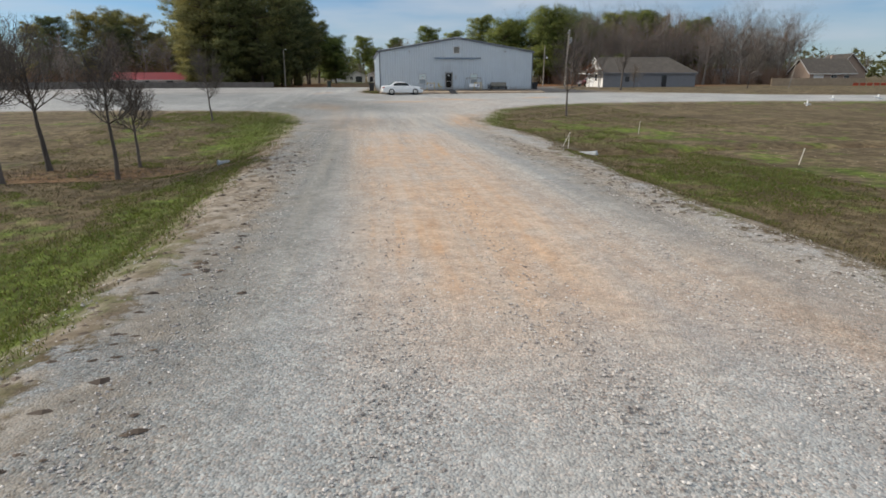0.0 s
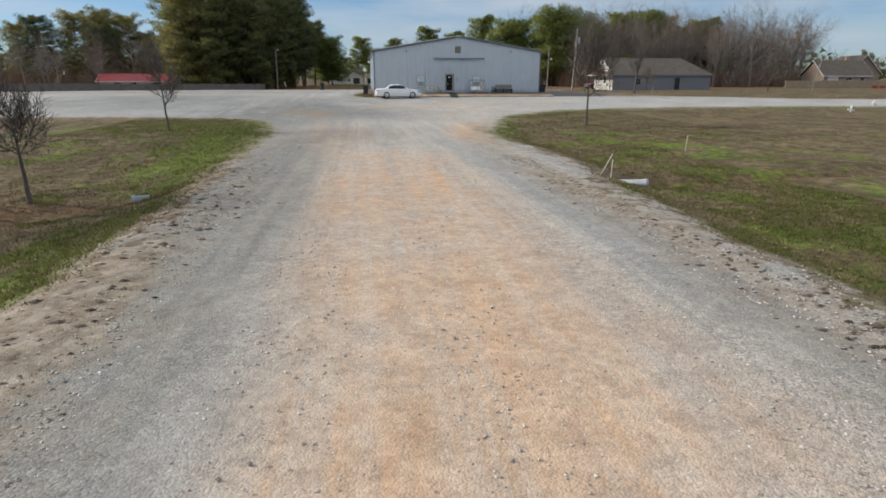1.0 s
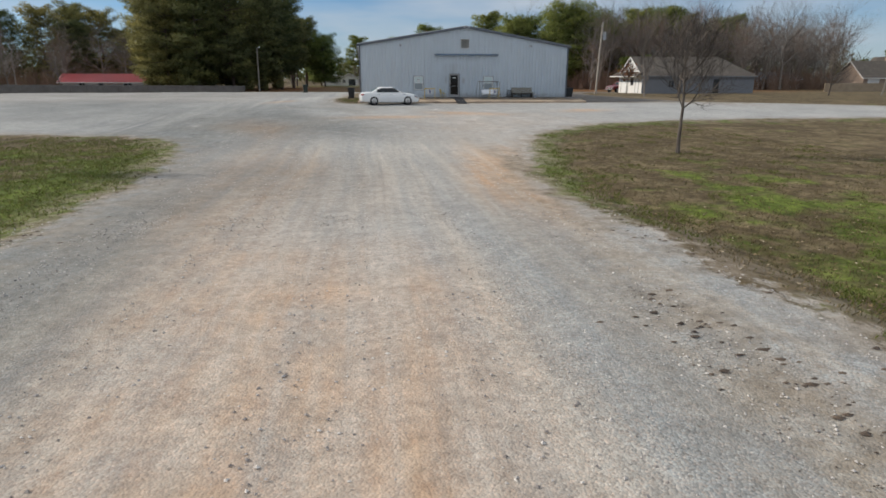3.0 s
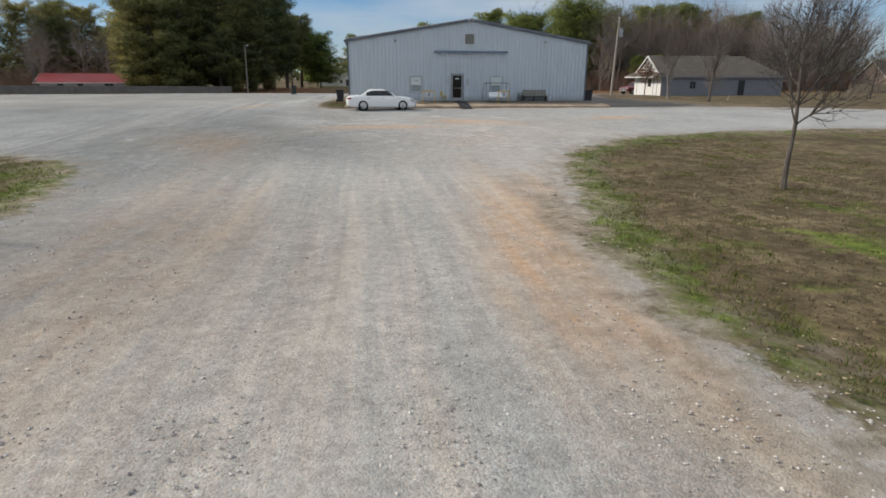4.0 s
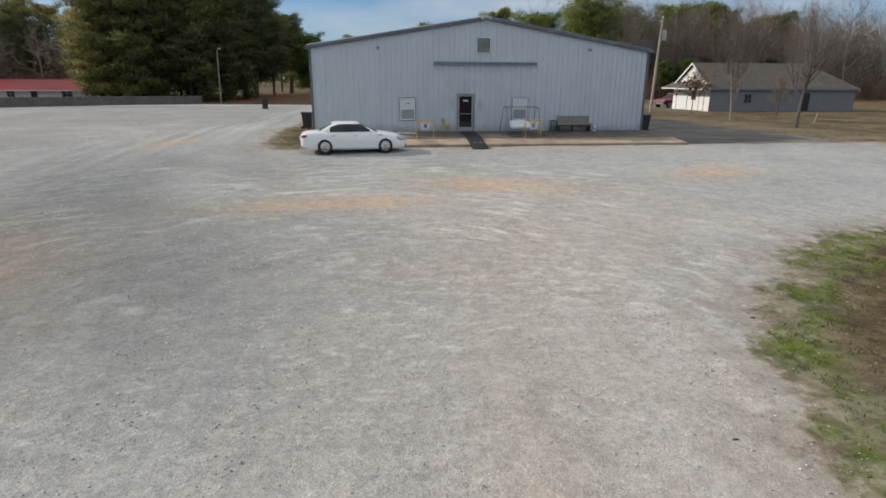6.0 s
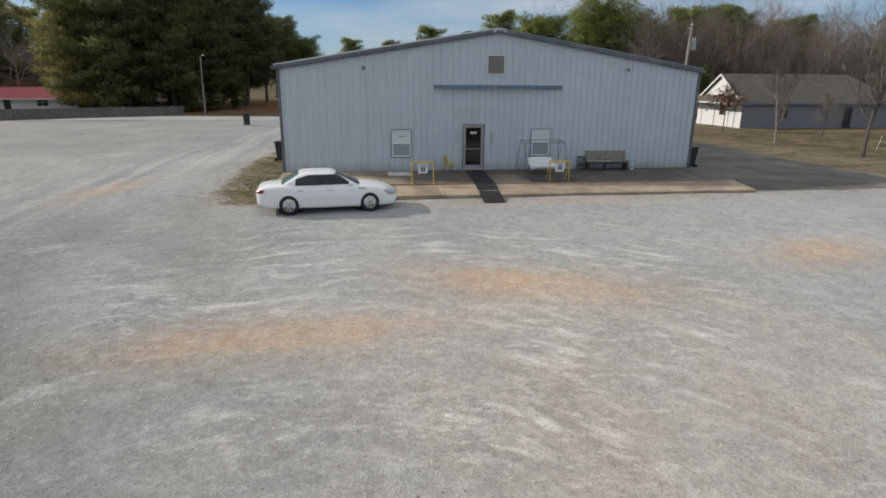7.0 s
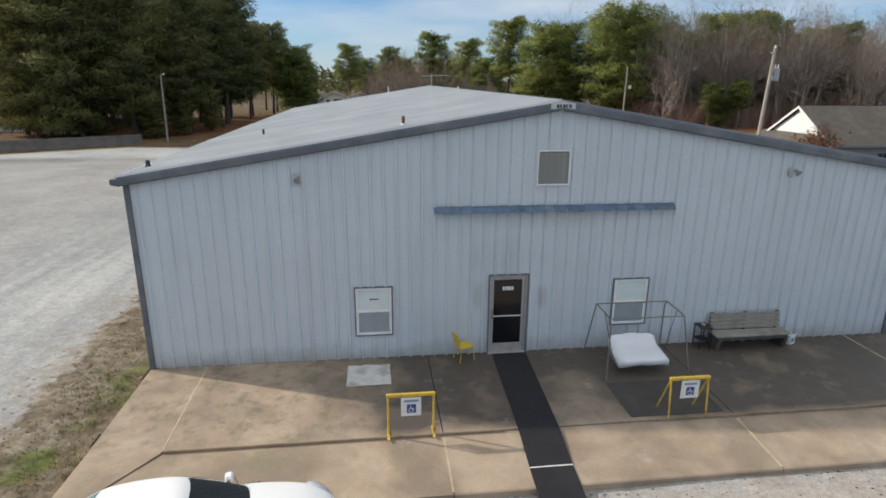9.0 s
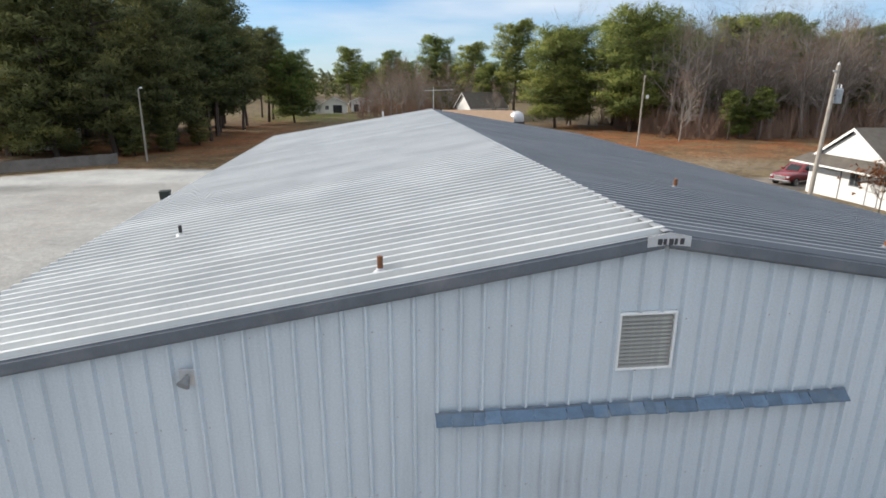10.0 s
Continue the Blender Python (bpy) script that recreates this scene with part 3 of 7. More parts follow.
STONE = leaf_material("loose_stones", (0.22, 0.195, 0.18), (0.43, 0.40, 0.375), (0.68, 0.64, 0.59), False)
LITTER = leaf_material("leaf_litter", (0.055, 0.042, 0.034), (0.105, 0.080, 0.062), (0.17, 0.125, 0.092), False)
JOINT = plain("pale_joint_filler", (0.50, 0.41, 0.27), 0.9, 0.0, 0.3, 3.0, (0.2, 0.16, 0.11), 0.7, local=False)
# joint filler darkened: the shadow line along the raised joints is painted in
JOINTDARK = plain("shaded_joint_board", (0.27, 0.205, 0.135), 0.9, 0.0, 0.35, 3.0, (0.12, 0.09, 0.065), 0.7, local=False)
LEAFTAN = leaf_material("fallen_tan_leaves", (0.24, 0.155, 0.085), (0.36, 0.27, 0.165), (0.50, 0.42, 0.30), False)


# ---- mesh helpers ----
def thing(name, at=(0, 0, 0), turn=0.0, label="", category="", group="", kind=""):
    ob = new(name)
    ob.matrix_world = pose(*at, 0, 0, turn)
    return tagged(ob, label, category, group, kind)


def part(name, bm, mat, parent=None, label="", smooth=False):
    """Links a bmesh as one mesh object under a thing or a part."""
    me = bpy.data.meshes.new(name)
    bm.normal_update()
    bm.to_mesh(me)
    bm.free()
    me.materials.append(mat)
    if smooth:
        me.shade_smooth()
    ob = new(name, me)
    ob.parent = parent
    return tagged(ob, label)


def share(name, me, parent, m=None):
    ob = new(name, me)
    ob.parent = parent
    if m is not None:
        ob.matrix_basis = m
    return ob


def raw(name, verts, faces, mat, parent=None, smooth=False):
    me = bpy.data.meshes.new(name)
    me.from_pydata([tuple(v) for v in verts], [], [tuple(f) for f in faces])
    me.materials.append(mat)
    if smooth:
        me.shade_smooth()
    me.update()
    ob = new(name, me)
    ob.parent = parent
    return ob


def box(bm, lo, hi, bevel=0.0, m=None):
    c = [(a + b) / 2 for a, b in zip(lo, hi)]
    s = [abs(b - a) for a, b in zip(lo, hi)]
    mat = Matrix.Translation(c) @ Matrix.Diagonal((*s, 1))
    r = bmesh.ops.create_cube(bm, size=1, matrix=(m @ mat) if m is not None else mat)
    if bevel:
        es = list({e for v in r["verts"] for e in v.link_edges})
        bmesh.ops.bevel(bm, geom=es, offset=bevel, segments=1, affect="EDGES", profile=0.5)
    return bm


def block(lo, hi, bevel=0.01, m=None):
    return box(bmesh.new(), lo, hi, bevel, m)


def tube(bm, pts, radii, seg=8, cap=True):
    """A round bar through points; radii is one number or one for each point."""
    pts = [Vector(p) for p in pts]
    if isinstance(radii, (int, float)):
        radii = [radii] * len(pts)
    rings = []
    side = None
    for i, p in enumerate(pts):
        way = (pts[min(i + 1, len(pts) - 1)] - pts[max(i - 1, 0)]).normalized()
        if side is None:
            side = way.orthogonal().normalized()
        side = (side - way * side.dot(way)).normalized()
        up = way.cross(side)
        rings.append([bm.verts.new(p + (side * math.cos(a) + up * math.sin(a)) * radii[i]) for a in [2 * math.pi * k / seg for k in range(seg)]])
    for a, b in zip(rings, rings[1:]):
        for k in range(seg):
            bm.faces.new((a[k], a[(k + 1) % seg], b[(k + 1) % seg], b[k]))
    if cap:
        bm.faces.new(rings[0][::-1])
        bm.faces.new(rings[-1])
    return bm


def bar(pts, radii, seg=8):
    return tube(bmesh.new(), pts, radii, seg)


def lathe(bm, profile, seg=24, m=None, closed=True):
    """Turns (radius, height) pairs about z."""
    m = m or Matrix()
    rings = [[bm.verts.new(m @ Vector((r * math.cos(a), r * math.sin(a), z))) for a in [2 * math.pi * k / seg for k in range(seg)]] for r, z in profile]
    for a, b in zip(rings, rings[1:]):
        for k in range(seg):
            bm.faces.new((a[k], a[(k + 1) % seg], b[(k + 1) % seg], b[k]))
    if closed:
        bm.faces.new(rings[0][::-1])
        bm.faces.new(rings[-1])
    return bm


def prism(bm, outline, way):
    """A flat outline given depth along way."""
    way = Vector(way)
    a = [bm.verts.new(Vector(p)) for p in outline]
    b = [bm.verts.new(Vector(p) + way) for p in outline]
    n = len(a)
    bm.faces.new(a)
    bm.faces.new(b[::-1])
    for k in range(n):
        bm.faces.new((a[k], b[k], b[(k + 1) % n], a[(k + 1) % n]))
    bmesh.ops.recalc_face_normals(bm, faces=bm.faces)
    return bm


def plate(outline, way):
    return prism(bmesh.new(), outline, way)


# ---- ground ----
LEVELS = ((-400, -0.9), (-60, -0.9), (-45, -1.05), (-32, -1.2), (-22, -1.1), (-15, -0.78), (-7, -0.46), (-5, -0.355), (0, -0.33), (30, -0.38), (60, -0.85), (400, -0.8), (4000, -0.8))
LY, LZ = (np.array(c, float) for c in zip(*LEVELS))
# the swale that runs through pipes below the drive
SWALE_W = ((-90, -57), (-30, -55.6), (-20, -54.6), (-17.5, -54.1), (-16.2, -53.3))
SWALE_E = ((-0.7, -53.4), (1.2, -53.2), (3.0, -52.8), (5.0, -52.3), (12.0, -52.4), (40.0, -53.5), (90, -55))


def soft(v, a, b):
    t = np.clip((v - a) / (b - a), 0, 1)
    return t * t * (3 - 2 * t)


def level(y):
    y = np.asarray(y, float)
    return sum(np.interp(y + d, LY, LZ) for d in (-2, -1, 0, 1, 2)) / 5


def gap_to_line(x, y, line):
    best = np.full(np.shape(x), 1e9)
    for (ax, ay), (bx, by) in zip(line, line[1:]):
        t = np.clip(((x - ax) * (bx - ax) + (y - ay) * (by - ay)) / ((bx - ax) ** 2 + (by - ay) ** 2), 0, 1)
        best = np.minimum(best, np.hypot(x - ax - t * (bx - ax), y - ay - t * (by - ay)))
    return best


def waves(x, y):
    return 0.5 * np.sin(0.31 * x + 1.7 * np.sin(0.13 * y)) + 0.3 * np.sin(0.53 * y + 0.9 * np.sin(0.41 * x) + 2) + 0.2 * np.sin(1.3 * x + 0.7 * y)


def ground_z(x, y):
    x, y = np.asarray(x, float), np.asarray(y, float)
    z = level(y) + 0.03 * waves(x, y)
    for line, deep, wide in ((SWALE_W, 0.16, 0.8), (SWALE_E, 0.34, 0.5)):
        z = z - deep * np.exp(-(gap_to_line(x, y, line) / wide) ** 2)
    # the lawns lie lower than the drive here
    z = z - 0.36 * soft(-outline_gap(x, y, LOT), 0.0, 2.2) * soft(-y, 38, 50)
    z = z - 0.34 * soft(-x, 15.2, 18.0) * soft(-y, 42, 50)
    # dug out round the pipe end
    z = z - 0.30 * np.exp(-(gap_to_line(x, y, [(-1.9, -52.9), (-0.5, -53.0)]) / 0.6) ** 2)
    # a shallow gutter beside the drive
    z = z - 0.16 * np.exp(-((x + 15.4) / 0.8) ** 2) * np.clip((-57 - y) / 4, 0, 1)
    return z


def gz(x, y):
    return float(ground_z(x, y))


def outline_gap(x, y, poly):
    """Signed distance to a closed outline, positive inside."""
    x, y = np.asarray(x, float), np.asarray(y, float)
    inside = np.zeros(x.shape, bool)
    for (ax, ay), (bx, by) in zip(poly, poly[1:] + poly[:1]):
        cross = (ay > y) != (by > y)
        inside ^= cross & (x < (bx - ax) * (y - ay) / (by - ay + 1e-12) + ax)
    d = gap_to_line(x, y, list(poly) + [poly[0]])
    return np.where(inside, d, -d)


LOT = [(-3.7, -140), (-3.8, -66), (-4.0, -61), (-3.4, -54), (-2.85, -50.5), (-2.95, -46), (-3.75, -42.5), (-3.5, -40), (-2.5, -36.3), (-0.65, -30.2), (1.1, -25.5), (5.6, -21.1), (12, -19.2), (18, -18.3), (33, -18.4),
       (70, -21), (120, -28), (120, -20), (70, -14.5), (40, -10), (22.4, -4.6), (11.5, -4.4), (-8.0, -4.4), (-8.4, -5.6), (-9.8, -5.6), (-10.7, -3.4), (-11.0, 0.5), (-11.0, 6), (-10.4, 12), (-9.4, 31), (-6, 42), (-12, 53), (-30, 55.5),
       (-42, 46), (-60, 24), (-75, 2), (-90, -8), (-90, -25), (-60, -23.5), (-28, -23.2), (-20, -25), (-17, -27.5), (-15.4, -31.5), (-14.4, -37), (-14.0, -45), (-13.6, -56), (-13.5, -66), (-13.5, -140)]
DRIVEWAY = [(11.5, -4.7), (21.6, -4.5), (20.5, 4), (20.4, 14), (22.5, 26), (28, 36), (33, 36.5), (38, 38), (37, 43), (26, 44), (14, 36), (11.5, 31)]


def lot_gap(x, y):
    return outline_gap(x, y, LOT) + 0.16 * np.sin(1.1 * y + 0.8 * x) * np.sin(0.83 * x + 0.37 * y) + 0.10 * np.sin(2.9 * y + 1.7 * np.sin(1.3 * x + 0.9 * y)) + 0.06 * np.sin(7.1 * y + 3.3 * x)


def blob(x, y, cx, cy, rx, ry, turn=0.0):
    c, s = math.cos(turn), math.sin(turn)
    u, v = (x - cx) * c + (y - cy) * s, -(x - cx) * s + (y - cy) * c
    return np.exp(-((u / rx) ** 2 + (v / ry) ** 2))


def axis(fine_lo, fine_hi, step, far):
    a = list(np.arange(fine_lo, fine_hi + step / 2, step))
    lo, hi, d = [], [], step
    p, q = fine_lo, fine_hi
    while q < far:
        d *= 1.28
        p, q = p - d, q + d
        lo.append(p)
        hi.append(q)
    return np.array(lo[::-1] + a + hi)


def add_values(me, name, values):
    a = me.attributes.new(name, "FLOAT", "POINT")
    a.data.foreach_set("value", np.asarray(values, np.float32).ravel())


def sheet(name, X, Y, Z, keep, mat):
    ny, nx = X.shape
    idx = np.arange(nx * ny).reshape(ny, nx)
    q = np.stack([idx[:-1, :-1], idx[:-1, 1:], idx[1:, 1:], idx[1:, :-1]], -1).reshape(-1, 4)
    if keep is not None:
        k = keep[:-1, :-1] | keep[:-1, 1:] | keep[1:, 1:] | keep[1:, :-1]
        q = q[k.ravel()]
    me = bpy.data.meshes.new(name)
    me.from_pydata(np.stack([X, Y, Z], -1).reshape(-1, 3).tolist(), [], q.tolist())
    me.materials.append(mat)
    me.shade_smooth()
    me.update()
    return new(name, me)


gx, gy = np.meshgrid(axis(-75, 60, 0.75, 2500), axis(-82, 66, 0.75, 2500))
g_gap = lot_gap(gx, gy)
far = np.clip((np.hypot(gx, gy) - 220) / 200, 0, 1)
g_z = ground_z(gx, gy) - 0.14 * soft(g_gap, -2.0, -1.0)
g_z = g_z - 0.3 * ((gx > -8.3) & (gx < 11.5) & (gy > -4.2) & (gy < 30.8))
ground = sheet("ground", gx, gy, g_z, None, COVER)
tagged(ground, "winter lawn of tan and green grass with bare dirt and pine straw", "ground", kind="structure")


def cover_values(me, x, y, gap):
    """What the cover material needs to know at each point of a sheet."""
    green = (1.1 * blob(x, y, -15.4, -67, 1.7, 9) + 0.35 * blob(x, y, -20, -66, 5, 8) + 0.5 * blob(x, y, -20, -31, 9, 6) + 1.3 * blob(x, y, -15.9, -38, 1.8, 13) + 1.4 * np.exp(-((gap + 0.65) / 0.65) ** 2) * soft(-y, 18, 22) * soft(y, -46, -40) * (x > -6)
             + 0.42 * blob(x, y, -19.5, -42, 5, 6) + 0.16 * blob(x, y, 5, -44, 8, 9) + 0.5 * blob(x, y, 1, -59, 5, 6) + 0.32 * blob(x, y, 3, -49, 7, 7) + 0.3 * blob(x, y, 4, -21, 9, 2) + 1.2 * blob(x, y, -18, 140, 16, 18) + 1.2 * blob(x, y, -9.0, -0.5, 0.6, 1.3) + 0.7 * blob(x, y, -9.8, -3, 0.8, 2) + 0.4 * blob(x, y, 45, -19, 10, 5) + 0.3 * blob(x, y, 3, -43, 4, 3) + 0.3 * blob(x, y, 24, -20, 20, 3))
    add_values(me, "green", green + 0.5 * blob(x, y, -36, 43, 8, 2) - 0.05 * blob(x, y, 10, -35, 11, 8) - 0.3 * (y > -5) - 0.12 - 0.5 * blob(x, y, -20, -54, 6, 1.6))
    straw = (1.1 * blob(x, y, -27, 92, 12, 34) + 1.3 * blob(x, y, 50, 80, 40, 19) + 0.9 * blob(x, y, -50, 75, 20, 9) + 0.75 * blob(x, y, -20, -54.0, 6, 1.3) + 0.9 * blob(x, y, 42, 98, 16, 14) + 0.5 * blob(x, y, 62, 66, 20, 14)
             + 0.45 * np.exp(-(gap_to_line(x, y, SWALE_E) / 0.35) ** 2))
    add_values(me, "straw", np.clip(straw, 0, 1))
    clay = (0.55 * np.exp(-((gap - 0.9) / 0.8) ** 2) * soft(-y, 26, 33) * soft(y, -48, -42) * (x > -8) + 0.62 * soft(x, -11.6, -10.1) * soft(-x, 6.0, 7.5) * soft(-y, 45, 49) * soft(y, -73, -69) + 0.62 * blob(x, y, -8.6, -65.5, 1.6, 4.5) + 0.5 * blob(x, y, -8.9, -55, 1.8, 4.0) + 0.5 * blob(x, y, -11.4, -43, 1.3, 6, 0.1) + 0.15 * blob(x, y, -9.4, -43, 3.0, 6) + 0.6 * blob(x, y, -5.6, -71, 1.1, 5, 0.1)
            + 0.95 * blob(x, y, -4.1, -37.2, 0.85, 6.0, -0.06) + 0.5 * blob(x, y, -11.2, -35.5, 1.9, 5, 0.3) + 0.45 * blob(x, y, -13.6, -23, 1.3, 5, 0.25) + 0.4 * blob(x, y, -14, -21, 2.5, 4, 0.5)
            + 0.9 * blob(x, y, -6.4, -16.2, 3.4, 0.9, 0.1) + 1.0 * blob(x, y, -0.6, -14.0, 2.9, 1.1, -0.35) + 0.75 * blob(x, y, 8.8, -12.4, 2.2, 1.1, 0.2)
            + 0.7 * blob(x, y, -15.2, -2.2, 0.9, 2.6, -0.3) + 0.18 * blob(x, y, 0, -19, 8, 4) + 0.13 * soft(y, -10, 2) * soft(-x, 12, 22) * (1 - soft(y, 44, 47)) + 0.14 * blob(x, y, -2, -24, 4, 4) + 0.4 * blob(x, y, 2, -5.7, 9, 0.6))
    add_values(me, "clay", np.clip(clay, 0, 1))
    add_values(me, "drive", soft(-y, 22, 34) * soft(x, -15, -12) * (1 - 0.75 * soft(-y, 67.5, 72)))
    add_values(me, "ragged", 0.36 + 0.64 * soft(-y, 42, 54))
    edge = 0.6 * np.exp(-((gap - 0.35) / 0.6) ** 2) * soft(-y, 24, 31) * soft(y, -50, -44) * (x > -8) + 0.8 * np.exp(-((gap - 0.45) / 0.7) ** 2) * soft(-y, 50, 56) * (x < -9)
    add_values(me, "bare", edge + 1.05 * blob(x, y, -10.0, 0.5, 1.8, 7.0) + 1.25 * blob(x, y, -4.3, -57, 0.9, 11) + 1.6 * blob(x, y, -13.7, -63.3, 0.9, 2.6) + 0.4 * blob(x, y, 2, -5.5, 10, 0.5) + 0.85 * blob(x, y, -2.9, -37, 0.8, 8) + 0.6 * blob(x, y, 25, -6, 12, 2.0, -0.25) + 0.75 * blob(x, y, 23.5, 6, 2.2, 12, 0.1) + 0.7 * blob(x, y, 36, 53, 9, 6) + 0.55 * blob(x, y, 31, 32, 3, 7))
    add_values(me, "lane", np.exp(-(gap_to_line(x, y, [(-26, -34), (-20, -16), (-15, 4), (-12.5, 30)]) / 3.0) ** 2))
    add_values(me, "loose", 0.45 * soft(-y, 40, 52) * (1 - 0.6 * soft(x, -12, -11) * soft(-x, 6.2, 7.2)) + 0.65 * soft(-y, 65.5, 70.5))
    add_values(me, "scraped", soft(-x, -16, 2) * soft(x, -24, -16) * soft(-y, 6.5, 10) * soft(y, -33, -24) + 0.15 * soft(-y, 6, 10) * soft(y, -33, -24))
    add_values(me, "dull", np.clip(1.0 * blob(x, y, -17, -26, 6, 12) + 0.7 * blob(x, y, -12.5, -20, 5, 5) + 0.7 * blob(x, y, -15, -12, 4, 6) + 1.0 * blob(x, y, -30, -6, 13, 16) + 2.1 * blob(x, y, -12.8, -60, 1.6, 13) + 0.8 * blob(x, y, -12.8, -47, 1.4, 6) + 0.6 * blob(x, y, -9.5, -23, 4, 4.5) + 0.9 * blob(x, y, -5.1, -63, 1.0, 9) + 0.75 * blob(x, y, -11.0, -39, 2.8, 5) + 0.2 * blob(x, y, -3.3, -41.5, 1.0, 4) + 0.55 * soft(y, 6, 16) * soft(-x, 9, 15) * soft(-y, -46, -44) + 0.3 * blob(x, y, -7.4, -38, 2.8, 4) + 0.2 * blob(x, y, -5.4, -46, 1.4, 7) + 0.9 * blob(x, y, -34, 43.5, 9, 1.8) + 0.35 * blob(x, y, -4.8, -50, 1.5, 7) + 0.4 * blob(x, y, -9, -9.5, 4, 2.5), 0, 1.6))
    add_values(me, "gap", np.where((np.abs(x) < 120) & (y > -139) & (y < 60), np.clip(gap, -9, 9), np.where(y <= -139, np.clip(gap, -9, 9), -9)))


cover_values(ground.data, gx, gy, g_gap)

lx, ly = np.meshgrid(np.arange(-92, 122, 0.45), np.arange(-84, 58, 0.45))
l_gap = lot_gap(lx, ly)
rut = 0.012 * np.sin(lx * 3.1 + 0.4 * np.sin(ly * 0.2)) * (ly < -25) + 0.008 * waves(lx * 3, ly * 2)
lot = sheet("gravel_lot", lx, ly, ground_z(lx, ly) + 0.035 * soft(l_gap, -1.6, -0.2) - 0.06 * soft(-l_gap, 1.0, 2.0) + rut, l_gap > -2.0, COVER)
tagged(lot, "pale limestone gravel drive and parking lot with orange clay patches", "gravel lot", kind="structure")
cover_values(lot.data, lx, ly, l_gap)

ax_, ay_ = np.meshgrid(np.arange(11, 40, 0.5), np.arange(-6, 46, 0.5))
a_gap = outline_gap(ax_, ay_, DRIVEWAY)
driveway = sheet("driveway", ax_, ay_, ground_z(ax_, ay_) + 0.075 * soft(a_gap, -0.3, 0.3) - 0.05 * soft(-a_gap, 0, 0.6), a_gap > -0.5, ASPHALT)
tagged(driveway, "worn grey asphalt driveway beside the metal building", "driveway", kind="structure")


# ---- the metal building ----
X0, X1, XR = -8.29, 11.38, 1.53
DEPTH = 31.0
RISE = 0.165
ROOF_TOP = 6.33


def roof_z(x):
    return ROOF_TOP - RISE * abs(x - XR)


building = thing("metal_building", label="pale blue-grey ribbed steel building with a low gable roof", category="building")
FLOOR_Z = -0.5
OPENINGS = [(-0.05, 0.95, -1.0, 2.13), (-3.42, -2.475, 0.627, 1.93), (3.226, 4.20, 0.627, 1.93), (1.02, 1.85, 4.38, 5.24)]
RIB = 0.305


def rib_profile(a, b, first):
    """Break points (along, out) of ribbed sheet between a and b."""
    pts = [(a, 0.0)]
    k = first
    while k < b - 0.06:
        if k > a + 0.06:
            pts += [(k - 0.040, 0.0), (k - 0.014, 0.062), (k + 0.014, 0.062), (k + 0.040, 0.0)]
        k += RIB
    pts.append((b, 0.0))
    return pts


def out_at(pts, x):
    return float(np.interp(x, [p[0] for p in pts], [p[1] for p in pts]))


def wall_sheet(a, b, first, top, openings, spot, base):
    """One ribbed sheet; spot(x, out, z) turns it into the world."""
    pts = rib_profile(a, b, first)
    xs = sorted({p[0] for p in pts} | {e for o in openings for e in o[:2] if a < e < b})
    bm = bmesh.new()
    for u, v in zip(xs, xs[1:]):
        cuts = sorted((o[2], o[3]) for o in openings if o[0] < (u + v) / 2 < o[1])
        lows, highs = [base], []
        for lo, hi in cuts:
            highs.append(lo)
            lows.append(hi)
        highs.append(None)
        for lo, hi in zip(lows, highs):
            if hi is not None and hi <= lo:
                continue
            zu, zv = (top(u), top(v)) if hi is None else (hi, hi)
            bm.faces.new([bm.verts.new(Vector(spot(x, out_at(pts, x), z))) for x, z in ((u, lo), (v, lo), (v, zv), (u, zu))])
    bmesh.ops.remove_doubles(bm, verts=bm.verts, dist=0.0005)
    return bm


PANEL = 3 * RIB
wall_front = part("wall", block((X0 + 0.02, 0.06, -0.45), (X1 - 0.02, 0.10, -0.40), 0), SIDING, building, "ribbed steel siding")
for k in range(22):
    a, b = X0 + k * PANEL, min(X1, X0 + (k + 1) * PANEL)
    part("wall_panel", wall_sheet(a, b, X0 + RIB / 2, lambda x: roof_z(x) - 0.15, OPENINGS, lambda x, o, z: (x, -o, z), 0.0), SIDING, wall_front)
for x, sign in ((X0, -1), (X1, 1)):
    for k in range(34):
        a, b = k * PANEL, min(DEPTH, (k + 1) * PANEL)
        part("side_panel", wall_sheet(a, b, RIB / 2, lambda y: roof_z(X0) - 0.1, [], lambda y, o, z, x=x, s=sign: (x + s * o, y, z), FLOOR_Z), SIDING, wall_front)
back = bmesh.new()
prism(back, [(X0, DEPTH, FLOOR_Z), (X1, DEPTH, FLOOR_Z), (X1, DEPTH, roof_z(X1) - 0.1), (XR, DEPTH, ROOF_TOP - 0.1), (X0, DEPTH, roof_z(X0) - 0.1)], (0, 0.1, 0))
part("back_wall", back, SIDING, building)
# dark room behind the glass
inner = bmesh.new()
prism(inner, [(X0 + 0.1, 4.5, -0.3), (X1 - 0.1, 4.5, -0.3), (X1 - 0.1, 4.5, 4.0), (X0 + 0.1, 4.5, 4.0)], (0, 0.1, 0))
part("inner_wall", inner, plain("dim_inner_wall", (0.2, 0.19, 0.18)), building)

# roof sheets, one mesh a side
OVER = 0.21
EX0, EX1 = X0 - OVER, X1 + OVER
n_roof = 34
step = (DEPTH + 0.24) / n_roof


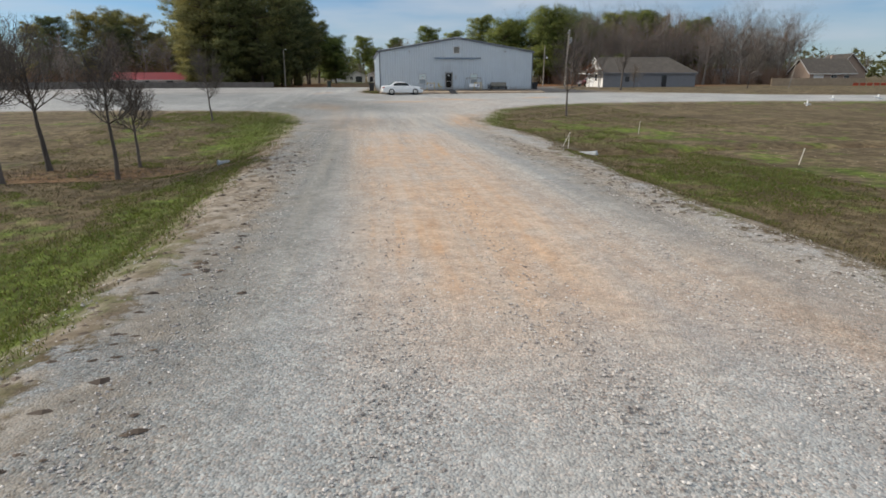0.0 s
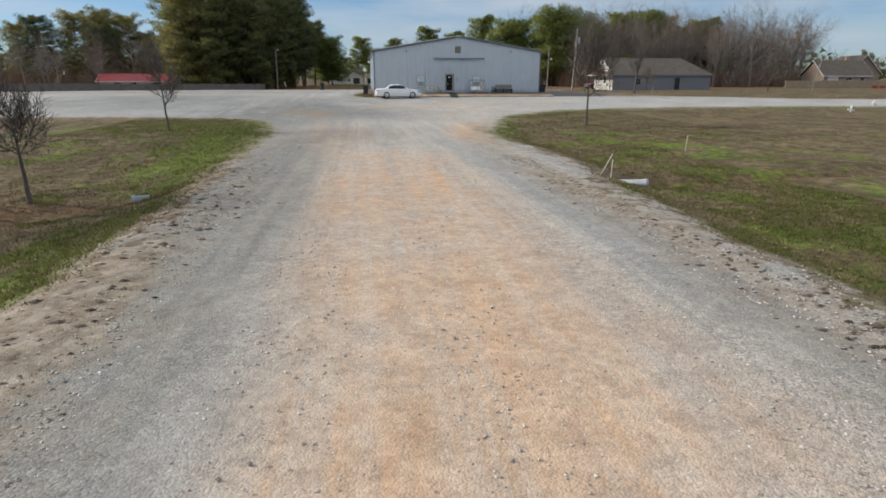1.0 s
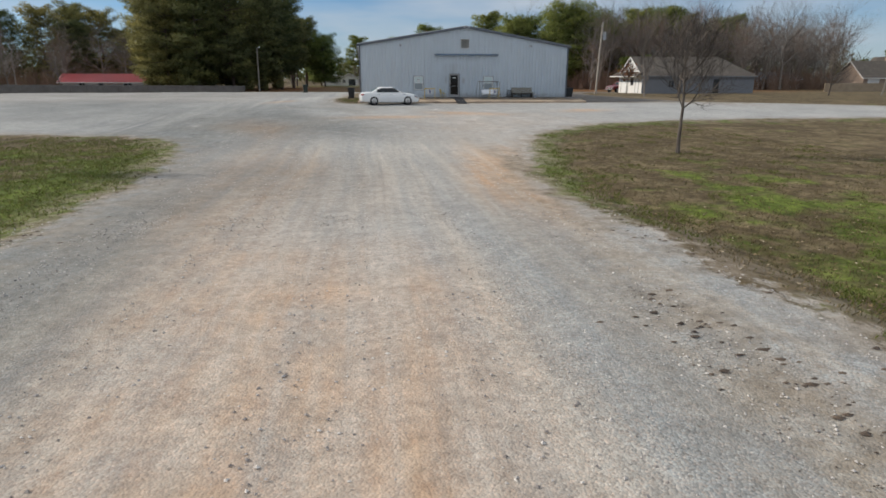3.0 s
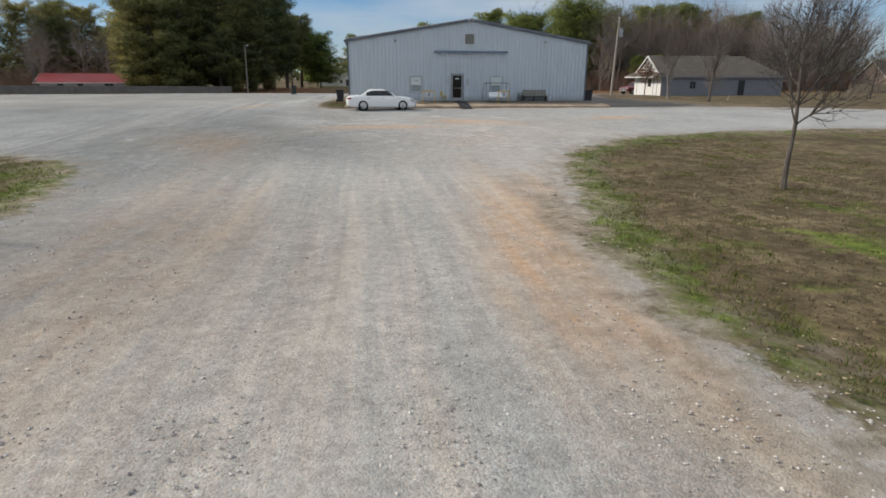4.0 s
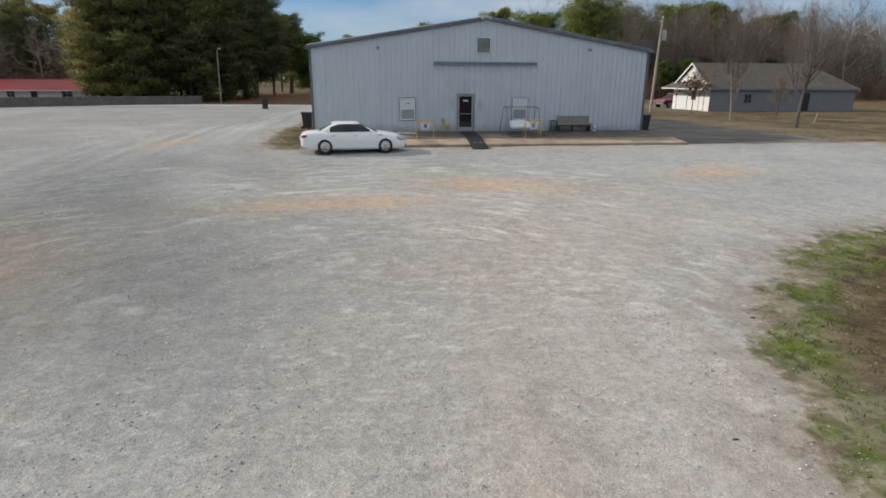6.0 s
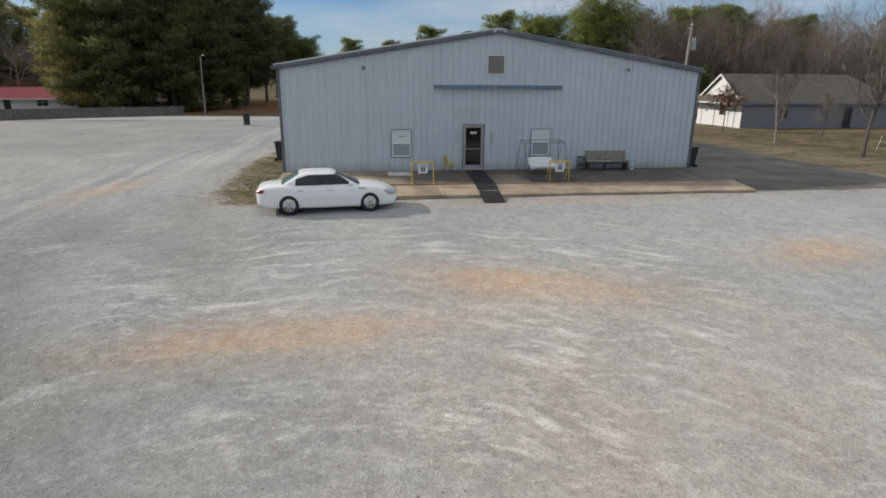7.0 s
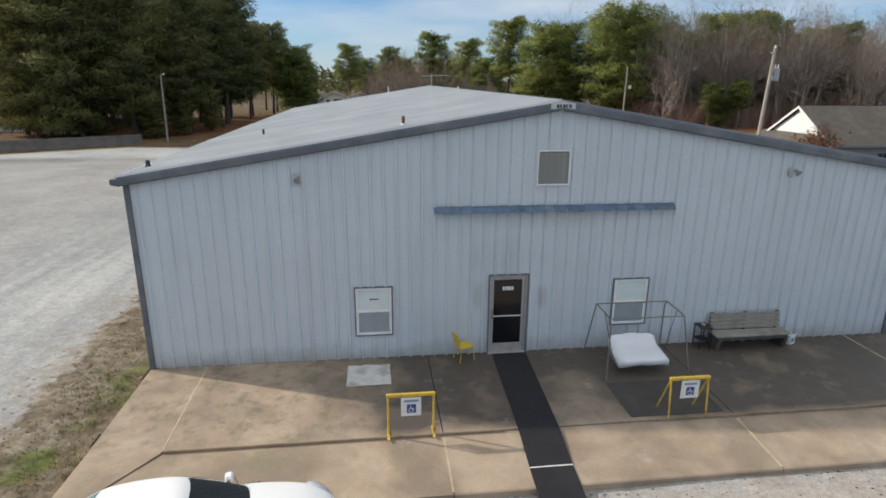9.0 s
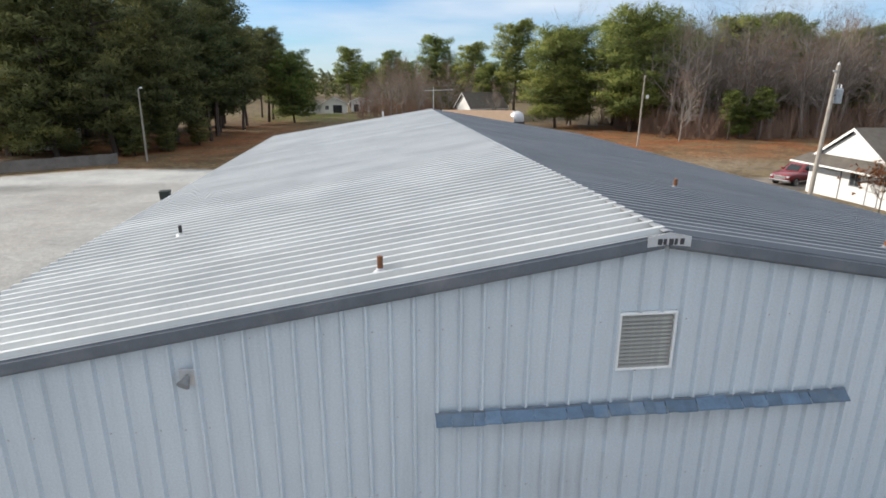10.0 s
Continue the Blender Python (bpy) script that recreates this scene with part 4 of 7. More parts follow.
def roof_sheet(x_eave):
    bm = bmesh.new()
    pts = [(0.0, 0.0)]
    for c in (0.153, 0.459, 0.765):
        pts += [(c - 0.058, 0.0), (c - 0.040, 0.080), (c + 0.026, 0.080), (c + 0.058, 0.0)]
    pts.append((step, 0.0))
    for (u, zu), (v, zv) in zip(pts, pts[1:]):
        quad = [(x_eave, u, roof_z(x_eave) + zu), (XR, u, ROOF_TOP + zu), (XR, v, ROOF_TOP + zv), (x_eave, v, roof_z(x_eave) + zv)]
        bm.faces.new([bm.verts.new(q) for q in (quad if x_eave > XR else quad[::-1])])
    bmesh.ops.remove_doubles(bm, verts=bm.verts, dist=0.0005)
    return bm


roof = part("roof", plate([(EX0, -0.10, roof_z(EX0) - 0.07), (XR, -0.10, ROOF_TOP - 0.07), (EX1, -0.10, roof_z(EX1) - 0.07), (EX1, -0.10, roof_z(EX1) - 0.02), (XR, -0.10, ROOF_TOP - 0.02), (EX0, -0.10, roof_z(EX0) - 0.02)], (0, DEPTH + 0.2, 0)), ROOF, building, "silvery ribbed steel roof")
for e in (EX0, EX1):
    first = part("roof_panel", roof_sheet(e), ROOF if e < 0 else ROOFSLATE, roof, "" if e < 0 else "dark slate-grey roof sheet with the slope's shade in its colour")
    first.location.y = -0.12
    for k in range(1, n_roof):
        share("roof_panel", first.data, roof, Matrix.Translation((0, -0.12 + k * step, 0)))
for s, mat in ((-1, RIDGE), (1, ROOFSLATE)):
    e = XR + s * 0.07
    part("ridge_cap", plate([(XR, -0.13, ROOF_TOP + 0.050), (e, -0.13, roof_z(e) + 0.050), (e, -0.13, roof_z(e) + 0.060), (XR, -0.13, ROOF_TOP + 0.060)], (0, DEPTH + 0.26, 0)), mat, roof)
# box trim along the rakes and at the corners
for e in (EX0, EX1):
    bm = bmesh.new()
    prism(bm, [(e, -0.10, roof_z(e) - 0.175), (XR, -0.10, ROOF_TOP - 0.175), (XR, -0.10, ROOF_TOP + 0.03), (e, -0.10, roof_z(e) + 0.03)], (0, -0.07, 0))
    bmesh.ops.bevel(bm, geom=bm.edges[:], offset=0.033, segments=3, affect="EDGES")
    part("rake_trim", bm, TRIM, building, "slate blue-grey rake trim")
    bm = bmesh.new()
    prism(bm, [(e, -0.12, roof_z(e) - 0.16), (e + (0.12 if e > 0 else -0.12), -0.12, roof_z(e) - 0.13), (e + (0.12 if e > 0 else -0.12), -0.12, roof_z(e) - 0.01), (e, -0.12, roof_z(e) - 0.01)], (0, DEPTH + 0.2, 0))
    part("gutter", bm, TRIM, building)
for x, s in ((X0, -1), (X1, 1)):
    bm = bmesh.new()
    box(bm, (min(x, x + s * 0.10) - (0.02 if s > 0 else 0.0), -0.055, -0.02), (max(x, x + s * 0.10) + (0.02 if s < 0 else 0.0), 0.16, roof_z(x) - 0.17), 0.006)
    part("corner_trim", bm, TRIM, building, "slate blue-grey corner trim")
cap_bm = bmesh.new()
prism(cap_bm, [(XR - 0.29, -0.17, roof_z(XR - 0.29) - 0.10), (XR, -0.17, ROOF_TOP - 0.115), (XR + 0.29, -0.17, roof_z(XR + 0.29) - 0.10), (XR + 0.29, -0.17, roof_z(XR + 0.29) + 0.035), (XR, -0.17, ROOF_TOP + 0.045), (XR - 0.29, -0.17, roof_z(XR - 0.29) + 0.035)], (0, -0.012, 0))
peak = part("peak_plate", cap_bm, CAP, building, "pale metal plate at the gable peak")
for k, w in enumerate((0.06, 0.045, 0.06, 0.04, 0.055)):
    part("dark_bar", block((XR - 0.16 + 0.075 * k, -0.187, 6.215), (XR - 0.16 + 0.075 * k + w, -0.182, 6.295), 0), INK, peak)

# front door
door = part("door", block((0.0, 0.035, 0.0), (0.9, 0.045, 0.02), 0), ALU, building, "aluminium glass door with dark panes")
bm = bmesh.new()
for lo, hi in (((-0.035, -0.05, 0.0), (0.0, 0.10, 2.10)), ((0.90, -0.05, 0.0), (0.935, 0.10, 2.10)), ((-0.035, -0.05, 2.08), (0.935, 0.10, 2.11))):
    box(bm, lo, hi, 0.004)
part("door_frame", bm, ALU, door)
bm = bmesh.new()
for lo, hi in (((-0.06, -0.06, 0.0), (-0.037, 0.05, 2.14)), ((0.937, -0.06, 0.0), (0.97, 0.05, 2.14)), ((-0.037, -0.06, 2.112), (0.937, 0.05, 2.14))):
    box(bm, lo, hi, 0.003)
part("door_flashing", bm, DARKFRAME, door)
bm = bmesh.new()
for lo, hi in (((0.003, 0.0, 0.02), (0.085, 0.045, 2.077)), ((0.815, 0.0, 0.02), (0.897, 0.045, 2.077)), ((0.087, 0.0, 1.99), (0.813, 0.045, 2.077)), ((0.087, 0.0, 0.02), (0.813, 0.045, 0.24))):
    box(bm, lo, hi, 0.004)
part("leaf_frame", bm, ALU, door)
part("glass", block((0.087, 0.018, 0.243), (0.813, 0.026, 0.99), 0), BLACKGLASS, door)
part("glass", block((0.087, 0.018, 1.015), (0.813, 0.026, 1.987), 0), BLACKGLASS, door)
part("push_bar", block((0.087, -0.02, 0.995), (0.813, 0.03, 1.010), 0.004), WHITE, door)
part("handle", block((0.03, -0.06, 0.95), (0.06, -0.02, 1.2), 0.008), CHROME, door)
for k in range(4):
    part("white_bar", block((0.31 + 0.075 * k, 0.010, 1.70), (0.365 + 0.075 * k, 0.016, 1.80), 0), WHITE, door)
part("threshold", block((-0.04, -0.12, -0.03), (0.94, 0.09, 0.018), 0.006), ALU, door)


def wall_window(x0, x1, z0, z1, paper):
    w = part("window", block((x0 + 0.05, 0.05, z0 + 0.02), (x1 - 0.05, 0.055, z0 + 0.03), 0), WHITE, building, "white sash window with a pale blind and grey screen")
    bm = bmesh.new()
    for lo, hi in (((x0, -0.052, z0), (x0 + 0.028, 0.06, z1)), ((x1 - 0.028, -0.052, z0), (x1, 0.06, z1)), ((x0 + 0.028, -0.052, z1 - 0.028), (x1 - 0.028, 0.06, z1)), ((x0 + 0.028, -0.052, z0), (x1 - 0.028, 0.06, z0 + 0.028))):
        box(bm, lo, hi, 0.004)
    part("flashing", bm, DARKFRAME, w)
    a0, a1, b0, b1, mid = x0 + 0.03, x1 - 0.03, z0 + 0.03, z1 - 0.03, (z0 + z1) / 2
    bm = bmesh.new()
    for lo, hi in (((a0, -0.035, b0), (a0 + 0.065, 0.04, b1)), ((a1 - 0.065, -0.035, b0), (a1, 0.04, b1)), ((a0 + 0.067, -0.035, b1 - 0.06), (a1 - 0.067, 0.04, b1)), ((a0 + 0.067, -0.035, b0), (a1 - 0.067, 0.04, b0 + 0.06)), ((a0 + 0.067, -0.03, mid - 0.025), (a1 - 0.067, 0.04, mid + 0.025))):
        box(bm, lo, hi, 0.004)
    part("window_frame", bm, WHITE, w)
    part("pane", block((a0 + 0.067, 0.006, mid + 0.027), (a1 - 0.067, 0.012, b1 - 0.062), 0), BLIND, w)
    part("screen", block((a0 + 0.067, -0.012, b0 + 0.062), (a1 - 0.067, -0.008, mid - 0.027), 0), SCREEN, w)
    if paper:
        part("paper_notice", block((x0 + 0.36, 0.0, mid + 0.07), (x0 + 0.62, 0.004, mid + 0.36), 0), SHEET, w)
        part("print_bar", block((x0 + 0.37, -0.003, mid + 0.30), (x0 + 0.60, -0.001, mid + 0.33), 0), INK, w)


wall_window(-3.42, -2.475, 0.627, 1.93, True)
wall_window(3.226, 4.20, 0.627, 1.93, False)

# louvred gable vent
vent = part("gable_vent", block((1.06, 0.05, 4.42), (1.81, 0.06, 5.20), 0), INK, building, "dusty louvred gable vent in a pale frame")
bm = bmesh.new()
for lo, hi in (((1.025, -0.06, 4.385), (1.06, 0.05, 5.235)), ((1.81, -0.06, 4.385), (1.845, 0.05, 5.235)), ((1.06, -0.06, 5.20), (1.81, 0.05, 5.235)), ((1.06, -0.06, 4.385), (1.81, 0.05, 4.42))):
    box(bm, lo, hi, 0.006)
part("vent_frame", bm, WHITE, vent)
slat = None
for k in range(13):
    z = 4.45 + k * 0.058
    m = pose(1.435, -0.012, z, 48, 0, 0)
    if slat is None:
        slat = part("slat", block((-0.374, -0.042, -0.003), (0.374, 0.042, 0.003), 0), LOUVER, vent)
        slat.matrix_basis = m
    else:
        share("slat", slat.data, vent, m)

# the long ledge of overlapping blue sheets over the door
ledge = part("ledge", block((-1.44, -0.075, 3.80), (4.60, -0.050, 3.90), 0.004), TRIM, building, "long narrow sloping ledge of faded blue sheet pieces")
rng = random.Random(4)
a, k = -1.46, 0
while a < 4.58:
    w = min(rng.choice((0.16, 0.22, 0.30, 0.38, 0.46)), 4.62 - a)
    lift, drop, reach = 0.005 * (k % 2), rng.uniform(0.118, 0.132), rng.uniform(0.150, 0.162)
    p = part("ledge_sheet", plate([(0, 0.0, lift), (0, -reach, -drop + lift), (0, -reach - 0.004, -drop - 0.018 + lift), (0, -reach + 0.006, -drop - 0.018 + lift), (0, -reach + 0.006, -drop - 0.006 + lift), (0, 0.0, -0.010 + lift)], (w - 0.006, 0, 0)), FASCIA, ledge)
    p.matrix_basis = pose(a, -0.048, 3.905 + rng.uniform(-0.006, 0.006), rng.uniform(-3, 3), rng.uniform(-1.0, 1.0), rng.uniform(-1.2, 1.2))
    a, k = a + w, k + 1
# rows of screw heads beside the ribs
bm = bmesh.new()
rng = random.Random(8)
for row in (0.12, 1.35, 2.6, 3.85, 5.1):
    for k in range(int((X1 - X0) / RIB)):
        x = X0 + RIB * (k + 0.5) + 0.075
        z = row + rng.uniform(-0.008, 0.008)
        if x < X1 - 0.1 and z < roof_z(x) - 0.3 and not any(o[0] - 0.08 < x < o[1] + 0.08 and o[2] - 0.08 < z < o[3] + 0.08 for o in OPENINGS):
            if rng.random() < 0.55:
                box(bm, (x - 0.009, -0.010, z - 0.009), (x + 0.009, 0.0, z + 0.009), 0)
tagged(part("screw_heads", bm, ALU, wall_front), "small dark screw heads", kind="stuff")

# lamps on the gable wall
for x, z, turn in ((-4.58, 4.64, -20), (7.70, 4.66, 25)):
    lamp = part("wall_lamp", block((x - 0.10, -0.060, z - 0.13), (x + 0.10, -0.046, z + 0.10), 0.006), CAP, building, "small grey floodlight on the wall")
    part("lamp_arm", bar([(x, -0.05, z + 0.02), (x + 0.02, -0.14, z + 0.05)], 0.016, 8), LAMPGREY, lamp)
    bm = bmesh.new()
    lathe(bm, [(0.03, -0.03), (0.05, 0.03), (0.085, 0.11), (0.075, 0.11)], 14, pose(x + 0.02, -0.14, z + 0.02, 125, 0, turn))
    part("lamp_head", bm, LAMPGREY, lamp)
    bm = bmesh.new()
    lathe(bm, [(0.005, 0.095), (0.072, 0.10), (0.07, 0.09)], 14, pose(x + 0.02, -0.14, z + 0.02, 125, 0, turn))
    part("lens", bm, SHADEGLASS, lamp)


def vent_pipe(x, y, h, mat, boot, r=0.05):
    z = roof_z(x)
    p = part("vent_pipe", bar([(x, y, z - 0.05), (x, y, z + h)], r, 12), mat, building, "short rusty vent pipe on the roof")
    bm = bmesh.new()
    lathe(bm, [(r + 0.07, 0.0), (r + 0.05, 0.03), (r + 0.02, 0.05), (r + 0.01, 0.08)], 14, Matrix.Translation((x, y, z + 0.03)))
    part("flashing_boot", bm, boot, p)


vent_pipe(-2.14, 0.42, 0.27, RUST, CAP, 0.04)
vent_pipe(-6.2, 5.2, 0.26, BINBLACK, ROOF, 0.035)
vent_pipe(4.6, 5.4, 0.26, RUST, ROOFSLATE, 0.045)
vent_pipe(5.87, 1.06, 0.17, RUST, ROOFSLATE, 0.035)
vent_pipe(-8.12, 0.85, 0.22, BINBLACK, BINBLACK, 0.05)
vent_pipe(-1.6, 29.5, 0.5, CAP, CAP)

# ---- slab in front ----
slab = thing("front_slab", label="stained tan concrete walk with a sloped front strip", category="pavement", kind="structure")
for a, b in ((-7.03, -1.62), (-1.60, 4.72), (4.74, 10.15), (10.17, 11.95)):
    part("slab_section", plate([(a, -0.005, -0.55), (a, -0.005, 0.0), (a, -3.36, -0.055), (a, -3.36, -0.55)], (b - a, 0, 0)), CONCRETE, slab)
for a, b in ((-1.60, 4.72), (4.74, 11.72)):
    part("slab_section", plate([(a, -3.38, -0.55), (a, -3.38, -0.085), (a, -4.93, -0.225), (a, -4.96, -0.245), (a, -4.96, -0.6)], (b - a, 0, 0)), CONCRETE, slab)
# the west end: a corner piece and a mitred front piece
part("slab_section", plate([(-7.02, -3.40, -0.087), (-1.62, -3.40, -0.087), (-1.62, -4.96, -0.228), (-8.36, -4.96, -0.228)], (0, 0, -0.4)), CONCRETE, slab)
corner = bmesh.new()
top = [corner.verts.new(p) for p in ((-8.37, -0.005, 0.0), (-7.05, -0.005, 0.0), (-7.05, -3.40, -0.060), (-8.40, -4.96, -0.222), (-8.62, -4.96, -0.222), (-8.44, -3.36, -0.075))]
low = [corner.verts.new((v.co.x, v.co.y, -0.6)) for v in top]
for tri in ((0, 2, 1), (0, 5, 2), (5, 3, 2), (5, 4, 3)):
    corner.faces.new([top[k] for k in tri])
for k in range(6):
    corner.faces.new((top[k], low[k], low[(k + 1) % 6], top[(k + 1) % 6]))
bmesh.ops.recalc_face_normals(corner, faces=corner.faces)
part("slab_section", corner, CONCRETE, slab)
part("raised_joint", block((-7.03, -3.405, -0.12), (-0.35, -3.365, -0.030), 0.006), JOINTDARK, slab)
part("raised_joint", block((2.95, -3.405, -0.12), (10.1, -3.365, -0.030), 0.006), JOINTDARK, slab)
for x, y0, y1 in ((-7.04, -0.05, -3.35), (-1.61, -3.45, -4.9), (4.73, -3.45, -4.9), (10.16, -0.05, -3.35)):
    za, zb = (-0.0164 * -y0, -0.0164 * -y1) if y1 > -3.4 else (-0.091, -0.2225)
    part("joint_strip", plate([(x - 0.02, y0, za - 0.05), (x - 0.02, y0, za + 0.004), (x - 0.02, y1, zb + 0.004), (x - 0.02, y1, zb - 0.05)], (0.04, 0, 0)), JOINT, slab)
def slab_z(y):
    return -0.055 * (-y) / 3.36 if y > -3.37 else -0.085 - 0.14 * (-y - 3.38) / 1.55


# ---- things on the slab ----
runner = thing("door_runner", label="long black rubber runner leading from the door", category="mat")
pieces = (((0.06, 0.95), -0.13, (-0.06, 0.80), -3.40), ((-0.06, 0.80), -3.40, (-0.10, 0.74), -4.44), ((-0.105, 0.735), -4.48, (-0.14, 0.70), -5.85))
for (a0, a1), y0, (b0, b1), y1 in pieces:
    z0, z1 = slab_z(y0) + 0.016, (slab_z(y1) if y1 > -4.9 else gz(0.3, y1) + 0.035) + 0.018
    if y1 < -5:
        rows = [(a0, a1, y0, z0), (-0.12, 0.72, -4.98, slab_z(-4.93) + 0.018), (b0, b1, y1, z1 + 0.02)]
    elif y1 > -3.5:
        rows = [(a0, a1, y0, z0), (b0, b1, y1, slab_z(-3.36) + 0.018)]
    else:
        rows = [(a0, a1, y0 - 0.002, slab_z(-3.36) + 0.016), (b0, b1, y1, z1)]
    bm = bmesh.new()
    top = [(bm.verts.new((p, y, z)), bm.verts.new((q, y, z))) for p, q, y, z in rows]
    low = [(bm.verts.new((p, y, z - 0.014)), bm.verts.new((q, y, z - 0.014))) for p, q, y, z in rows]
    for i in range(len(rows) - 1):
        bm.faces.new((top[i][0], top[i + 1][0], top[i + 1][1], top[i][1]))
        bm.faces.new((low[i][0], top[i][0], top[i + 1][0], low[i + 1][0]))
        bm.faces.new((top[i][1], low[i][1], low[i + 1][1], top[i + 1][1]))
    bm.faces.new((top[0][0], low[0][0], low[0][1], top[0][1]))
    bm.faces.new((top[-1][0], top[-1][1], low[-1][1], low[-1][0]))
    bmesh.ops.recalc_face_normals(bm, faces=bm.faces)
    part("mat_length", bm, MATMAT, runner)
part("white_strip", block((-0.10, -4.475, slab_z(-4.46) + 0.006), (0.735, -4.445, slab_z(-4.46) + 0.016), 0), SHEET, runner)

bm = block((2.45, -3.24, 0.0), (4.55, -1.85, 0.010), 0.003)
dark_mat = part("floor_mat", bm, plain("faded_dark_mat", (0.06, 0.055, 0.05), 0.9, 0.0, 0.3, 2.0, (0.12, 0.10, 0.085), 0.6))
dark_mat.matrix_world = pose(0, 0, slab_z(0) + 0.006, math.degrees(math.atan(0.055 / 3.36)), 0, 0)
tagged(dark_mat, "square dark grey mat lying on damp concrete", "mat")

# peeling white sheet lying by the wall
rng = random.Random(11)
bm = bmesh.new()
grid = [[bm.verts.new((-3.62 + 1.03 * i / 10 + rng.uniform(-0.015, 0.015), -0.40 - 0.97 * j / 8 + rng.uniform(-0.02, 0.02), slab_z(-0.4 - 0.97 * j / 8) + 0.006 + rng.random() * 0.012)) for i in range(11)] for j in range(9)]
for j in range(8):
    for i in range(10):
        bm.faces.new((grid[j][i], grid[j + 1][i], grid[j + 1][i + 1], grid[j][i + 1]))
r = bmesh.ops.extrude_face_region(bm, geom=bm.faces[:])
bmesh.ops.translate(bm, verts=[v for v in r["geom"] if isinstance(v, bmesh.types.BMVert)], vec=(0, 0, 0.004))
tagged(part("old_sheet", bm, plain("peeling_white_paint", (0.62, 0.60, 0.56), 0.8, 0.0, 0.2, 5.0, (0.22, 0.18, 0.14), 0.9)), "peeling white sheet lying flat on the concrete", "sheet")


def parking_sign(x0, x1, y, splay):
    z = slab_z(y) + 0.002
    h = 0.87
    s = thing("parking_sign", ((x0 + x1) / 2, y, z), 0, "yellow pipe stand with a white accessible parking notice", "sign", "accessible parking stands")
    w = (x1 - x0) / 2
    for sx in (-w, w):
        if splay:
            part("leg", bar([(sx, -0.08, 0), (sx, 0, h)], 0.02, 10), YELLOW, s)
            part("leg", bar([(sx - 0.06, 0.34, 0.002), (sx, 0.01, h)], 0.018, 10), YELLOW, s)
        else:
            part("leg", bar([(sx, 0, 0), (sx, 0, h)], 0.022, 10), YELLOW, s)
            part("foot", block((sx - 0.03, -0.2, 0), (sx + 0.03, 0.2, 0.02), 0.005), YELLOW, s)
    part("top_rail", block((-w - 0.03, -0.035, h - 0.02), (w + 0.03, 0.035, h + 0.05), 0.012), YELLOW, s)
    n = part("notice", block((-0.20, -0.052, h - 0.43), (0.20, -0.042, h - 0.02), 0.002), SHEET, s, "white notice with a blue symbol")
    part("blue_square", block((-0.085, -0.056, h - 0.36), (0.095, -0.054, h - 0.17), 0), BLUE, n)
    bm = bmesh.new()
    ring = [(0.045 * math.cos(a), -0.058, h - 0.295 + 0.045 * math.sin(a)) for a in [2 * math.pi * k / 14 for k in range(15)]]
    tube(bm, ring, 0.007, 6)
    tube(bm, [(-0.01, -0.058, h - 0.19), (0.0, -0.058, h - 0.26), (0.05, -0.058, h - 0.26)], 0.008, 6)
    part("white_symbol", bm, SHEET, n)
    part("print_bar", block((-0.14, -0.056, h - 0.12), (0.14, -0.054, h - 0.07), 0), plain("faded_blue_print", (0.22, 0.27, 0.42)), n)


parking_sign(-2.71, -1.80, -3.30, False)
parking_sign(3.22, 4.06, -3.27, True)

# small yellow chair
ch = thing("chair", (-0.70, -0.30, slab_z(-0.3)), 20, "small yellow metal chair by the door", "chair")
bm = block((-0.19, -0.18, 0.355), (0.19, 0.18, 0.41), 0.02)
part("seat", bm, CHAIRY, ch)
part("backrest", block((-0.02, -0.16, 0.0), (0.015, 0.16, 0.30), 0.012, pose(-0.20, 0, 0.46, 0, -14, 0)), CHAIRY, ch)
for p, q in (((-0.16, -0.15), (-0.21, -0.17)), ((-0.16, 0.15), (-0.21, 0.17)), ((0.16, -0.15), (0.21, -0.17)), ((0.16, 0.15), (0.21, 0.17))):
    part("leg", bar([(*q, 0), (*p, 0.37)], 0.012, 8), CHAIRY, ch)
for sy in (-0.13, 0.13):
    part("back_post", bar([(-0.17, sy, 0.37), (-0.215, sy, 0.5)], 0.012, 8), CHAIRY, ch)

# swing seat under a bare pipe frame
sw = thing("garden_swing", (3.55, -1.05, slab_z(-1.05)), 0, "bare steel swing frame with a white covered seat", "swing")
for sx in (-1.05, 1.05):
    inn = 0.12 if sx < 0 else -0.12
    part("frame_leg", bar([(sx, -0.66, 0.0), (sx + inn, -0.40, 1.25), (sx + inn, -0.33, 1.42)], 0.017, 10), SWINGPIPE, sw)
    part("frame_leg", bar([(sx, 0.85, 0.0), (sx + inn, 0.62, 1.30), (sx + inn, 0.55, 1.46)], 0.017, 10), SWINGPIPE, sw)
    part("side_rail", bar([(sx + inn, -0.33, 1.42), (sx + inn, 0.05, 1.45), (sx + inn, 0.55, 1.46)], 0.019, 10), SWINGPIPE, sw)
    part("hanger", bar([(sx * 0.66, -0.05, 0.45), (sx + inn, 0.02, 1.44)], 0.008, 6), DARKMETAL, sw)
part("top_rail", bar([(-0.93, -0.33, 1.42), (0.93, -0.33, 1.42)], 0.017, 10), SWINGPIPE, sw)
part("top_rail", bar([(-0.93, 0.55, 1.46), (0.93, 0.55, 1.46)], 0.017, 10), SWINGPIPE, sw)
bm = bmesh.new()
rows = []
prof = [(-0.56, 0.27), (-0.575, 0.40), (-0.55, 0.425), (-0.30, 0.445), (-0.05, 0.475), (0.13, 0.51), (0.25, 0.62), (0.32, 0.70), (0.37, 0.70), (0.39, 0.56), (0.30, 0.38), (0.0, 0.30)]
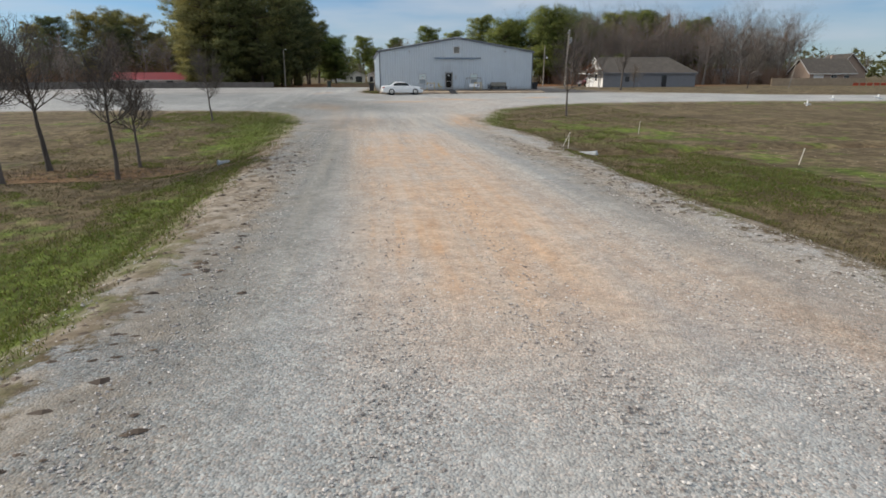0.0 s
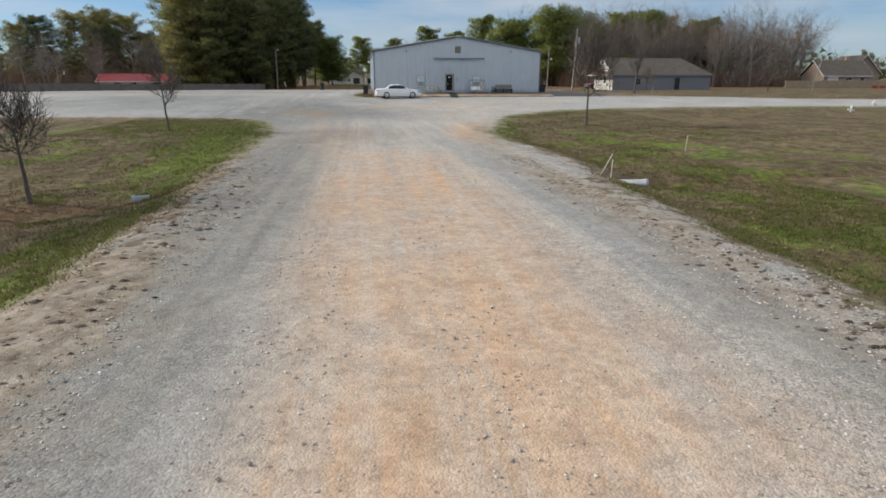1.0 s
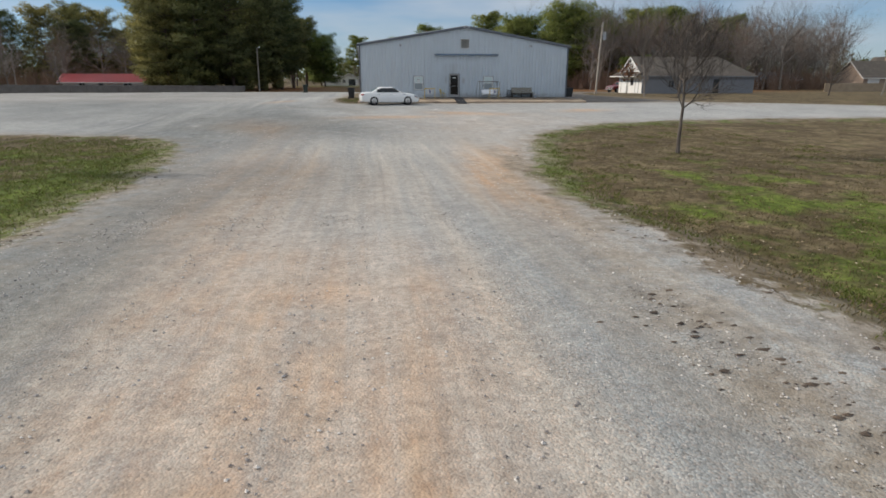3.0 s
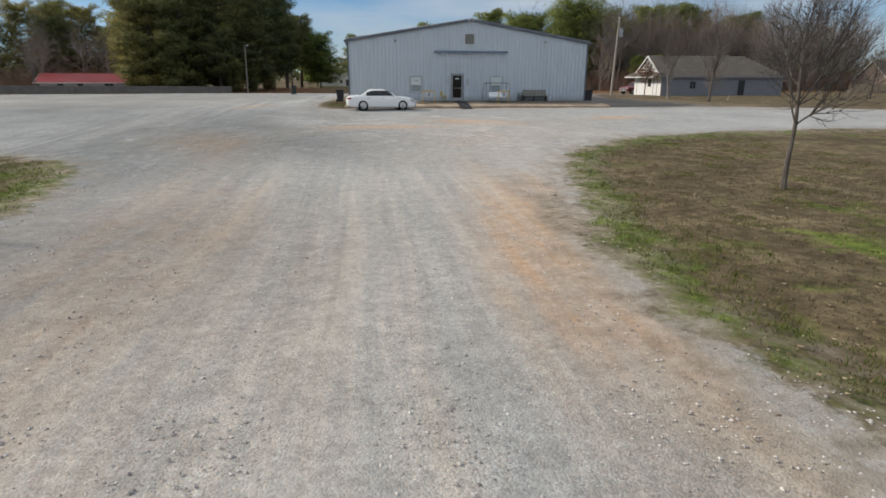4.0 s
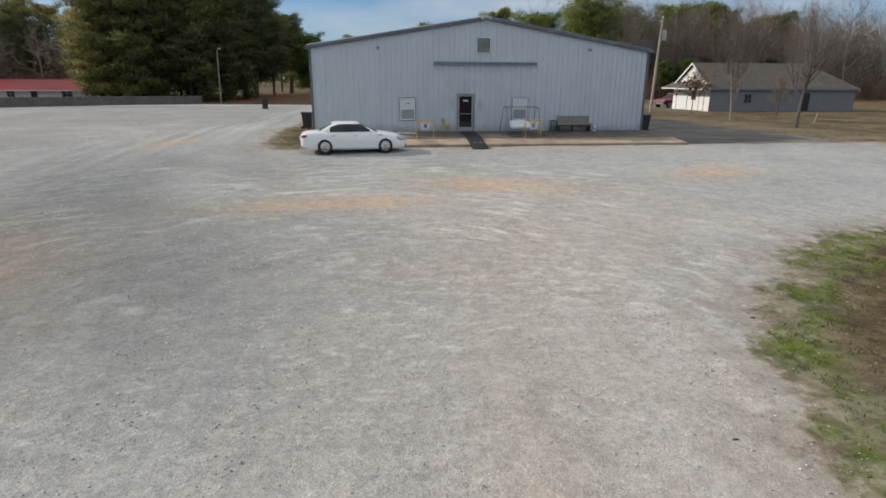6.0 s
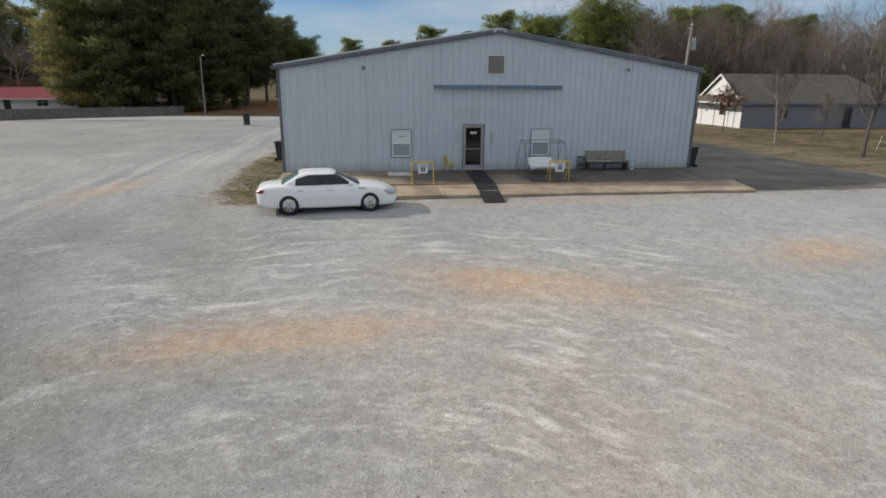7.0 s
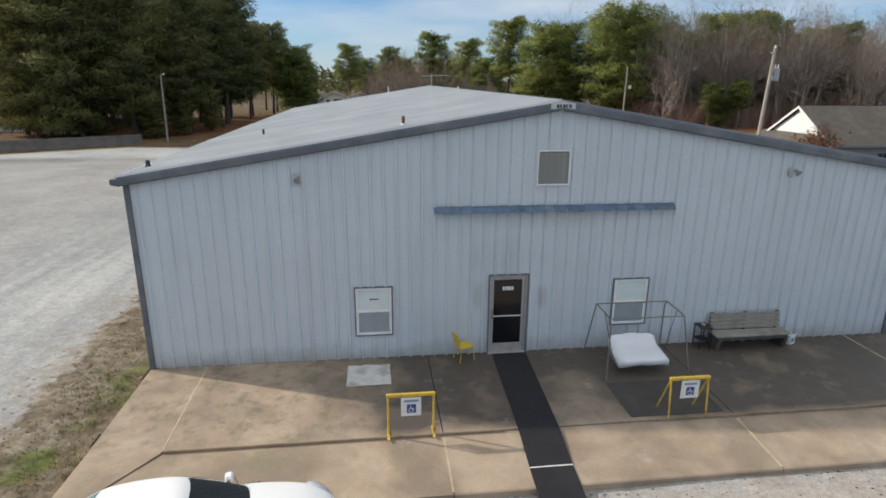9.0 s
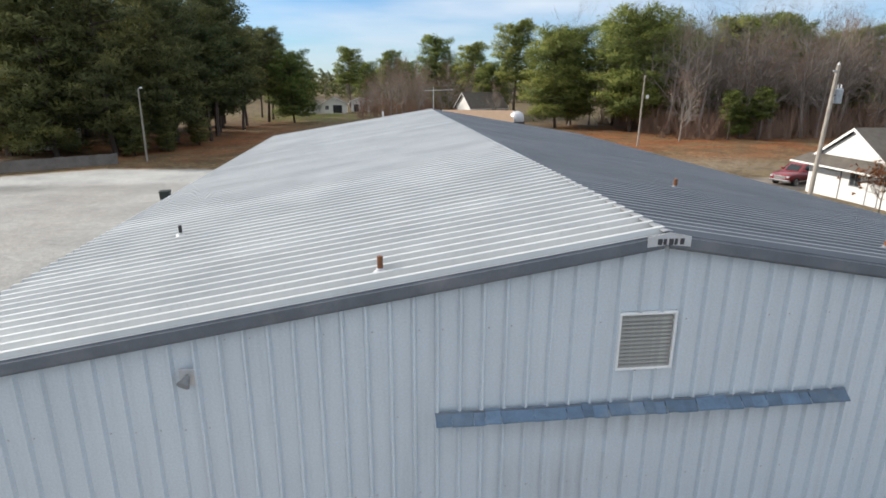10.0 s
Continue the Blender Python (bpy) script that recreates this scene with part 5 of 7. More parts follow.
for i in range(15):
    u = -1 + 2 * i / 14
    side = abs(u) ** 6
    arm = math.exp(-((abs(u) - 0.88) / 0.10) ** 2)
    rows.append([bm.verts.new((u * (0.64 - 0.10 * max(0.0, y + 0.1) - 0.05 * max(0.0, -0.35 - y)) - 0.04, y * (1 - 0.10 * side) + 0.012 * math.sin(5 * u + 2), z - 0.07 * side + (0.05 * arm if z > 0.35 and y < 0.25 else 0.0) + 0.008 * math.sin(7 * u + y * 5))) for y, z in prof])
for a, b in zip(rows, rows[1:]):
    for k in range(len(prof)):
        bm.faces.new((a[k], a[(k + 1) % len(prof)], b[(k + 1) % len(prof)], b[k]))
bm.faces.new(rows[0][::-1])
bm.faces.new(rows[-1])
bmesh.ops.recalc_face_normals(bm, faces=bm.faces)
part("covered_seat", bm, CLOTH, sw, "white cloth cover over the seat", True)

# timber bench against the wall
be = thing("bench", (6.98, -0.12, slab_z(-0.3)), 0, "weathered grey timber bench against the wall", "bench")
for k in range(3):
    part("seat_slat", block((-1.06, -0.52 + 0.135 * k, 0.40 + 0.004 * k), (1.06, -0.393 + 0.135 * k, 0.44 + 0.004 * k), 0.006), OLDWOOD, be)
for k in range(4):
    y = -0.10 + 0.022 * k
    part("back_slat", block((-1.0, y - 0.018, 0.47 + 0.105 * k), (1.0, y + 0.018, 0.565 + 0.105 * k), 0.006), OLDWOOD, be)
part("front_rail", block((-0.98, -0.49, 0.30), (0.98, -0.455, 0.395), 0.005), OLDDARK, be)
for sx in (-0.94, 0.94):
    part("end_frame", plate([(sx - 0.05, -0.44, 0.0), (sx - 0.05, -0.51, 0.34), (sx - 0.05, -0.47, 0.395), (sx - 0.05, -0.10, 0.395), (sx - 0.05, -0.04, 0.30), (sx - 0.05, -0.08, 0.0)], (0.10, 0, 0)), OLDDARK, be, "dark solid bench end")
for sx in (-0.94, 0.0, 0.94):
    part("back_post", block((sx - 0.045, -0.012, 0.0), (sx + 0.045, 0.032, 0.90), 0.008, pose(0, -0.042, 0, -2.5, 0, 0)), OLDDARK, be)

# iron side stand left of the bench, and a small white can
st = thing("side_stand", (5.72, -0.3, slab_z(-0.3)), 0, "dark iron side table beside the bench", "side table")
for sx in (-0.14, 0.14):
    for sy in (-0.16, 0.16):
        part("leg", bar([(sx, sy, 0), (sx, sy, 0.60)], 0.014, 8), DARKMETAL, st)
part("top", block((-0.17, -0.2, 0.60), (0.17, 0.2, 0.63), 0.008), DARKMETAL, st)
part("shelf", block((-0.15, -0.17, 0.25), (0.15, 0.17, 0.265), 0.004), DARKMETAL, st)
part("ashtray", lathe(bmesh.new(), [(0.05, 0.632), (0.06, 0.67), (0.05, 0.66)], 14), ALU, st)
carton = thing("carton", (8.27, -0.34, slab_z(-0.34)), 18, "small white carton with a blue print beside the bench", "carton")
part("body", block((-0.10, -0.08, 0.0), (0.10, 0.08, 0.27), 0.008), WHITE, carton)
part("print_patch", block((-0.07, -0.084, 0.06), (0.06, -0.081, 0.19), 0), plain("carton_blue", (0.18, 0.30, 0.48)), carton)
part("flap", block((-0.10, -0.005, 0.0), (0.10, 0.005, 0.09), 0.002, pose(0, -0.08, 0.27, 40, 0, 0)), WHITE, carton)


# ---- vehicles ----
def smooth_line(pairs, x):
    return float(np.interp(x, [p[0] for p in pairs], [p[1] for p in pairs]))


def wheel(parent, x, y, r, wide, side, spokes=9):
    w = part("wheel", lathe(bmesh.new(), [(r * 0.62, -wide / 2), (r * 0.93, -wide / 2), (r, -wide / 2 + 0.03), (r, wide / 2 - 0.03), (r * 0.93, wide / 2), (r * 0.66, wide / 2), (r * 0.64, wide / 2 - 0.05)], 36, pose(0, 0, 0, 90 if side < 0 else -90, 0, 0), False), BLACK, parent, "", True)
    w.matrix_basis = Matrix.Translation((x, y, r))
    rim = bmesh.new()
    turn = pose(0, 0, 0, 90 if side < 0 else -90, 0, 0)
    lathe(rim, [(r * 0.55, 0.02), (r * 0.655, 0.02), (r * 0.67, wide / 2 - 0.005), (r * 0.62, wide / 2 + 0.002), (r * 0.57, wide / 2 - 0.04)], 36, turn, False)
    lathe(rim, [(0.03, wide / 2 - 0.05), (0.065, wide / 2 - 0.035), (0.055, wide / 2 - 0.008), (0.02, wide / 2 - 0.004)], 16, turn)
    for k in range(spokes):
        a = 2 * math.pi * k / spokes
        m = turn @ Matrix.Rotation(a, 4, "Z")
        prism(rim, [m @ Vector(p) for p in ((0.05, -0.016, wide / 2 - 0.02), (r * 0.6, -0.028, wide / 2 - 0.018), (r * 0.6, 0.028, wide / 2 - 0.018), (0.05, 0.016, wide / 2 - 0.02))], (turn.to_3x3() @ Vector((0, 0, -0.03))))
    # added black disc stands in for the shade between the spokes
    part("brake_disc", lathe(bmesh.new(), [(0.0, wide / 2 - 0.066), (r * 0.6, wide / 2 - 0.066), (r * 0.6, wide / 2 - 0.076), (0.0, wide / 2 - 0.076)], 24, turn), BLACK, w)
    part("rim", rim, WHEELMETAL, w)
    # second black backing, for the same dark gaps
    disc = bmesh.new()
    lathe(disc, [(0.02, wide / 2 - 0.09), (r * 0.60, wide / 2 - 0.09), (r * 0.60, wide / 2 - 0.08), (0.02, wide / 2 - 0.08)], 24, turn)
    part("brake_disc", disc, BLACK, w)


def loft(stations, sections):
    bm = bmesh.new()
    rings = [[bm.verts.new((x, y, z)) for y, z in sec] for x, sec in zip(stations, sections)]
    for a, b in zip(rings, rings[1:]):
        for k in range(len(a)):
            bm.faces.new((a[k], a[(k + 1) % len(a)], b[(k + 1) % len(a)], b[k]))
    bm.faces.new(rings[0])
    bm.faces.new(rings[-1][::-1])
    bmesh.ops.recalc_face_normals(bm, faces=bm.faces)
    return bm


def mirror_sec(half):
    return half + [(-y, z) for y, z in reversed(half) if abs(y) > 1e-6]


def cut_arches(ob, spots, r, half):
    """Cuts round wheel arches out of a body for good."""
    for k, (x, z) in enumerate(spots):
        for s in (-1, 1):
            bm = bmesh.new()
            lathe(bm, [(r, -0.16), (r, 0.16)], 40, pose(x, s * half, z, 90, 0, 0))
            cutter = part("cutter", bm, BLACK)
            mod = ob.modifiers.new("cut", "BOOLEAN")
            mod.object, mod.operation, mod.solver = cutter, "DIFFERENCE", "EXACT"
            bpy.context.view_layer.update()
            me = bpy.data.meshes.new_from_object(ob.evaluated_get(bpy.context.evaluated_depsgraph_get()))
            ob.modifiers.clear()
            ob.data = me
            bpy.data.objects.remove(cutter)


def sedan(at, turn):
    car = thing("car", at, turn, "parked pearl white four-door sedan on gravel", "car")
    car.matrix_world = pose(*at, 0, 0, turn) @ Matrix.Scale(0.958, 4)
    top = [(-2.57, 0.72), (-2.52, 0.90), (-2.42, 0.99), (-2.2, 1.035), (-1.7, 1.055), (-1.0, 1.03), (0.0, 0.985), (0.9, 0.985), (1.15, 0.985), (1.6, 0.945), (2.05, 0.87), (2.35, 0.775), (2.50, 0.69), (2.58, 0.56)]
    side = [(-2.57, 0.56), (-2.52, 0.68), (-2.40, 0.775), (-2.1, 0.855), (-1.4, 0.915), (0, 0.93), (1.2, 0.92), (1.8, 0.89), (2.15, 0.835), (2.38, 0.72), (2.52, 0.54), (2.58, 0.40)]
    under = [(-2.57, 0.36), (-2.4, 0.26), (-1.9, 0.185), (0, 0.155), (1.9, 0.155), (2.45, 0.18), (2.58, 0.28)]
    xs = [-2.57, -2.54, -2.46, -2.3, -2.05, -1.8, -1.5, -1.2, -0.8, -0.4, 0, 0.4, 0.8, 1.15, 1.5, 1.8, 2.05, 2.25, 2.4, 2.5, 2.56, 2.58]
    secs = []
    for x in xs:
        w, t, u = smooth_line(side, x), smooth_line(top, x), smooth_line(under, x)
        m = u + (t - u) * 0.50
        secs.append(mirror_sec([(0.0, u), (w * 0.80, u), (w * 0.95, u + 0.05), (w * 0.985, u + 0.16), (w, m), (w * 0.985, m + (t - m) * 0.45), (w * 0.95, t - 0.10), (w * 0.90, t - 0.035), (w * 0.78, t), (w * 0.4, t + 0.022), (0.0, t + 0.03)]))
    body = part("body", loft(xs, secs), CARPAINT, car, "", True)
    R = 0.35
    FX, RX = 1.47, -1.44
    body.modifiers.new("round", "SUBSURF").levels = 2
    bpy.context.view_layer.update()
    body.data = bpy.data.meshes.new_from_object(body.evaluated_get(bpy.context.evaluated_depsgraph_get()))
    body.modifiers.clear()
    cut_arches(body, ((FX, R), (RX, R)), R + 0.055, 0.86)
    body.data.materials.clear()
    body.data.materials.append(CARPAINT)
    # dark liners inside the arches
    for x in (FX, RX):
        for s in (-1, 1):
            bm = bmesh.new()
            lathe(bm, [(R + 0.07, -0.07), (R + 0.07, 0.04), (R + 0.055, 0.04), (R + 0.055, -0.07)], 32, pose(x, s * 0.72, R, 90, 0, 0))
            part("arch_liner", bm, BLACK, car)
            wheel(car, x, s * 0.815, R, 0.22, s)
    # cabin shell
    def ring(x0, x1, w0, w1, z, bow=0.0):
        return [(x0, 0, z + bow), (x0 + 0.02, w0 * 0.8, z + bow * 0.4), (x0 + 0.10, w0, z), (x0 * 0.66 + x1 * 0.34, w1, z), (x0 * 0.33 + x1 * 0.67, w1, z), (x1 - 0.16, w0, z), (x1 - 0.03, w0 * 0.8, z + bow * 0.4), (x1, 0, z + bow)]
    levels = [ring(-1.90, 1.30, 0.78, 0.86, 0.93), ring(-1.80, 1.18, 0.765, 0.845, 1.00), ring(-1.37, 0.72, 0.715, 0.765, 1.24), ring(-1.08, 0.36, 0.635, 0.69, 1.405), ring(-0.97, 0.24, 0.55, 0.615, 1.455, 0.012), ring(-0.75, 0.06, 0.36, 0.40, 1.485, 0.014)]
    bm = bmesh.new()
    loops = []
    for rr in levels:
        loops.append([bm.verts.new(p) for p in rr] + [bm.verts.new((x, -y, z)) for x, y, z in rr[-2:0:-1]])
    for a, b in zip(loops, loops[1:]):
        for k in range(len(a)):
            bm.faces.new((a[k], a[(k + 1) % len(a)], b[(k + 1) % len(a)], b[k]))
    bm.faces.new(loops[-1])
    bmesh.ops.recalc_face_normals(bm, faces=bm.faces)
    roof_ = part("cabin", bm, CARPAINT, car, "white cabin and roof", True)
    roof_.modifiers.new("round", "SUBSURF").levels = 3
    bpy.context.view_layer.update()
    me = bpy.data.meshes.new_from_object(roof_.evaluated_get(bpy.context.evaluated_depsgraph_get()))
    roof_.modifiers.clear()
    roof_.data = me
    # each pane is cut from the shell along clean lines and pushed out a little
    def glaze(name, mat, planes, facing):
        g = bmesh.new()
        g.from_mesh(me)
        g.normal_update()
        for v in g.verts:
            v.co += v.normal * 0.006
        bmesh.ops.delete(g, geom=[f for f in g.faces if not facing(f.normal)], context="FACES")
        for co, no in planes:
            bmesh.ops.bisect_plane(g, geom=g.verts[:] + g.edges[:] + g.faces[:], plane_co=co, plane_no=no, clear_outer=True)
        p = part(name, g, mat, car, "", True)
        p.data.materials.clear()
        p.data.materials.append(mat)
    low, high = ((0, 0, 1.03), (0, 0, -1)), ((0, 0, 1.385), (0, 0, 1))
    for s in (-1, 1):
        side = lambda n, s=s: n.y * s > 0.35
        glaze("rear_side_glass", CARGLASS, [low, high, ((-0.27, 0, 0), (1, 0, 0)), ((-1.19, 0, 1.03), (-0.99, 0, 0.14)), ((-0.72, 0, 1.385), (-0.28, 0, 0.96))], side)
        glaze("front_side_glass", CARGLASS, [low, high, ((-0.19, 0, 0), (-1, 0, 0)), ((0.86, 0, 1.03), (0.56, 0, 0.83))], side)
        glaze("pillar_cover", BLACK, [low, high, ((-0.192, 0, 0), (1, 0, 0)), ((-0.268, 0, 0), (-1, 0, 0))], side)
    tilt = 0.36
    glaze("windscreen", CARGLASS, [((0, 0, 1.0), (0, 0, -1)), ((0, 0, 1.42), (0, 0, 1)), ((0, 0.70, 1.0), (0, 1, tilt)), ((0, -0.70, 1.0), (0, -1, tilt))], lambda n: n.x > 0.22 and n.z > 0.1 and abs(n.y) < 0.75)
    glaze("rear_window", REARGLASS, [((0, 0, 1.06), (0, 0, -1)), ((0, 0, 1.42), (0, 0, 1)), ((0, 0.66, 1.05), (0, 1, tilt)), ((0, -0.66, 1.05), (0, -1, tilt))], lambda n: n.x < -0.22 and n.z > 0.1 and abs(n.y) < 0.75)
    # trim and lamps
    for s in (-1, 1):
        m = pose(0.80, s * 0.90, 1.055, 0, 0, 0)
        mir = part("door_mirror", block((-0.07, -0.09, -0.055), (0.06, 0.09, 0.065), 0.03, m), CARPAINT, car)
        part("mirror_arm", block((0.76, min(s * 0.78, s * 0.84), 1.02), (0.82, max(s * 0.78, s * 0.84), 1.045), 0.005), BLACK, mir)
        for x in (0.02, -1.02):
            part("door_handle", block((x - 0.11, s * 0.925 - 0.02, 0.845), (x + 0.11, s * 0.925 + 0.022, 0.872), 0.01), CHROME, car)
        part("rub_strip", block((-1.0, s * 0.936 - 0.012, 0.585), (1.03, s * 0.936 + 0.010, 0.612), 0.005), CARPAINT, car)
        part("sill_strip", block((-1.02, s * 0.90 - 0.02, 0.235), (1.05, s * 0.90 + 0.025, 0.262), 0.006), CHROME, car)
        for k in range(3):
            part("fender_port", lathe(bmesh.new(), [(0.0265, -0.008), (0.03, 0.012), (0.02, 0.014)], 12, pose(1.10 + 0.085 * k, s * 0.885, 0.872, 90 if s < 0 else -90, 0, 0) @ Matrix.Diagonal((1.1, 0.8, 1, 1))), DARKMETAL, car)
        hl = bmesh.new()
        bmesh.ops.create_uvsphere(hl, u_segments=18, v_segments=10, radius=1, matrix=pose(2.25, s * 0.655, 0.675, 0, 20, s * -38) @ Matrix.Diagonal((0.29, 0.155, 0.125, 1)))
        h = part("headlamp", hl, CLEARLAMP, car, "", True)
        part("turn_lamp", block((2.17, s * 0.79 - 0.03, 0.60), (2.28, s * 0.79 + 0.012, 0.64), 0.01, None), AMBER, h)
        tl = bmesh.new()
        bmesh.ops.create_uvsphere(tl, u_segments=16, v_segments=10, radius=1, matrix=pose(-2.40, s * 0.70, 0.84, 0, -10, s * 35) @ Matrix.Diagonal((0.17, 0.08, 0.075, 1)))
        part("tail_lamp", tl, REDLAMP, car, "", True)
    part("grille", block((2.515, -0.34, 0.47), (2.60, 0.34, 0.68), 0.03), CHROME, car)
    part("lower_intake", block((2.47, -0.5, 0.27), (2.575, 0.5, 0.36), 0.02), BLACK, car)
    part("rear_plate", block((-2.60, -0.17, 0.62), (-2.575, 0.17, 0.76), 0.004), SHEET, car)
    part("exhaust", bar([(-2.35, -0.5, 0.27), (-2.60, -0.5, 0.26)], 0.03, 10), CHROME, car)
    part("antenna_fin", block((-0.72, -0.02, 1.455), (-0.58, 0.02, 1.50), 0.015), CARPAINT, car)
    for y in (-0.12, 0.38):
        part("wiper", bar([(1.07, y, 1.035), (0.90, y + 0.42, 1.12)], 0.008, 6), BLACK, car)
    return car


sedan((-5.98, -6.11, gz(-6.0, -6.0) + 0.028), 7.0)


def pickup(at, turn):
    t = thing("pickup_truck", at, turn, "red pickup truck parked beside the white house", "truck")
    R, FX, RX = 0.39, 1.85, -1.75

    def half(w, u, top, shoulder):
        m = (u + top) / 2
        return mirror_sec([(0.0, u), (w * 0.86, u), (w * 0.97, u + 0.10), (w, m), (w * 0.985, top - shoulder), (w * 0.90, top), (w * 0.4, top + 0.02), (0.0, top + 0.025)])

    xs = [-2.75, -2.70, -2.3, -1.2, -0.6, 0.2, 1.0, 1.35, 1.9, 2.4, 2.68, 2.76]
    tops = [1.02, 1.10, 1.13, 1.13, 1.12, 1.12, 1.13, 1.14, 1.11, 1.05, 0.93, 0.86]
    wide = [0.90, 0.95, 0.97, 0.98, 0.98, 0.98, 0.98, 0.97, 0.96, 0.94, 0.88, 0.84]
    body = part("body", loft(xs, [half(w, 0.42, z, 0.10) for w, z in zip(wide, tops)]), REDPAINT, t, "", True)
    cut_arches(body, ((FX, R), (RX, R)), R + 0.07, 0.92)
    body.data.materials.clear()
    body.data.materials.append(REDPAINT)
    bed = bmesh.new()
    box(bed, (-2.62, -0.80, 1.135), (-0.78, 0.80, 1.165), 0.01)
    part("bed_cover", bed, BINBLACK, t)
    cab = bmesh.new()
    rings = []
    for x0, x1, w, z in ((-0.72, 1.36, 0.92, 1.10), (-0.68, 1.22, 0.90, 1.22), (-0.55, 0.62, 0.80, 1.70), (-0.46, 0.46, 0.74, 1.80), (-0.30, 0.26, 0.55, 1.84)):
        rings.append([cab.verts.new(p) for p in ((x0, -w * 0.94, z), (x0, w * 0.94, z), (0.5 * (x0 + x1), w, z), (x1 - 0.10, w * 0.94, z), (x1, w * 0.6, z), (x1, -w * 0.6, z), (x1 - 0.10, -w * 0.94, z), (0.5 * (x0 + x1), -w, z))])
    for a, b in zip(rings, rings[1:]):
        for k in range(8):
            cab.faces.new((a[k], a[(k + 1) % 8], b[(k + 1) % 8], b[k]))
    cab.faces.new(rings[-1])
    bmesh.ops.recalc_face_normals(cab, faces=cab.faces)
    part("cabin", cab, REDPAINT, t, "", True)
    part("windscreen", plate([(1.225, -0.56, 1.22), (1.225, 0.56, 1.22), (0.655, 0.50, 1.68), (0.655, -0.50, 1.68)], (0.02, 0, 0.02)), CARGLASS, t)
    for s in (-1, 1):
        for a, b, c, d in ((-0.58, 0.12, 0.10, -0.50), (0.20, 1.06, 0.56, 0.18)):
            part("side_glass", plate([(a, s * 0.905, 1.24), (b, s * 0.905, 1.24), (c, s * 0.815, 1.66), (d, s * 0.815, 1.66)], (0, s * 0.02, 0)), CARGLASS, t)
        part("headlamp", block((2.60, s * 0.72 - 0.16, 0.72), (2.77, s * 0.72 + 0.14, 0.90), 0.03), CLEARLAMP, t)
        part("door_mirror", block((0.92, s * 1.05 - 0.10, 1.20), (1.02, s * 1.05 + 0.10, 1.38), 0.03), REDPAINT, t)
        for x in (FX, RX):
            wheel(t, x, s * 0.86, R, 0.25, s, 6)
    part("grille", block((2.70, -0.52, 0.62), (2.79, 0.52, 0.90), 0.03), CHROME, t)
    part("bumper", block((2.68, -0.90, 0.42), (2.88, 0.90, 0.58), 0.04), CHROME, t)


pickup((35.0, 39.6, gz(35, 39.6) + 0.07), 200)


# ---- small outdoor things ----
def wheelie_bin(at, turn, mat, label, big=1.0):
    b = thing("wheelie_bin", at, turn, label, "bin")
    bm = bmesh.new()
    lo = [(-0.24, -0.26, 0.06), (0.24, -0.26, 0.06), (0.24, 0.22, 0.06), (-0.24, 0.22, 0.06)]
    hi = [(-0.29, -0.33, 0.98), (0.29, -0.33, 0.98), (0.29, 0.30, 0.98), (-0.29, 0.30, 0.98)]
    va, vb = [bm.verts.new(Vector(p) * big) for p in lo], [bm.verts.new(Vector(p) * big) for p in hi]
    for k in range(4):
        bm.faces.new((va[k], va[(k + 1) % 4], vb[(k + 1) % 4], vb[k]))
    bm.faces.new(va[::-1])
    bm.faces.new(vb)
    bmesh.ops.bevel(bm, geom=bm.edges[:], offset=0.02, segments=2, affect="EDGES")
    part("body", bm, mat, b)
    part("lid", block((-0.32 * big, -0.36 * big, 0.985 * big), (0.32 * big, 0.33 * big, 1.05 * big), 0.02), mat, b)
    part("handle", bar([(-0.24 * big, 0.38 * big, 0.98 * big), (0.24 * big, 0.38 * big, 0.98 * big)], 0.018, 8), mat, b)
    for s in (-0.26, 0.26):
        part("wheel", lathe(bmesh.new(), [(0.1, -0.03), (0.1, 0.03)], 16, pose(s * big, 0.26 * big, 0.1, 0, 90, 0)), BLACK, b)


wheelie_bin((-16.6, 34.2, gz(-16.6, 34.2) + 0.03), 10, BIN, "dark green wheeled rubbish bin on the gravel", 1.15)
wheelie_bin((-9.35, 6.6, gz(-9.35, 6.6) + 0.02), 85, BINBLACK, "black wheeled rubbish bin beside the side wall", 1.05)
wheelie_bin((12.35, 1.6, gz(12.3, 1.6) + 0.09), -85, BINBLACK, "black wheeled rubbish bin by the corner of the building", 1.05)

floodlight = thing("side_floodlight", (X0 - 0.03, 6.0, 3.55), 0, "white floodlight on a short arm at the side wall", "lamp")
part("arm", bar([(0, 0, 0), (-0.35, 0, 0.05)], 0.02, 8), CAP, floodlight)
part("head", block((-0.62, -0.14, -0.10), (-0.33, 0.14, 0.12), 0.04), WHITE, floodlight)


def stake(x, y, h, lean_x, lean_y=0.0, group="survey stakes"):
    z = gz(x, y)
    s = part("stake", block((-0.012, -0.012, -0.1), (0.012, 0.012, h), 0.003), STAKE)
    s.matrix_world = Matrix.Translation((x, y, z)) @ pose(0, 0, 0, lean_y, lean_x, 0)
    tagged(s, "thin white stake stuck in the grass", "stake", group)


stake(4.1, -46.4, 0.68, 4)
stake(4.6, -57.8, 0.6, 12)
stake(-2.34, -53.42, 0.62, 6, -9)
stake(-2.26, -52.44, 0.80, 20, 16)
stake(30.5, 9.0, 0.95, 14)

def culvert(x, y, z, turn, r, a, b, lab):
    bm = bmesh.new()
    lathe(bm, [(r, -a), (r, b - 0.1), (r + 0.02, b - 0.1), (r + 0.02, b), (r - 0.012, b), (r - 0.02, b - 0.3), (r - 0.02, 0.0)], 28)
    c = part("culvert_pipe", bm, PIPE, None, "", True)
    c.matrix_world = Matrix.Translation((x, y, z)) @ pose(0, 0, 0, 0, 90, turn)
    tagged(c, lab, "pipe")


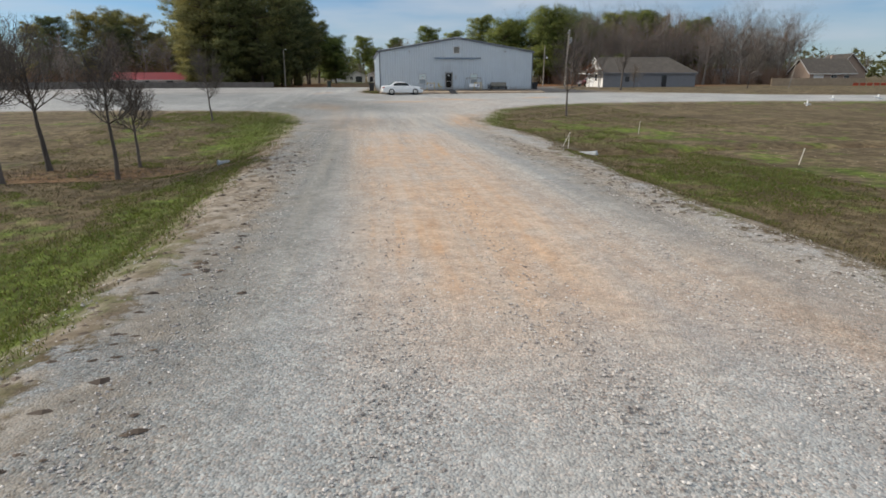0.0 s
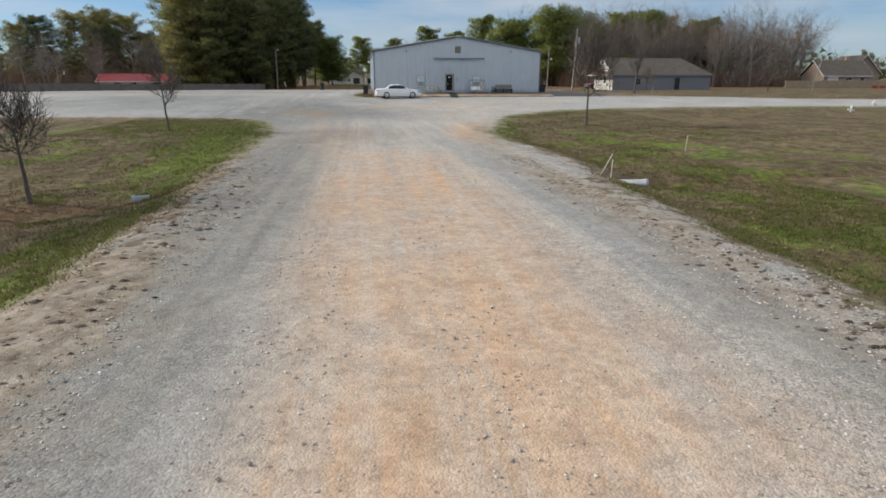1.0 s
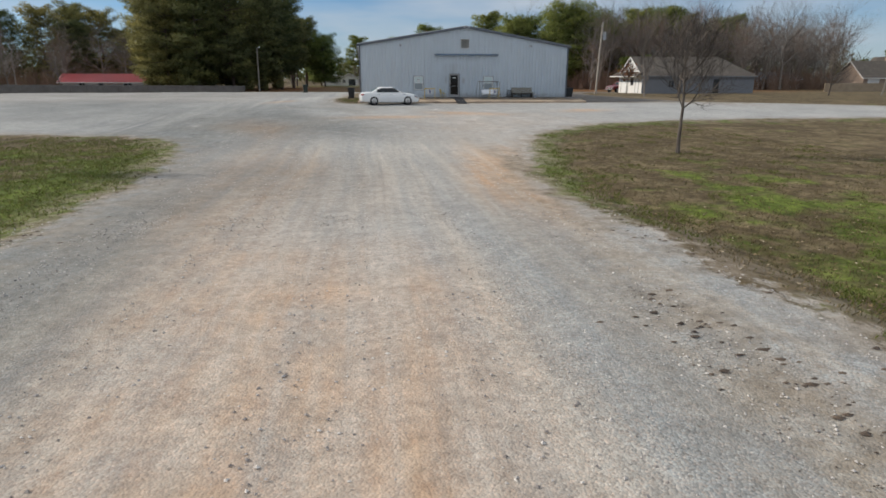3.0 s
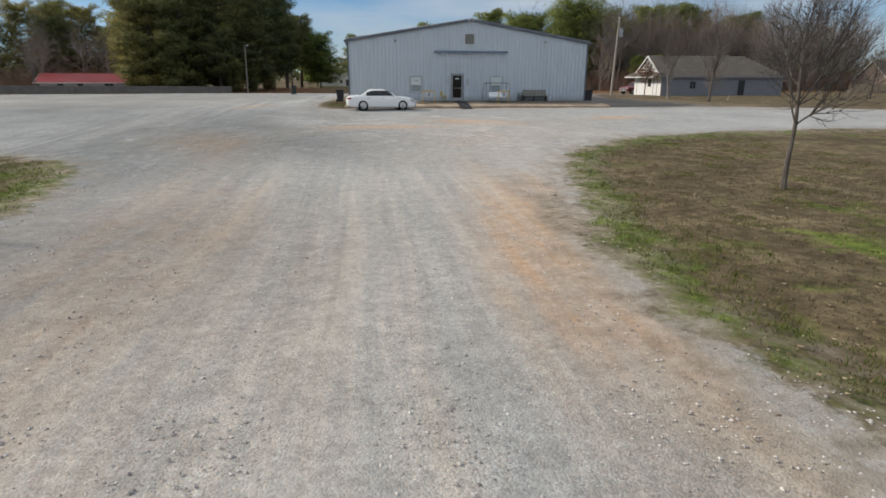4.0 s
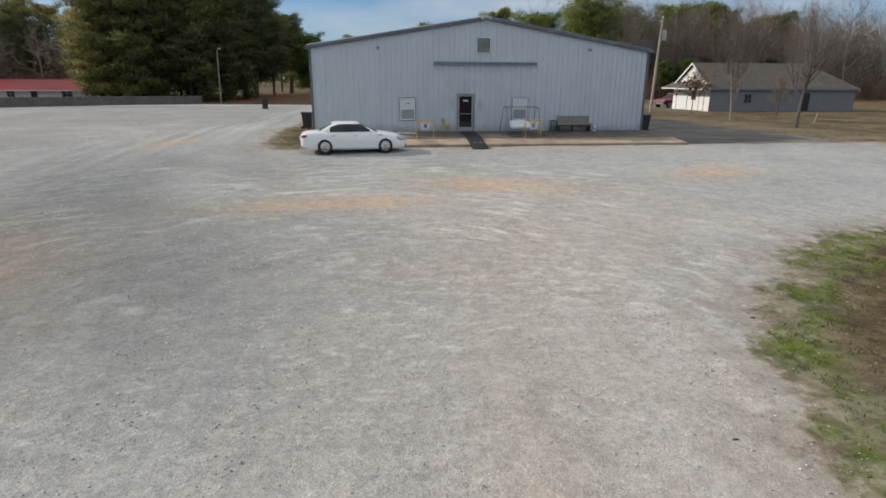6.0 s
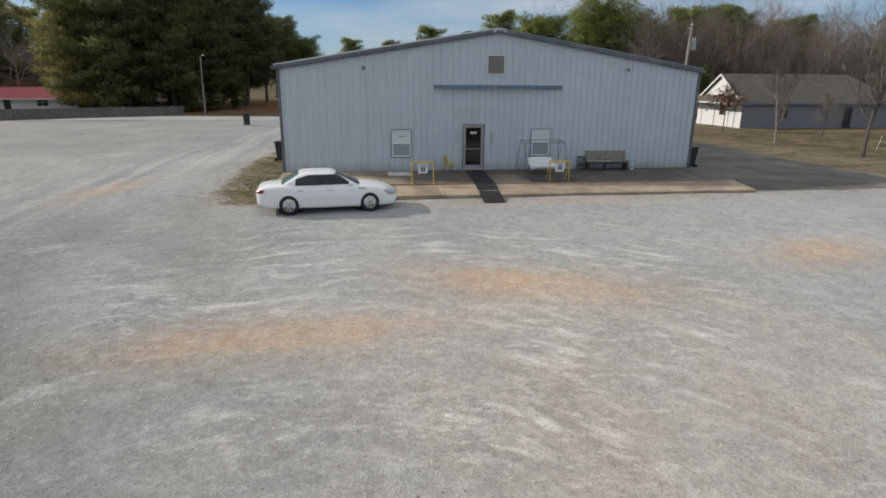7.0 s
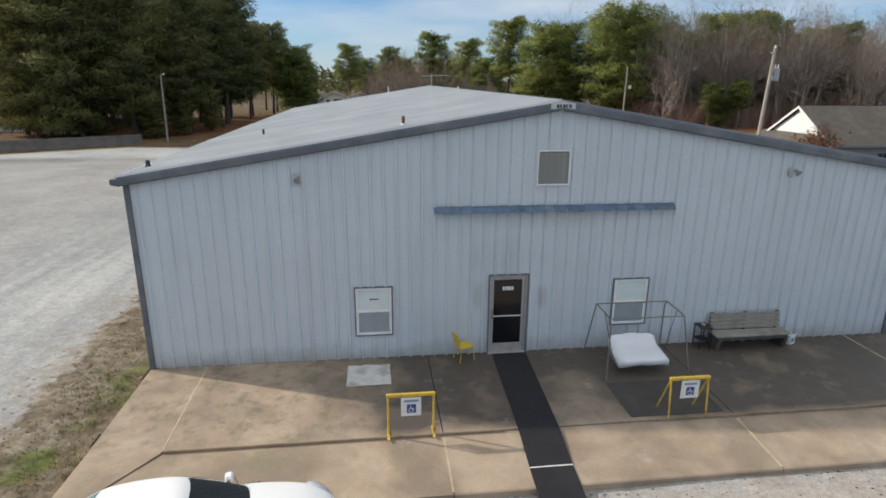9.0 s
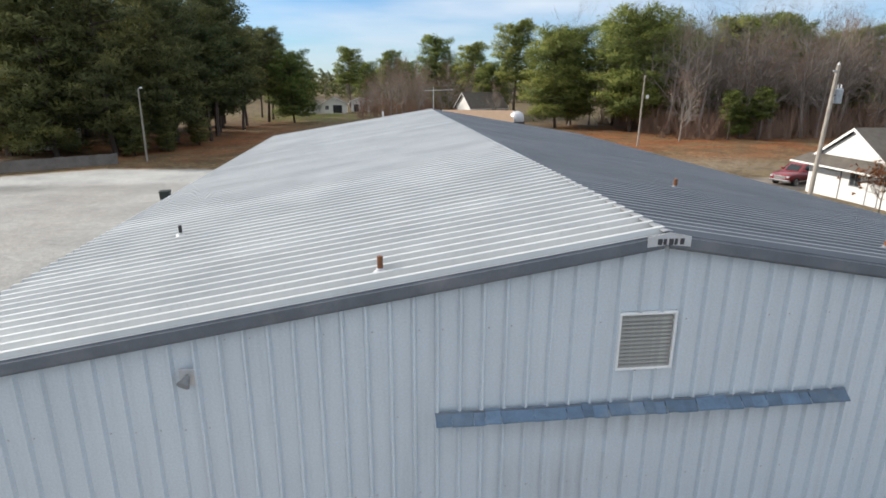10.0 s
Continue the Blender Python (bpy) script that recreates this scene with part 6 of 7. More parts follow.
culvert(-0.95, -52.83, -1.50, -4, 0.165, 1.7, 0.1, "white plastic culvert pipe end beside the drive")
culvert(-16.05, -53.45, gz(-16.05, -53.45) + 0.08, 200, 0.14, 0.35, 0.1, "white culvert pipe end in the ditch")


def pole(at, top, r, label, name="utility_pole"):
    p = thing(name, at, 0, label, "pole")
    d = Vector(top) - Vector(at)
    part("shaft", bar([(0, 0, -0.3), d * 0.5, d], [r, r * 0.85, r * 0.66], 12), POLEWOOD, p)
    return p, d


up, d = pole((25.0, 26.0, gz(25, 26)), (25.25, 25.85, 9.12), 0.15, "leaning weathered wooden utility pole with a transformer")
d = Vector((0.25, -0.15, 9.1 - gz(25, 26)))
part("transformer", lathe(bmesh.new(), [(0.20, -0.42), (0.23, -0.40), (0.23, 0.32), (0.25, 0.34), (0.22, 0.42), (0.08, 0.46)], 20, Matrix.Translation((0.62, -0.1, d.z - 1.75))), plain("grey_transformer", (0.42, 0.44, 0.46), 0.5, 0.3), up)
part("bracket", block((0.1, -0.15, d.z - 1.75), (0.42, -0.08, d.z - 1.65), 0.01), DARKMETAL, up)
for dx in (0.5, 0.72):
    part("insulator", lathe(bmesh.new(), [(0.03, 0), (0.06, 0.05), (0.03, 0.10), (0.05, 0.16), (0.02, 0.24)], 12, Matrix.Translation((dx, -0.1, d.z - 1.3))), SHEET, up)
part("top_insulator", lathe(bmesh.new(), [(0.05, 0), (0.08, 0.07), (0.05, 0.14), (0.03, 0.2)], 12, Matrix.Translation((d.x, d.y, d.z))), SHEET, up)
part("fuse_arm", block((-0.05, -0.2, d.z - 0.35), (0.3, -0.12, d.z - 0.25), 0.01), CAP, up)

lp, d = pole((-27.81, 61.9, gz(-27.8, 61.9)), (-27.6, 61.6, 7.1), 0.12, "slim leaning street light pole", "street_lamp")
d = Vector((0.21, -0.3, 7.1 - gz(-27.8, 61.9)))
part("lamp_arm", bar([d, d + Vector((0.4, -0.4, 0.12))], 0.025, 8), CAP, lp)
part("lamp_head", block((-0.12, -0.12, -0.08), (0.12, 0.12, 0.08), 0.03, Matrix.Translation(d + Vector((0.5, -0.5, 0.1)))), WHITE, lp)

p2, d = pole((35.5, 73.0, gz(35.5, 73)), (35.6, 73.0, 8.9), 0.14, "weathered wooden utility pole by the trees")
part("meter_box", block((0.45, -0.28, 6.6), (0.85, -0.12, 7.1), 0.03), SHEET, p2)
p3, d = pole((58.5, 13.0, gz(58, 13)), (59.4, 13.0, 4.7), 0.08, "thin grey pole standing in the lawn", "lamp_post")
p4, d = pole((-24.5, 150, gz(-24, 150)), (-24.5, 150, 6.2), 0.12, "distant street light pole", "street_lamp")
part("lamp_head", block((-0.1, -0.5, 6.8), (0.2, 0.1, 7.0), 0.04), WHITE, p4)

ant = thing("tv_antenna", (3.6, 50, gz(3.6, 50)), 0, "tall mast with a spiky television antenna", "antenna")
part("mast", bar([(0, 0, 0), (0, 0, 8.15)], 0.035, 8), CAP, ant)
part("boom", bar([(-0.9, 0, 7.85), (1.9, 0, 7.95)], 0.025, 6), CAP, ant)
for k in range(9):
    part("element", bar([(-0.8 + 0.32 * k, -0.7 + 0.04 * k, 7.86 + 0.012 * k), (-0.8 + 0.32 * k, 0.7 - 0.04 * k, 7.86 + 0.012 * k)], 0.012, 5), CAP, ant)

# white odds and ends far out on the lawn
for x, y, w in ((32.0, -24.2, 1.0), (40.0, -18.0, 0.8), (46.2, -17.3, 1.6)):
    z = gz(x, y)
    o = thing("lawn_post", (x, y, z), 20, "white painted low post and rail on the lawn", "post", "white posts on the lawn")
    part("post", block((-0.06, -0.06, -0.05), (0.06, 0.06, 0.55), 0.01), WHITE, o)
    part("rail", block((-w / 2, -0.05, 0.12), (w / 2, 0.05, 0.24), 0.01, pose(0, 0, 0, 0, 8, 0)), WHITE, o)


# ---- houses and fences ----
def house(name, at, turn, long, deep, eave, ridge, wall, roofing, label, openings=(), over=0.45, chimney=False, casing=None, hip=0.0, trim=None):
    """A gabled house: its length along x, its front towards -y. openings: (side, along, sill, width, height, kind)."""
    h = thing(name, at, turn, label, "house")
    a, b = long / 2, deep / 2
    bm = bmesh.new()
    box(bm, (-a, -b, -0.5), (a, b, eave), 0)
    for s in (-1,) if hip else (-1, 1):
        prism(bm, [(s * a, -b, eave), (s * a, b, eave), (s * a, 0, ridge - 0.12)], (-s * 0.12, 0, 0))
    part("wall", bm, wall, h)
    k = (ridge - eave) / b
    bm = bmesh.new()
    for s in (-1, 1):
        e = b + over
        prism(bm, [(-a - over, 0, ridge), (a + over - hip, 0, ridge), (a + over, s * e, ridge - k * e), (-a - over, s * e, ridge - k * e)], (0, 0, 0.10))
    if hip:
        e = b + over
        prism(bm, [(a + over - hip, 0, ridge), (a + over, e, ridge - k * e), (a + over, -e, ridge - k * e)], (0, 0, 0.10))
    rf = part("roof", bm, roofing, h)
    bm, rakes = bmesh.new(), bmesh.new()
    for s in (-1, 1):
        e = b + over
        box(bm, (-a - over, min(s * e, s * (e + 0.03)), ridge - k * e - 0.10), (a + over, max(s * e, s * (e + 0.03)), ridge - k * e + 0.09), 0)
        for g in (-1,) if hip else (-1, 1):
            x = g * (a + over)
            prism(rakes, [(x, 0, ridge - 0.12), (x, 0, ridge + 0.09), (x, s * e, ridge - k * e + 0.09), (x, s * e, ridge - k * e - 0.12)], (g * 0.04, 0, 0))
    part("fascia", bm, trim or WHITEWALL, h)
    part("rake_board", rakes, WHITEWALL, h)
    if chimney:
        part("chimney", block((a * 0.4, 0.3, ridge - 0.6), (a * 0.4 + 0.7, 1.0, ridge + 0.9), 0.03), BRICKTAN, rf)
    for side, along, sill, w, t, kind in openings:
        m = {"s": pose(along, -b, sill), "n": pose(-along, b, sill, 0, 0, 180), "w": pose(-a, -along, sill, 0, 0, -90), "e": pose(a, along, sill, 0, 0, 90)}[side]
        if kind == "window":
            o = part("window", block((-w / 2, -0.02, 0), (w / 2, 0.05, t), 0, m), SHADEGLASS, h)
            bm = bmesh.new()
            for lo, hi in (((-w / 2 - 0.07, -0.05, -0.07), (-w / 2, 0.03, t + 0.07)), ((w / 2, -0.05, -0.07), (w / 2 + 0.07, 0.03, t + 0.07)), ((-w / 2, -0.05, t), (w / 2, 0.03, t + 0.07)), ((-w / 2, -0.05, -0.07), (w / 2, 0.03, 0)), ((-0.02, -0.04, 0), (0.02, -0.022, t)), ((-w / 2, -0.04, t / 2 - 0.02), (w / 2, -0.022, t / 2 + 0.02))):
                box(bm, lo, hi, 0, m)
            part("window_frame", bm, casing or WHITEWALL, o)
        else:
            o = part("door", block((-w / 2, -0.03, 0), (w / 2, 0.05, t), 0.01, m), {"dark": SHADEGLASS, "white": WHITE}[kind], h)
            bm = bmesh.new()
            for lo, hi in (((-w / 2 - 0.08, -0.05, 0), (-w / 2, 0.03, t + 0.08)), ((w / 2, -0.05, 0), (w / 2 + 0.08, 0.03, t + 0.08)), ((-w / 2, -0.05, t), (w / 2, 0.03, t + 0.08))):
                box(bm, lo, hi, 0, m)
            part("door_frame", bm, casing or WHITEWALL, o)
    return h


hz = gz(41, 32)
hs = house("house", (41.9, 32.0, hz), 0, 18.0, 8.0, 2.68, 5.3, GREYWALL, SHINGLE, "low grey ranch house with white gable and brown shingles",
           (("s", -4.4, 1.0, 0.8, 0.9, "window"), ("s", 2.8, 0.1, 0.95, 2.0, "dark"), ("w", 0.7, 1.25, 0.85, 0.95, "window"), ("w", 2.4, 0.05, 0.95, 2.05, "white"), ("w", -1.9, 0.05, 2.4, 2.0, "white")), 0.28, False, GREYWALL, 4.0, GREYWALL)
bm = bmesh.new()
prism(bm, [(-9.015, -4.0, -0.4), (-9.015, 4.0, -0.4), (-9.015, 4.0, 2.6), (-9.015, 0, 5.06), (-9.015, -4.0, 2.6)], (0.010, 0, 0))
part("gable_cladding", bm, WHITEWALL, hs, "white painted gable end")
bm = bmesh.new()
prism(bm, [(-9.07, -4.1, 3.10), (-9.07, 4.1, 3.10), (-10.35, 4.6, 2.45), (-10.35, -4.6, 2.45)], (0, 0, 0.09))
part("pent_roof", bm, SHINGLE, hs)
part("pent_fascia", block((-10.39, -4.6, 2.40), (-10.35, 4.6, 2.53), 0), WHITEWALL, hs)

house("house", (-12.8, 160.0, gz(0, 160)), 90, 7, 6.6, 2.6, 4.2, WHITEWALL, SHINGLE, "distant small white house with a dark garage door", (("w", 0.9, 0.1, 2.4, 2.1, "dark"), ("w", -1.9, 1.0, 0.9, 1.0, "window")))
house("house", (-19.0, 161.0, gz(0, 160)), 0, 6.2, 6.0, 2.4, 3.4, WHITEWALL, SHINGLE, "low white wing of a distant house", (("s", 0.5, 1.0, 0.8, 1.0, "window"),))
house("house", (-5.8, 166.0, gz(0, 160)), 90, 6, 5.4, 3.0, 3.9, WHITEWALL, SHINGLE, "distant pale outbuilding with an open bay", (("w", -1.2, 0.1, 1.4, 2.0, "dark"),))
house("house", (-61, 80, -1.3), 8, 17, 7, 2.3, 3.7, WHITEWALL, REDROOF, "white house with a low red metal roof behind the fence", (("s", -5, 0.9, 1.1, 1.1, "window"), ("s", -1.5, 0.05, 1.0, 2.0, "dark"), ("s", 3.5, 0.9, 1.6, 1.1, "window")), 0.8)
house("house", (-52.5, 88, -1.2), 75, 9, 6.5, 2.6, 4.4, WHITEWALL, SHINGLE, "white gabled house behind the fence", (("w", 0.5, 1.0, 0.9, 1.0, "window"),))
house("garden_shed", (-45.3, 75.1, -1.1), 10, 3.0, 2.4, 1.5, 2.1, WHITEWALL, SHINGLE, "small white garden shed behind the fence", (), 0.15)
house("house", (12.2, 74.0, gz(13, 74)), -12, 9, 9, 2.7, 4.9, BRICKTAN, plain("tan_roof", (0.36, 0.245, 0.16), 0.9, 0.0, 0.2, 2.0), "tan house with a sunlit brown roof behind the metal building", (("s", 1, 1.0, 1.2, 1.0, "window"),))
house("house", (22.0, 125.0, gz(22, 125)), 20, 9, 7, 3.2, 6.2, WHITEWALL, SHINGLE, "distant grey-roofed house among trees", (("s", 0, 1.0, 1.2, 1.0, "window"),))
well = thing("well_shed", (17.3, 72.0, gz(17, 72)), 0, "small dark shed with a pale rounded top", "shed")
part("box", block((-0.9, -0.9, 0), (0.9, 0.9, 3.6), 0.05), plain("dark_brown_boards", (0.07, 0.05, 0.04)), well)
part("top", lathe(bmesh.new(), [(0.98, 3.6), (1.02, 3.9), (0.98, 4.3), (0.82, 4.65), (0.5, 4.9), (0.1, 4.98)], 16), CAP, well)
house("house", (116.5, 76.0, -0.6), -8, 12, 10, 3.0, 6.6, BRICKTAN, SHINGLE, "brick house with a tall brown shingle roof", (("s", -3.6, 0.2, 2.6, 2.2, "white"), ("s", 0.6, 0.9, 1.5, 1.3, "window"), ("s", 4, 0.9, 1.2, 1.3, "window")), 0.6, True)
house("house", (137.0, 94.0, -0.6), 75, 14, 9, 3.6, 8.4, BRICKTAN, SHINGLE, "brown-roofed house behind its neighbour", (("w", 0, 4.2, 1.0, 1.0, "window"),), 0.5)
house("house", (104.0, 97.0, -0.7), 5, 14, 7, 2.6, 4.2, WHITEWALL, plain("blue_grey_roof", (0.24, 0.27, 0.31), 0.7), "low white outbuilding with a grey roof", (("s", 0, 0.1, 2.5, 2.1, "dark"),))


def fence(points, tall, mat, label, section=2.4):
    f = thing("board_fence", (0, 0, 0), 0, label, "fence")
    rng = random.Random(7)
    for (ax, ay), (bx, by) in zip(points, points[1:]):
        n = max(1, round(math.hypot(bx - ax, by - ay) / section))
        way = math.degrees(math.atan2(by - ay, bx - ax))
        w = math.hypot(bx - ax, by - ay) / n
        for k in range(n):
            x, y = ax + (bx - ax) * k / n, ay + (by - ay) * k / n
            bm = bmesh.new()
            boards = int(w / 0.155)
            for j in range(boards):
                t = tall + rng.uniform(-0.03, 0.03)
                box(bm, (j * w / boards + 0.004, -0.012, 0.03), ((j + 1) * w / boards - 0.006, 0.012 + rng.uniform(0, 0.006), t), 0)
            for z in (0.35, tall - 0.3):
                box(bm, (0, 0.02, z), (w, 0.06, z + 0.09), 0)
            p = tagged(part("fence_panel", bm, mat, f), kind="stuff")
            p.matrix_basis = pose(x, y, gz(x, y) - 0.03 - 0.35 * (x < -20), 0, 0, way + rng.uniform(-0.4, 0.4))
            q = part("post", block((-0.05, 0.02, -0.3), (0.05, 0.12, tall + 0.04), 0), mat, f)
            q.matrix_basis = p.matrix_basis.copy()
    return f


fence([(-30.2, 60.0), (-42, 50.5), (-61, 29), (-79, 4)], 1.55, FENCEWOOD, "long weathered grey board fence along the lot")
fence([(90, 60), (106, 59), (118, 62)], 1.8, TANFENCE, "tan board fence beside far houses")
net = thing("safety_net", (0, 0, 0), 0, "low orange-red safety netting on the lawn", "netting")
bm = bmesh.new()
for k in range(14):
    box(bm, (100 + 1.5 * k, 46 - 0.3 * k, -0.75), (101.4 + 1.5 * k, 46.03 - 0.3 * k, 0.0), 0)
part("net", bm, plain("orange_net", (0.45, 0.07, 0.03)), net)


# ---- trees ----
def frusta(segs, sides):
    """Open tapered tubes for rows of start, end, start radius, end radius."""
    s = np.array(segs, float)
    p, q, r0, r1 = s[:, 0:3], s[:, 3:6], s[:, 6], s[:, 7]
    d = q - p
    d /= np.linalg.norm(d, axis=1)[:, None] + 1e-9
    ref = np.where(np.abs(d[:, 2:3]) > 0.9, np.array([[1.0, 0, 0]]), np.array([[0, 0, 1.0]]))
    u = np.cross(d, ref)
    u /= np.linalg.norm(u, axis=1)[:, None]
    v = np.cross(d, u)
    a = 2 * np.pi * np.arange(sides) / sides
    ring = u[:, None] * np.cos(a)[None, :, None] + v[:, None] * np.sin(a)[None, :, None]
    V = np.concatenate([p[:, None] + ring * r0[:, None, None], q[:, None] + ring * r1[:, None, None]], 1).reshape(-1, 3)
    k = np.arange(sides)
    f = np.stack([k, (k + 1) % sides, sides + (k + 1) % sides, sides + k], -1)
    F = (f[None] + (np.arange(len(s)) * 2 * sides)[:, None, None]).reshape(-1, 4)
    return V, F


def unit(rng):
    while True:
        v = Vector((rng.uniform(-1, 1), rng.uniform(-1, 1), rng.uniform(-1, 1)))
        if 0.05 < v.length < 1:
            return v.normalized()


def grow(rng, segs, p, way, length, r, depth, up, split, kink):
    """One limb in three or more bends, with side limbs."""
    n = 4 if depth else 3
    for k in range(n):
        w = (way + unit(rng) * kink + Vector((0, 0, up))).normalized()
        q = p + w * length / n
        r1 = r * (1 - 0.75 * (k + 1) / n) if depth == 0 else r * (1 - 0.5 * (k + 1) / n)
        segs.append((*p, *q, r * (1 - 0.5 * k / n) if depth else r * (1 - 0.75 * k / n), r1))
        p, way = q, w
        if depth and k >= (0 if depth < 3 else 1):
            for _ in range(split):
                side = (way + unit(rng) * 0.95).normalized()
                grow(rng, segs, p, side, length * rng.uniform(0.42, 0.68), r1 * 0.62, depth - 1, up, split, kink)


def bare_tree_meshes(seed, h, clear, limbs, spread, depth=2, split=2, r=None, up=0.12):
    rng = random.Random(seed)
    thick, segs = [], []
    r = r or h * 0.014
    p, way = Vector((0, 0, -0.2)), Vector((0, 0, 1))
    n = 9
    for k in range(n):
        w = (way + unit(rng) * 0.10).normalized()
        q = p + w * (h * 0.8 / n)
        thick.append((*p, *q, r * (1 - 0.85 * k / n) * (1.35 if k == 0 else 1), r * (1 - 0.85 * (k + 1) / n)))
        p, way = q, Vector((w.x * 0.5, w.y * 0.5, 1)).normalized()
        t = (k + 1) / n
        if t > clear:
            for _ in range(limbs):
                a = rng.uniform(0, 2 * math.pi)
                out = Vector((math.cos(a) * spread, math.sin(a) * spread, rng.uniform(0.35, 0.9))).normalized()
                grow(rng, segs, p, out, h * rng.uniform(0.26, 0.42) * (1.15 - 0.62 * t), r * (1 - 0.8 * t) * 0.55, depth, up, split, 0.32)
    return thick, segs


def mesh_of(name, V, F, mat):
    me = bpy.data.meshes.new(name)
    me.from_pydata(np.asarray(V).tolist(), [], np.asarray(F).tolist())
    me.materials.append(mat)
    me.update()
    return me


def bare_tree(name, at, seed, h, clear, limbs, spread, depth, split, label, r=None, twig=TWIG, up=0.12, group="", kind="", bark=None):
    bark = bark or BARK
    t = thing(name, at, 0, label, "tree", group, kind)
    thick, segs = bare_tree_meshes(seed, h, clear, limbs, spread, depth, split, r, up)
    share("trunk", mesh_of("trunk", *frusta(thick, 7), bark), t)
    big = [s for s in segs if s[6] > 0.012]
    thin = [s for s in segs if s[6] <= 0.012]
    thin = [(*s[:6], max(s[6], 0.006), max(s[7], 0.004)) for s in thin]
    if big:
        share("branchwork", mesh_of("branchwork", *frusta(big, 3), bark), t)
    if thin:
        share("crown", mesh_of("crown", *frusta(thin, 3), twig), t)
    return t


def pine_meshes(seed, h, R, base, limbs):
    """A trunk with limbs that carry flattened sprays of needles: centre, size, tone, way out."""
    rng = random.Random(seed)
    segs, sprays = [], []
    p = Vector((0, 0, -0.2))
    n = 10
    axis_pts = [p.copy()]
    for k in range(n):
        q = p + Vector((rng.uniform(-0.18, 0.18), rng.uniform(-0.18, 0.18), h * 0.94 / n))
        segs.append((*p, *q, 0.017 * h * (1 - 0.88 * k / n), 0.017 * h * (1 - 0.88 * (k + 1) / n)))
        p = q
        axis_pts.append(p.copy())

    def spray(c, s, tone):
        out = Vector((c.x / R, c.y / R, 0.9 * (c.z / h - 0.5 * (base + 1))))
        sprays.append((*c, s, tone, *out))

    for k in range(limbs):
        t = base + (1 - base) * (k + rng.random()) / limbs
        i = min(int(t * n), n - 1)
        c = axis_pts[i].lerp(axis_pts[i + 1], min(1.0, t * n - i))
        u = (t - base) / (1 - base)
        L = R * math.sqrt(max(0.10, 1 - abs((u - 0.48) / 0.59) ** 3.6)) * rng.choice((0.55, 0.8, 0.92, 0.97, 1.04)) * rng.uniform(0.85, 1.03)
        a = k * 2.399 + rng.uniform(-0.5, 0.5)
        out = Vector((math.cos(a), math.sin(a), -0.12 + 0.55 * u * u)).normalized()
        cross = Vector((-out.y, out.x, 0)).normalized()
        m = c + out * L * 0.55
        e = m + Vector((out.x, out.y, out.z + 0.22)).normalized() * L * 0.42
        segs.append((*c, *m, 0.05 + 0.018 * L, 0.045))
        segs.append((*m, *e, 0.045, 0.015))
        size = (0.17 * R + 0.38) * (1.0 - 0.1 * u)
        limb_tone = rng.uniform(0.2, 0.8)
        for f, wide in ((0.30, 0.10), (0.52, 0.22), (0.70, 0.30), (0.86, 0.26), (1.0, 0.0)):
            at = c.lerp(m, f / 0.57) if f < 0.57 else m.lerp(e, (f - 0.57) / 0.43)
            for s_ in ((-1, 1) if wide > 0.2 and rng.random() < 0.75 else (0,)):
                pos = at + cross * s_ * wide * L * rng.uniform(0.5, 1.1) + Vector((0, 0, rng.uniform(-0.15, 0.3)))
                spray(pos, size * rng.uniform(0.7, 1.15), min(1.0, max(0.0, limb_tone + rng.uniform(-0.2, 0.2))))
    for k in range(5):
        spray(axis_pts[-1] + Vector((rng.uniform(-0.16, 0.16) * R, rng.uniform(-0.16, 0.16) * R, rng.uniform(-0.8, 0.0))), 0.17 * R + 0.35, rng.uniform(0.4, 0.8))
    return segs, sprays


def needle_mesh(name, sprays, mat, seed, per):
    """Sprays of needle blades that shade as soft rounded cushions."""
    r = np.random.RandomState(seed)
    S = np.array(sprays, float)
    N = len(S)
    c, size, tone, crown_out = S[:, None, 0:3], S[:, 3][:, None, None], S[:, 4], S[:, None, 5:8]
    d = r.normal(0, 1, (N, per, 3))
    d /= np.linalg.norm(d, axis=-1, keepdims=True)
    start = c + d * size * (r.rand(N, per, 1) ** 0.5) * np.array([0.88, 0.88, 0.55])
    way = d * np.array([0.8, 0.8, 0.4]) + r.normal(0, 0.35, (N, per, 3)) + np.array([0, 0, 0.12])
    way /= np.linalg.norm(way, axis=-1, keepdims=True)
    side = np.cross(way, r.normal(0, 1, (N, per, 3)))
    side /= np.linalg.norm(side, axis=-1, keepdims=True) + 1e-9
    ln = (0.30 + 0.20 * size) * r.uniform(0.6, 1.3, (N, per, 1))
    v0, v1, v2 = start - side * ln * 0.13, start + side * ln * 0.13, start + way * ln
    out = 0.6 * d + 0.9 * crown_out + np.array([0, 0, 0.25])
    out /= np.linalg.norm(out, axis=-1, keepdims=True) + 1e-9
    turn = (np.cross(v1 - v0, v2 - v0) * out).sum(-1, keepdims=True) < 0
    v0, v1 = np.where(turn, v1, v0), np.where(turn, v0, v1)
    V = np.stack([v0, v1, v2], 2).reshape(-1, 3)
    me = mesh_of(name, V, np.arange(N * per * 3).reshape(-1, 3), mat)
    me.normals_split_custom_set_from_vertices(np.repeat(out.reshape(-1, 3), 3, 0).tolist())
    # random spray tone, plus painted light: upper blades paler, lower ones darker
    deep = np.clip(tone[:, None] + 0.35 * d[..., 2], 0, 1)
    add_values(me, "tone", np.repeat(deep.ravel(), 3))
    return me


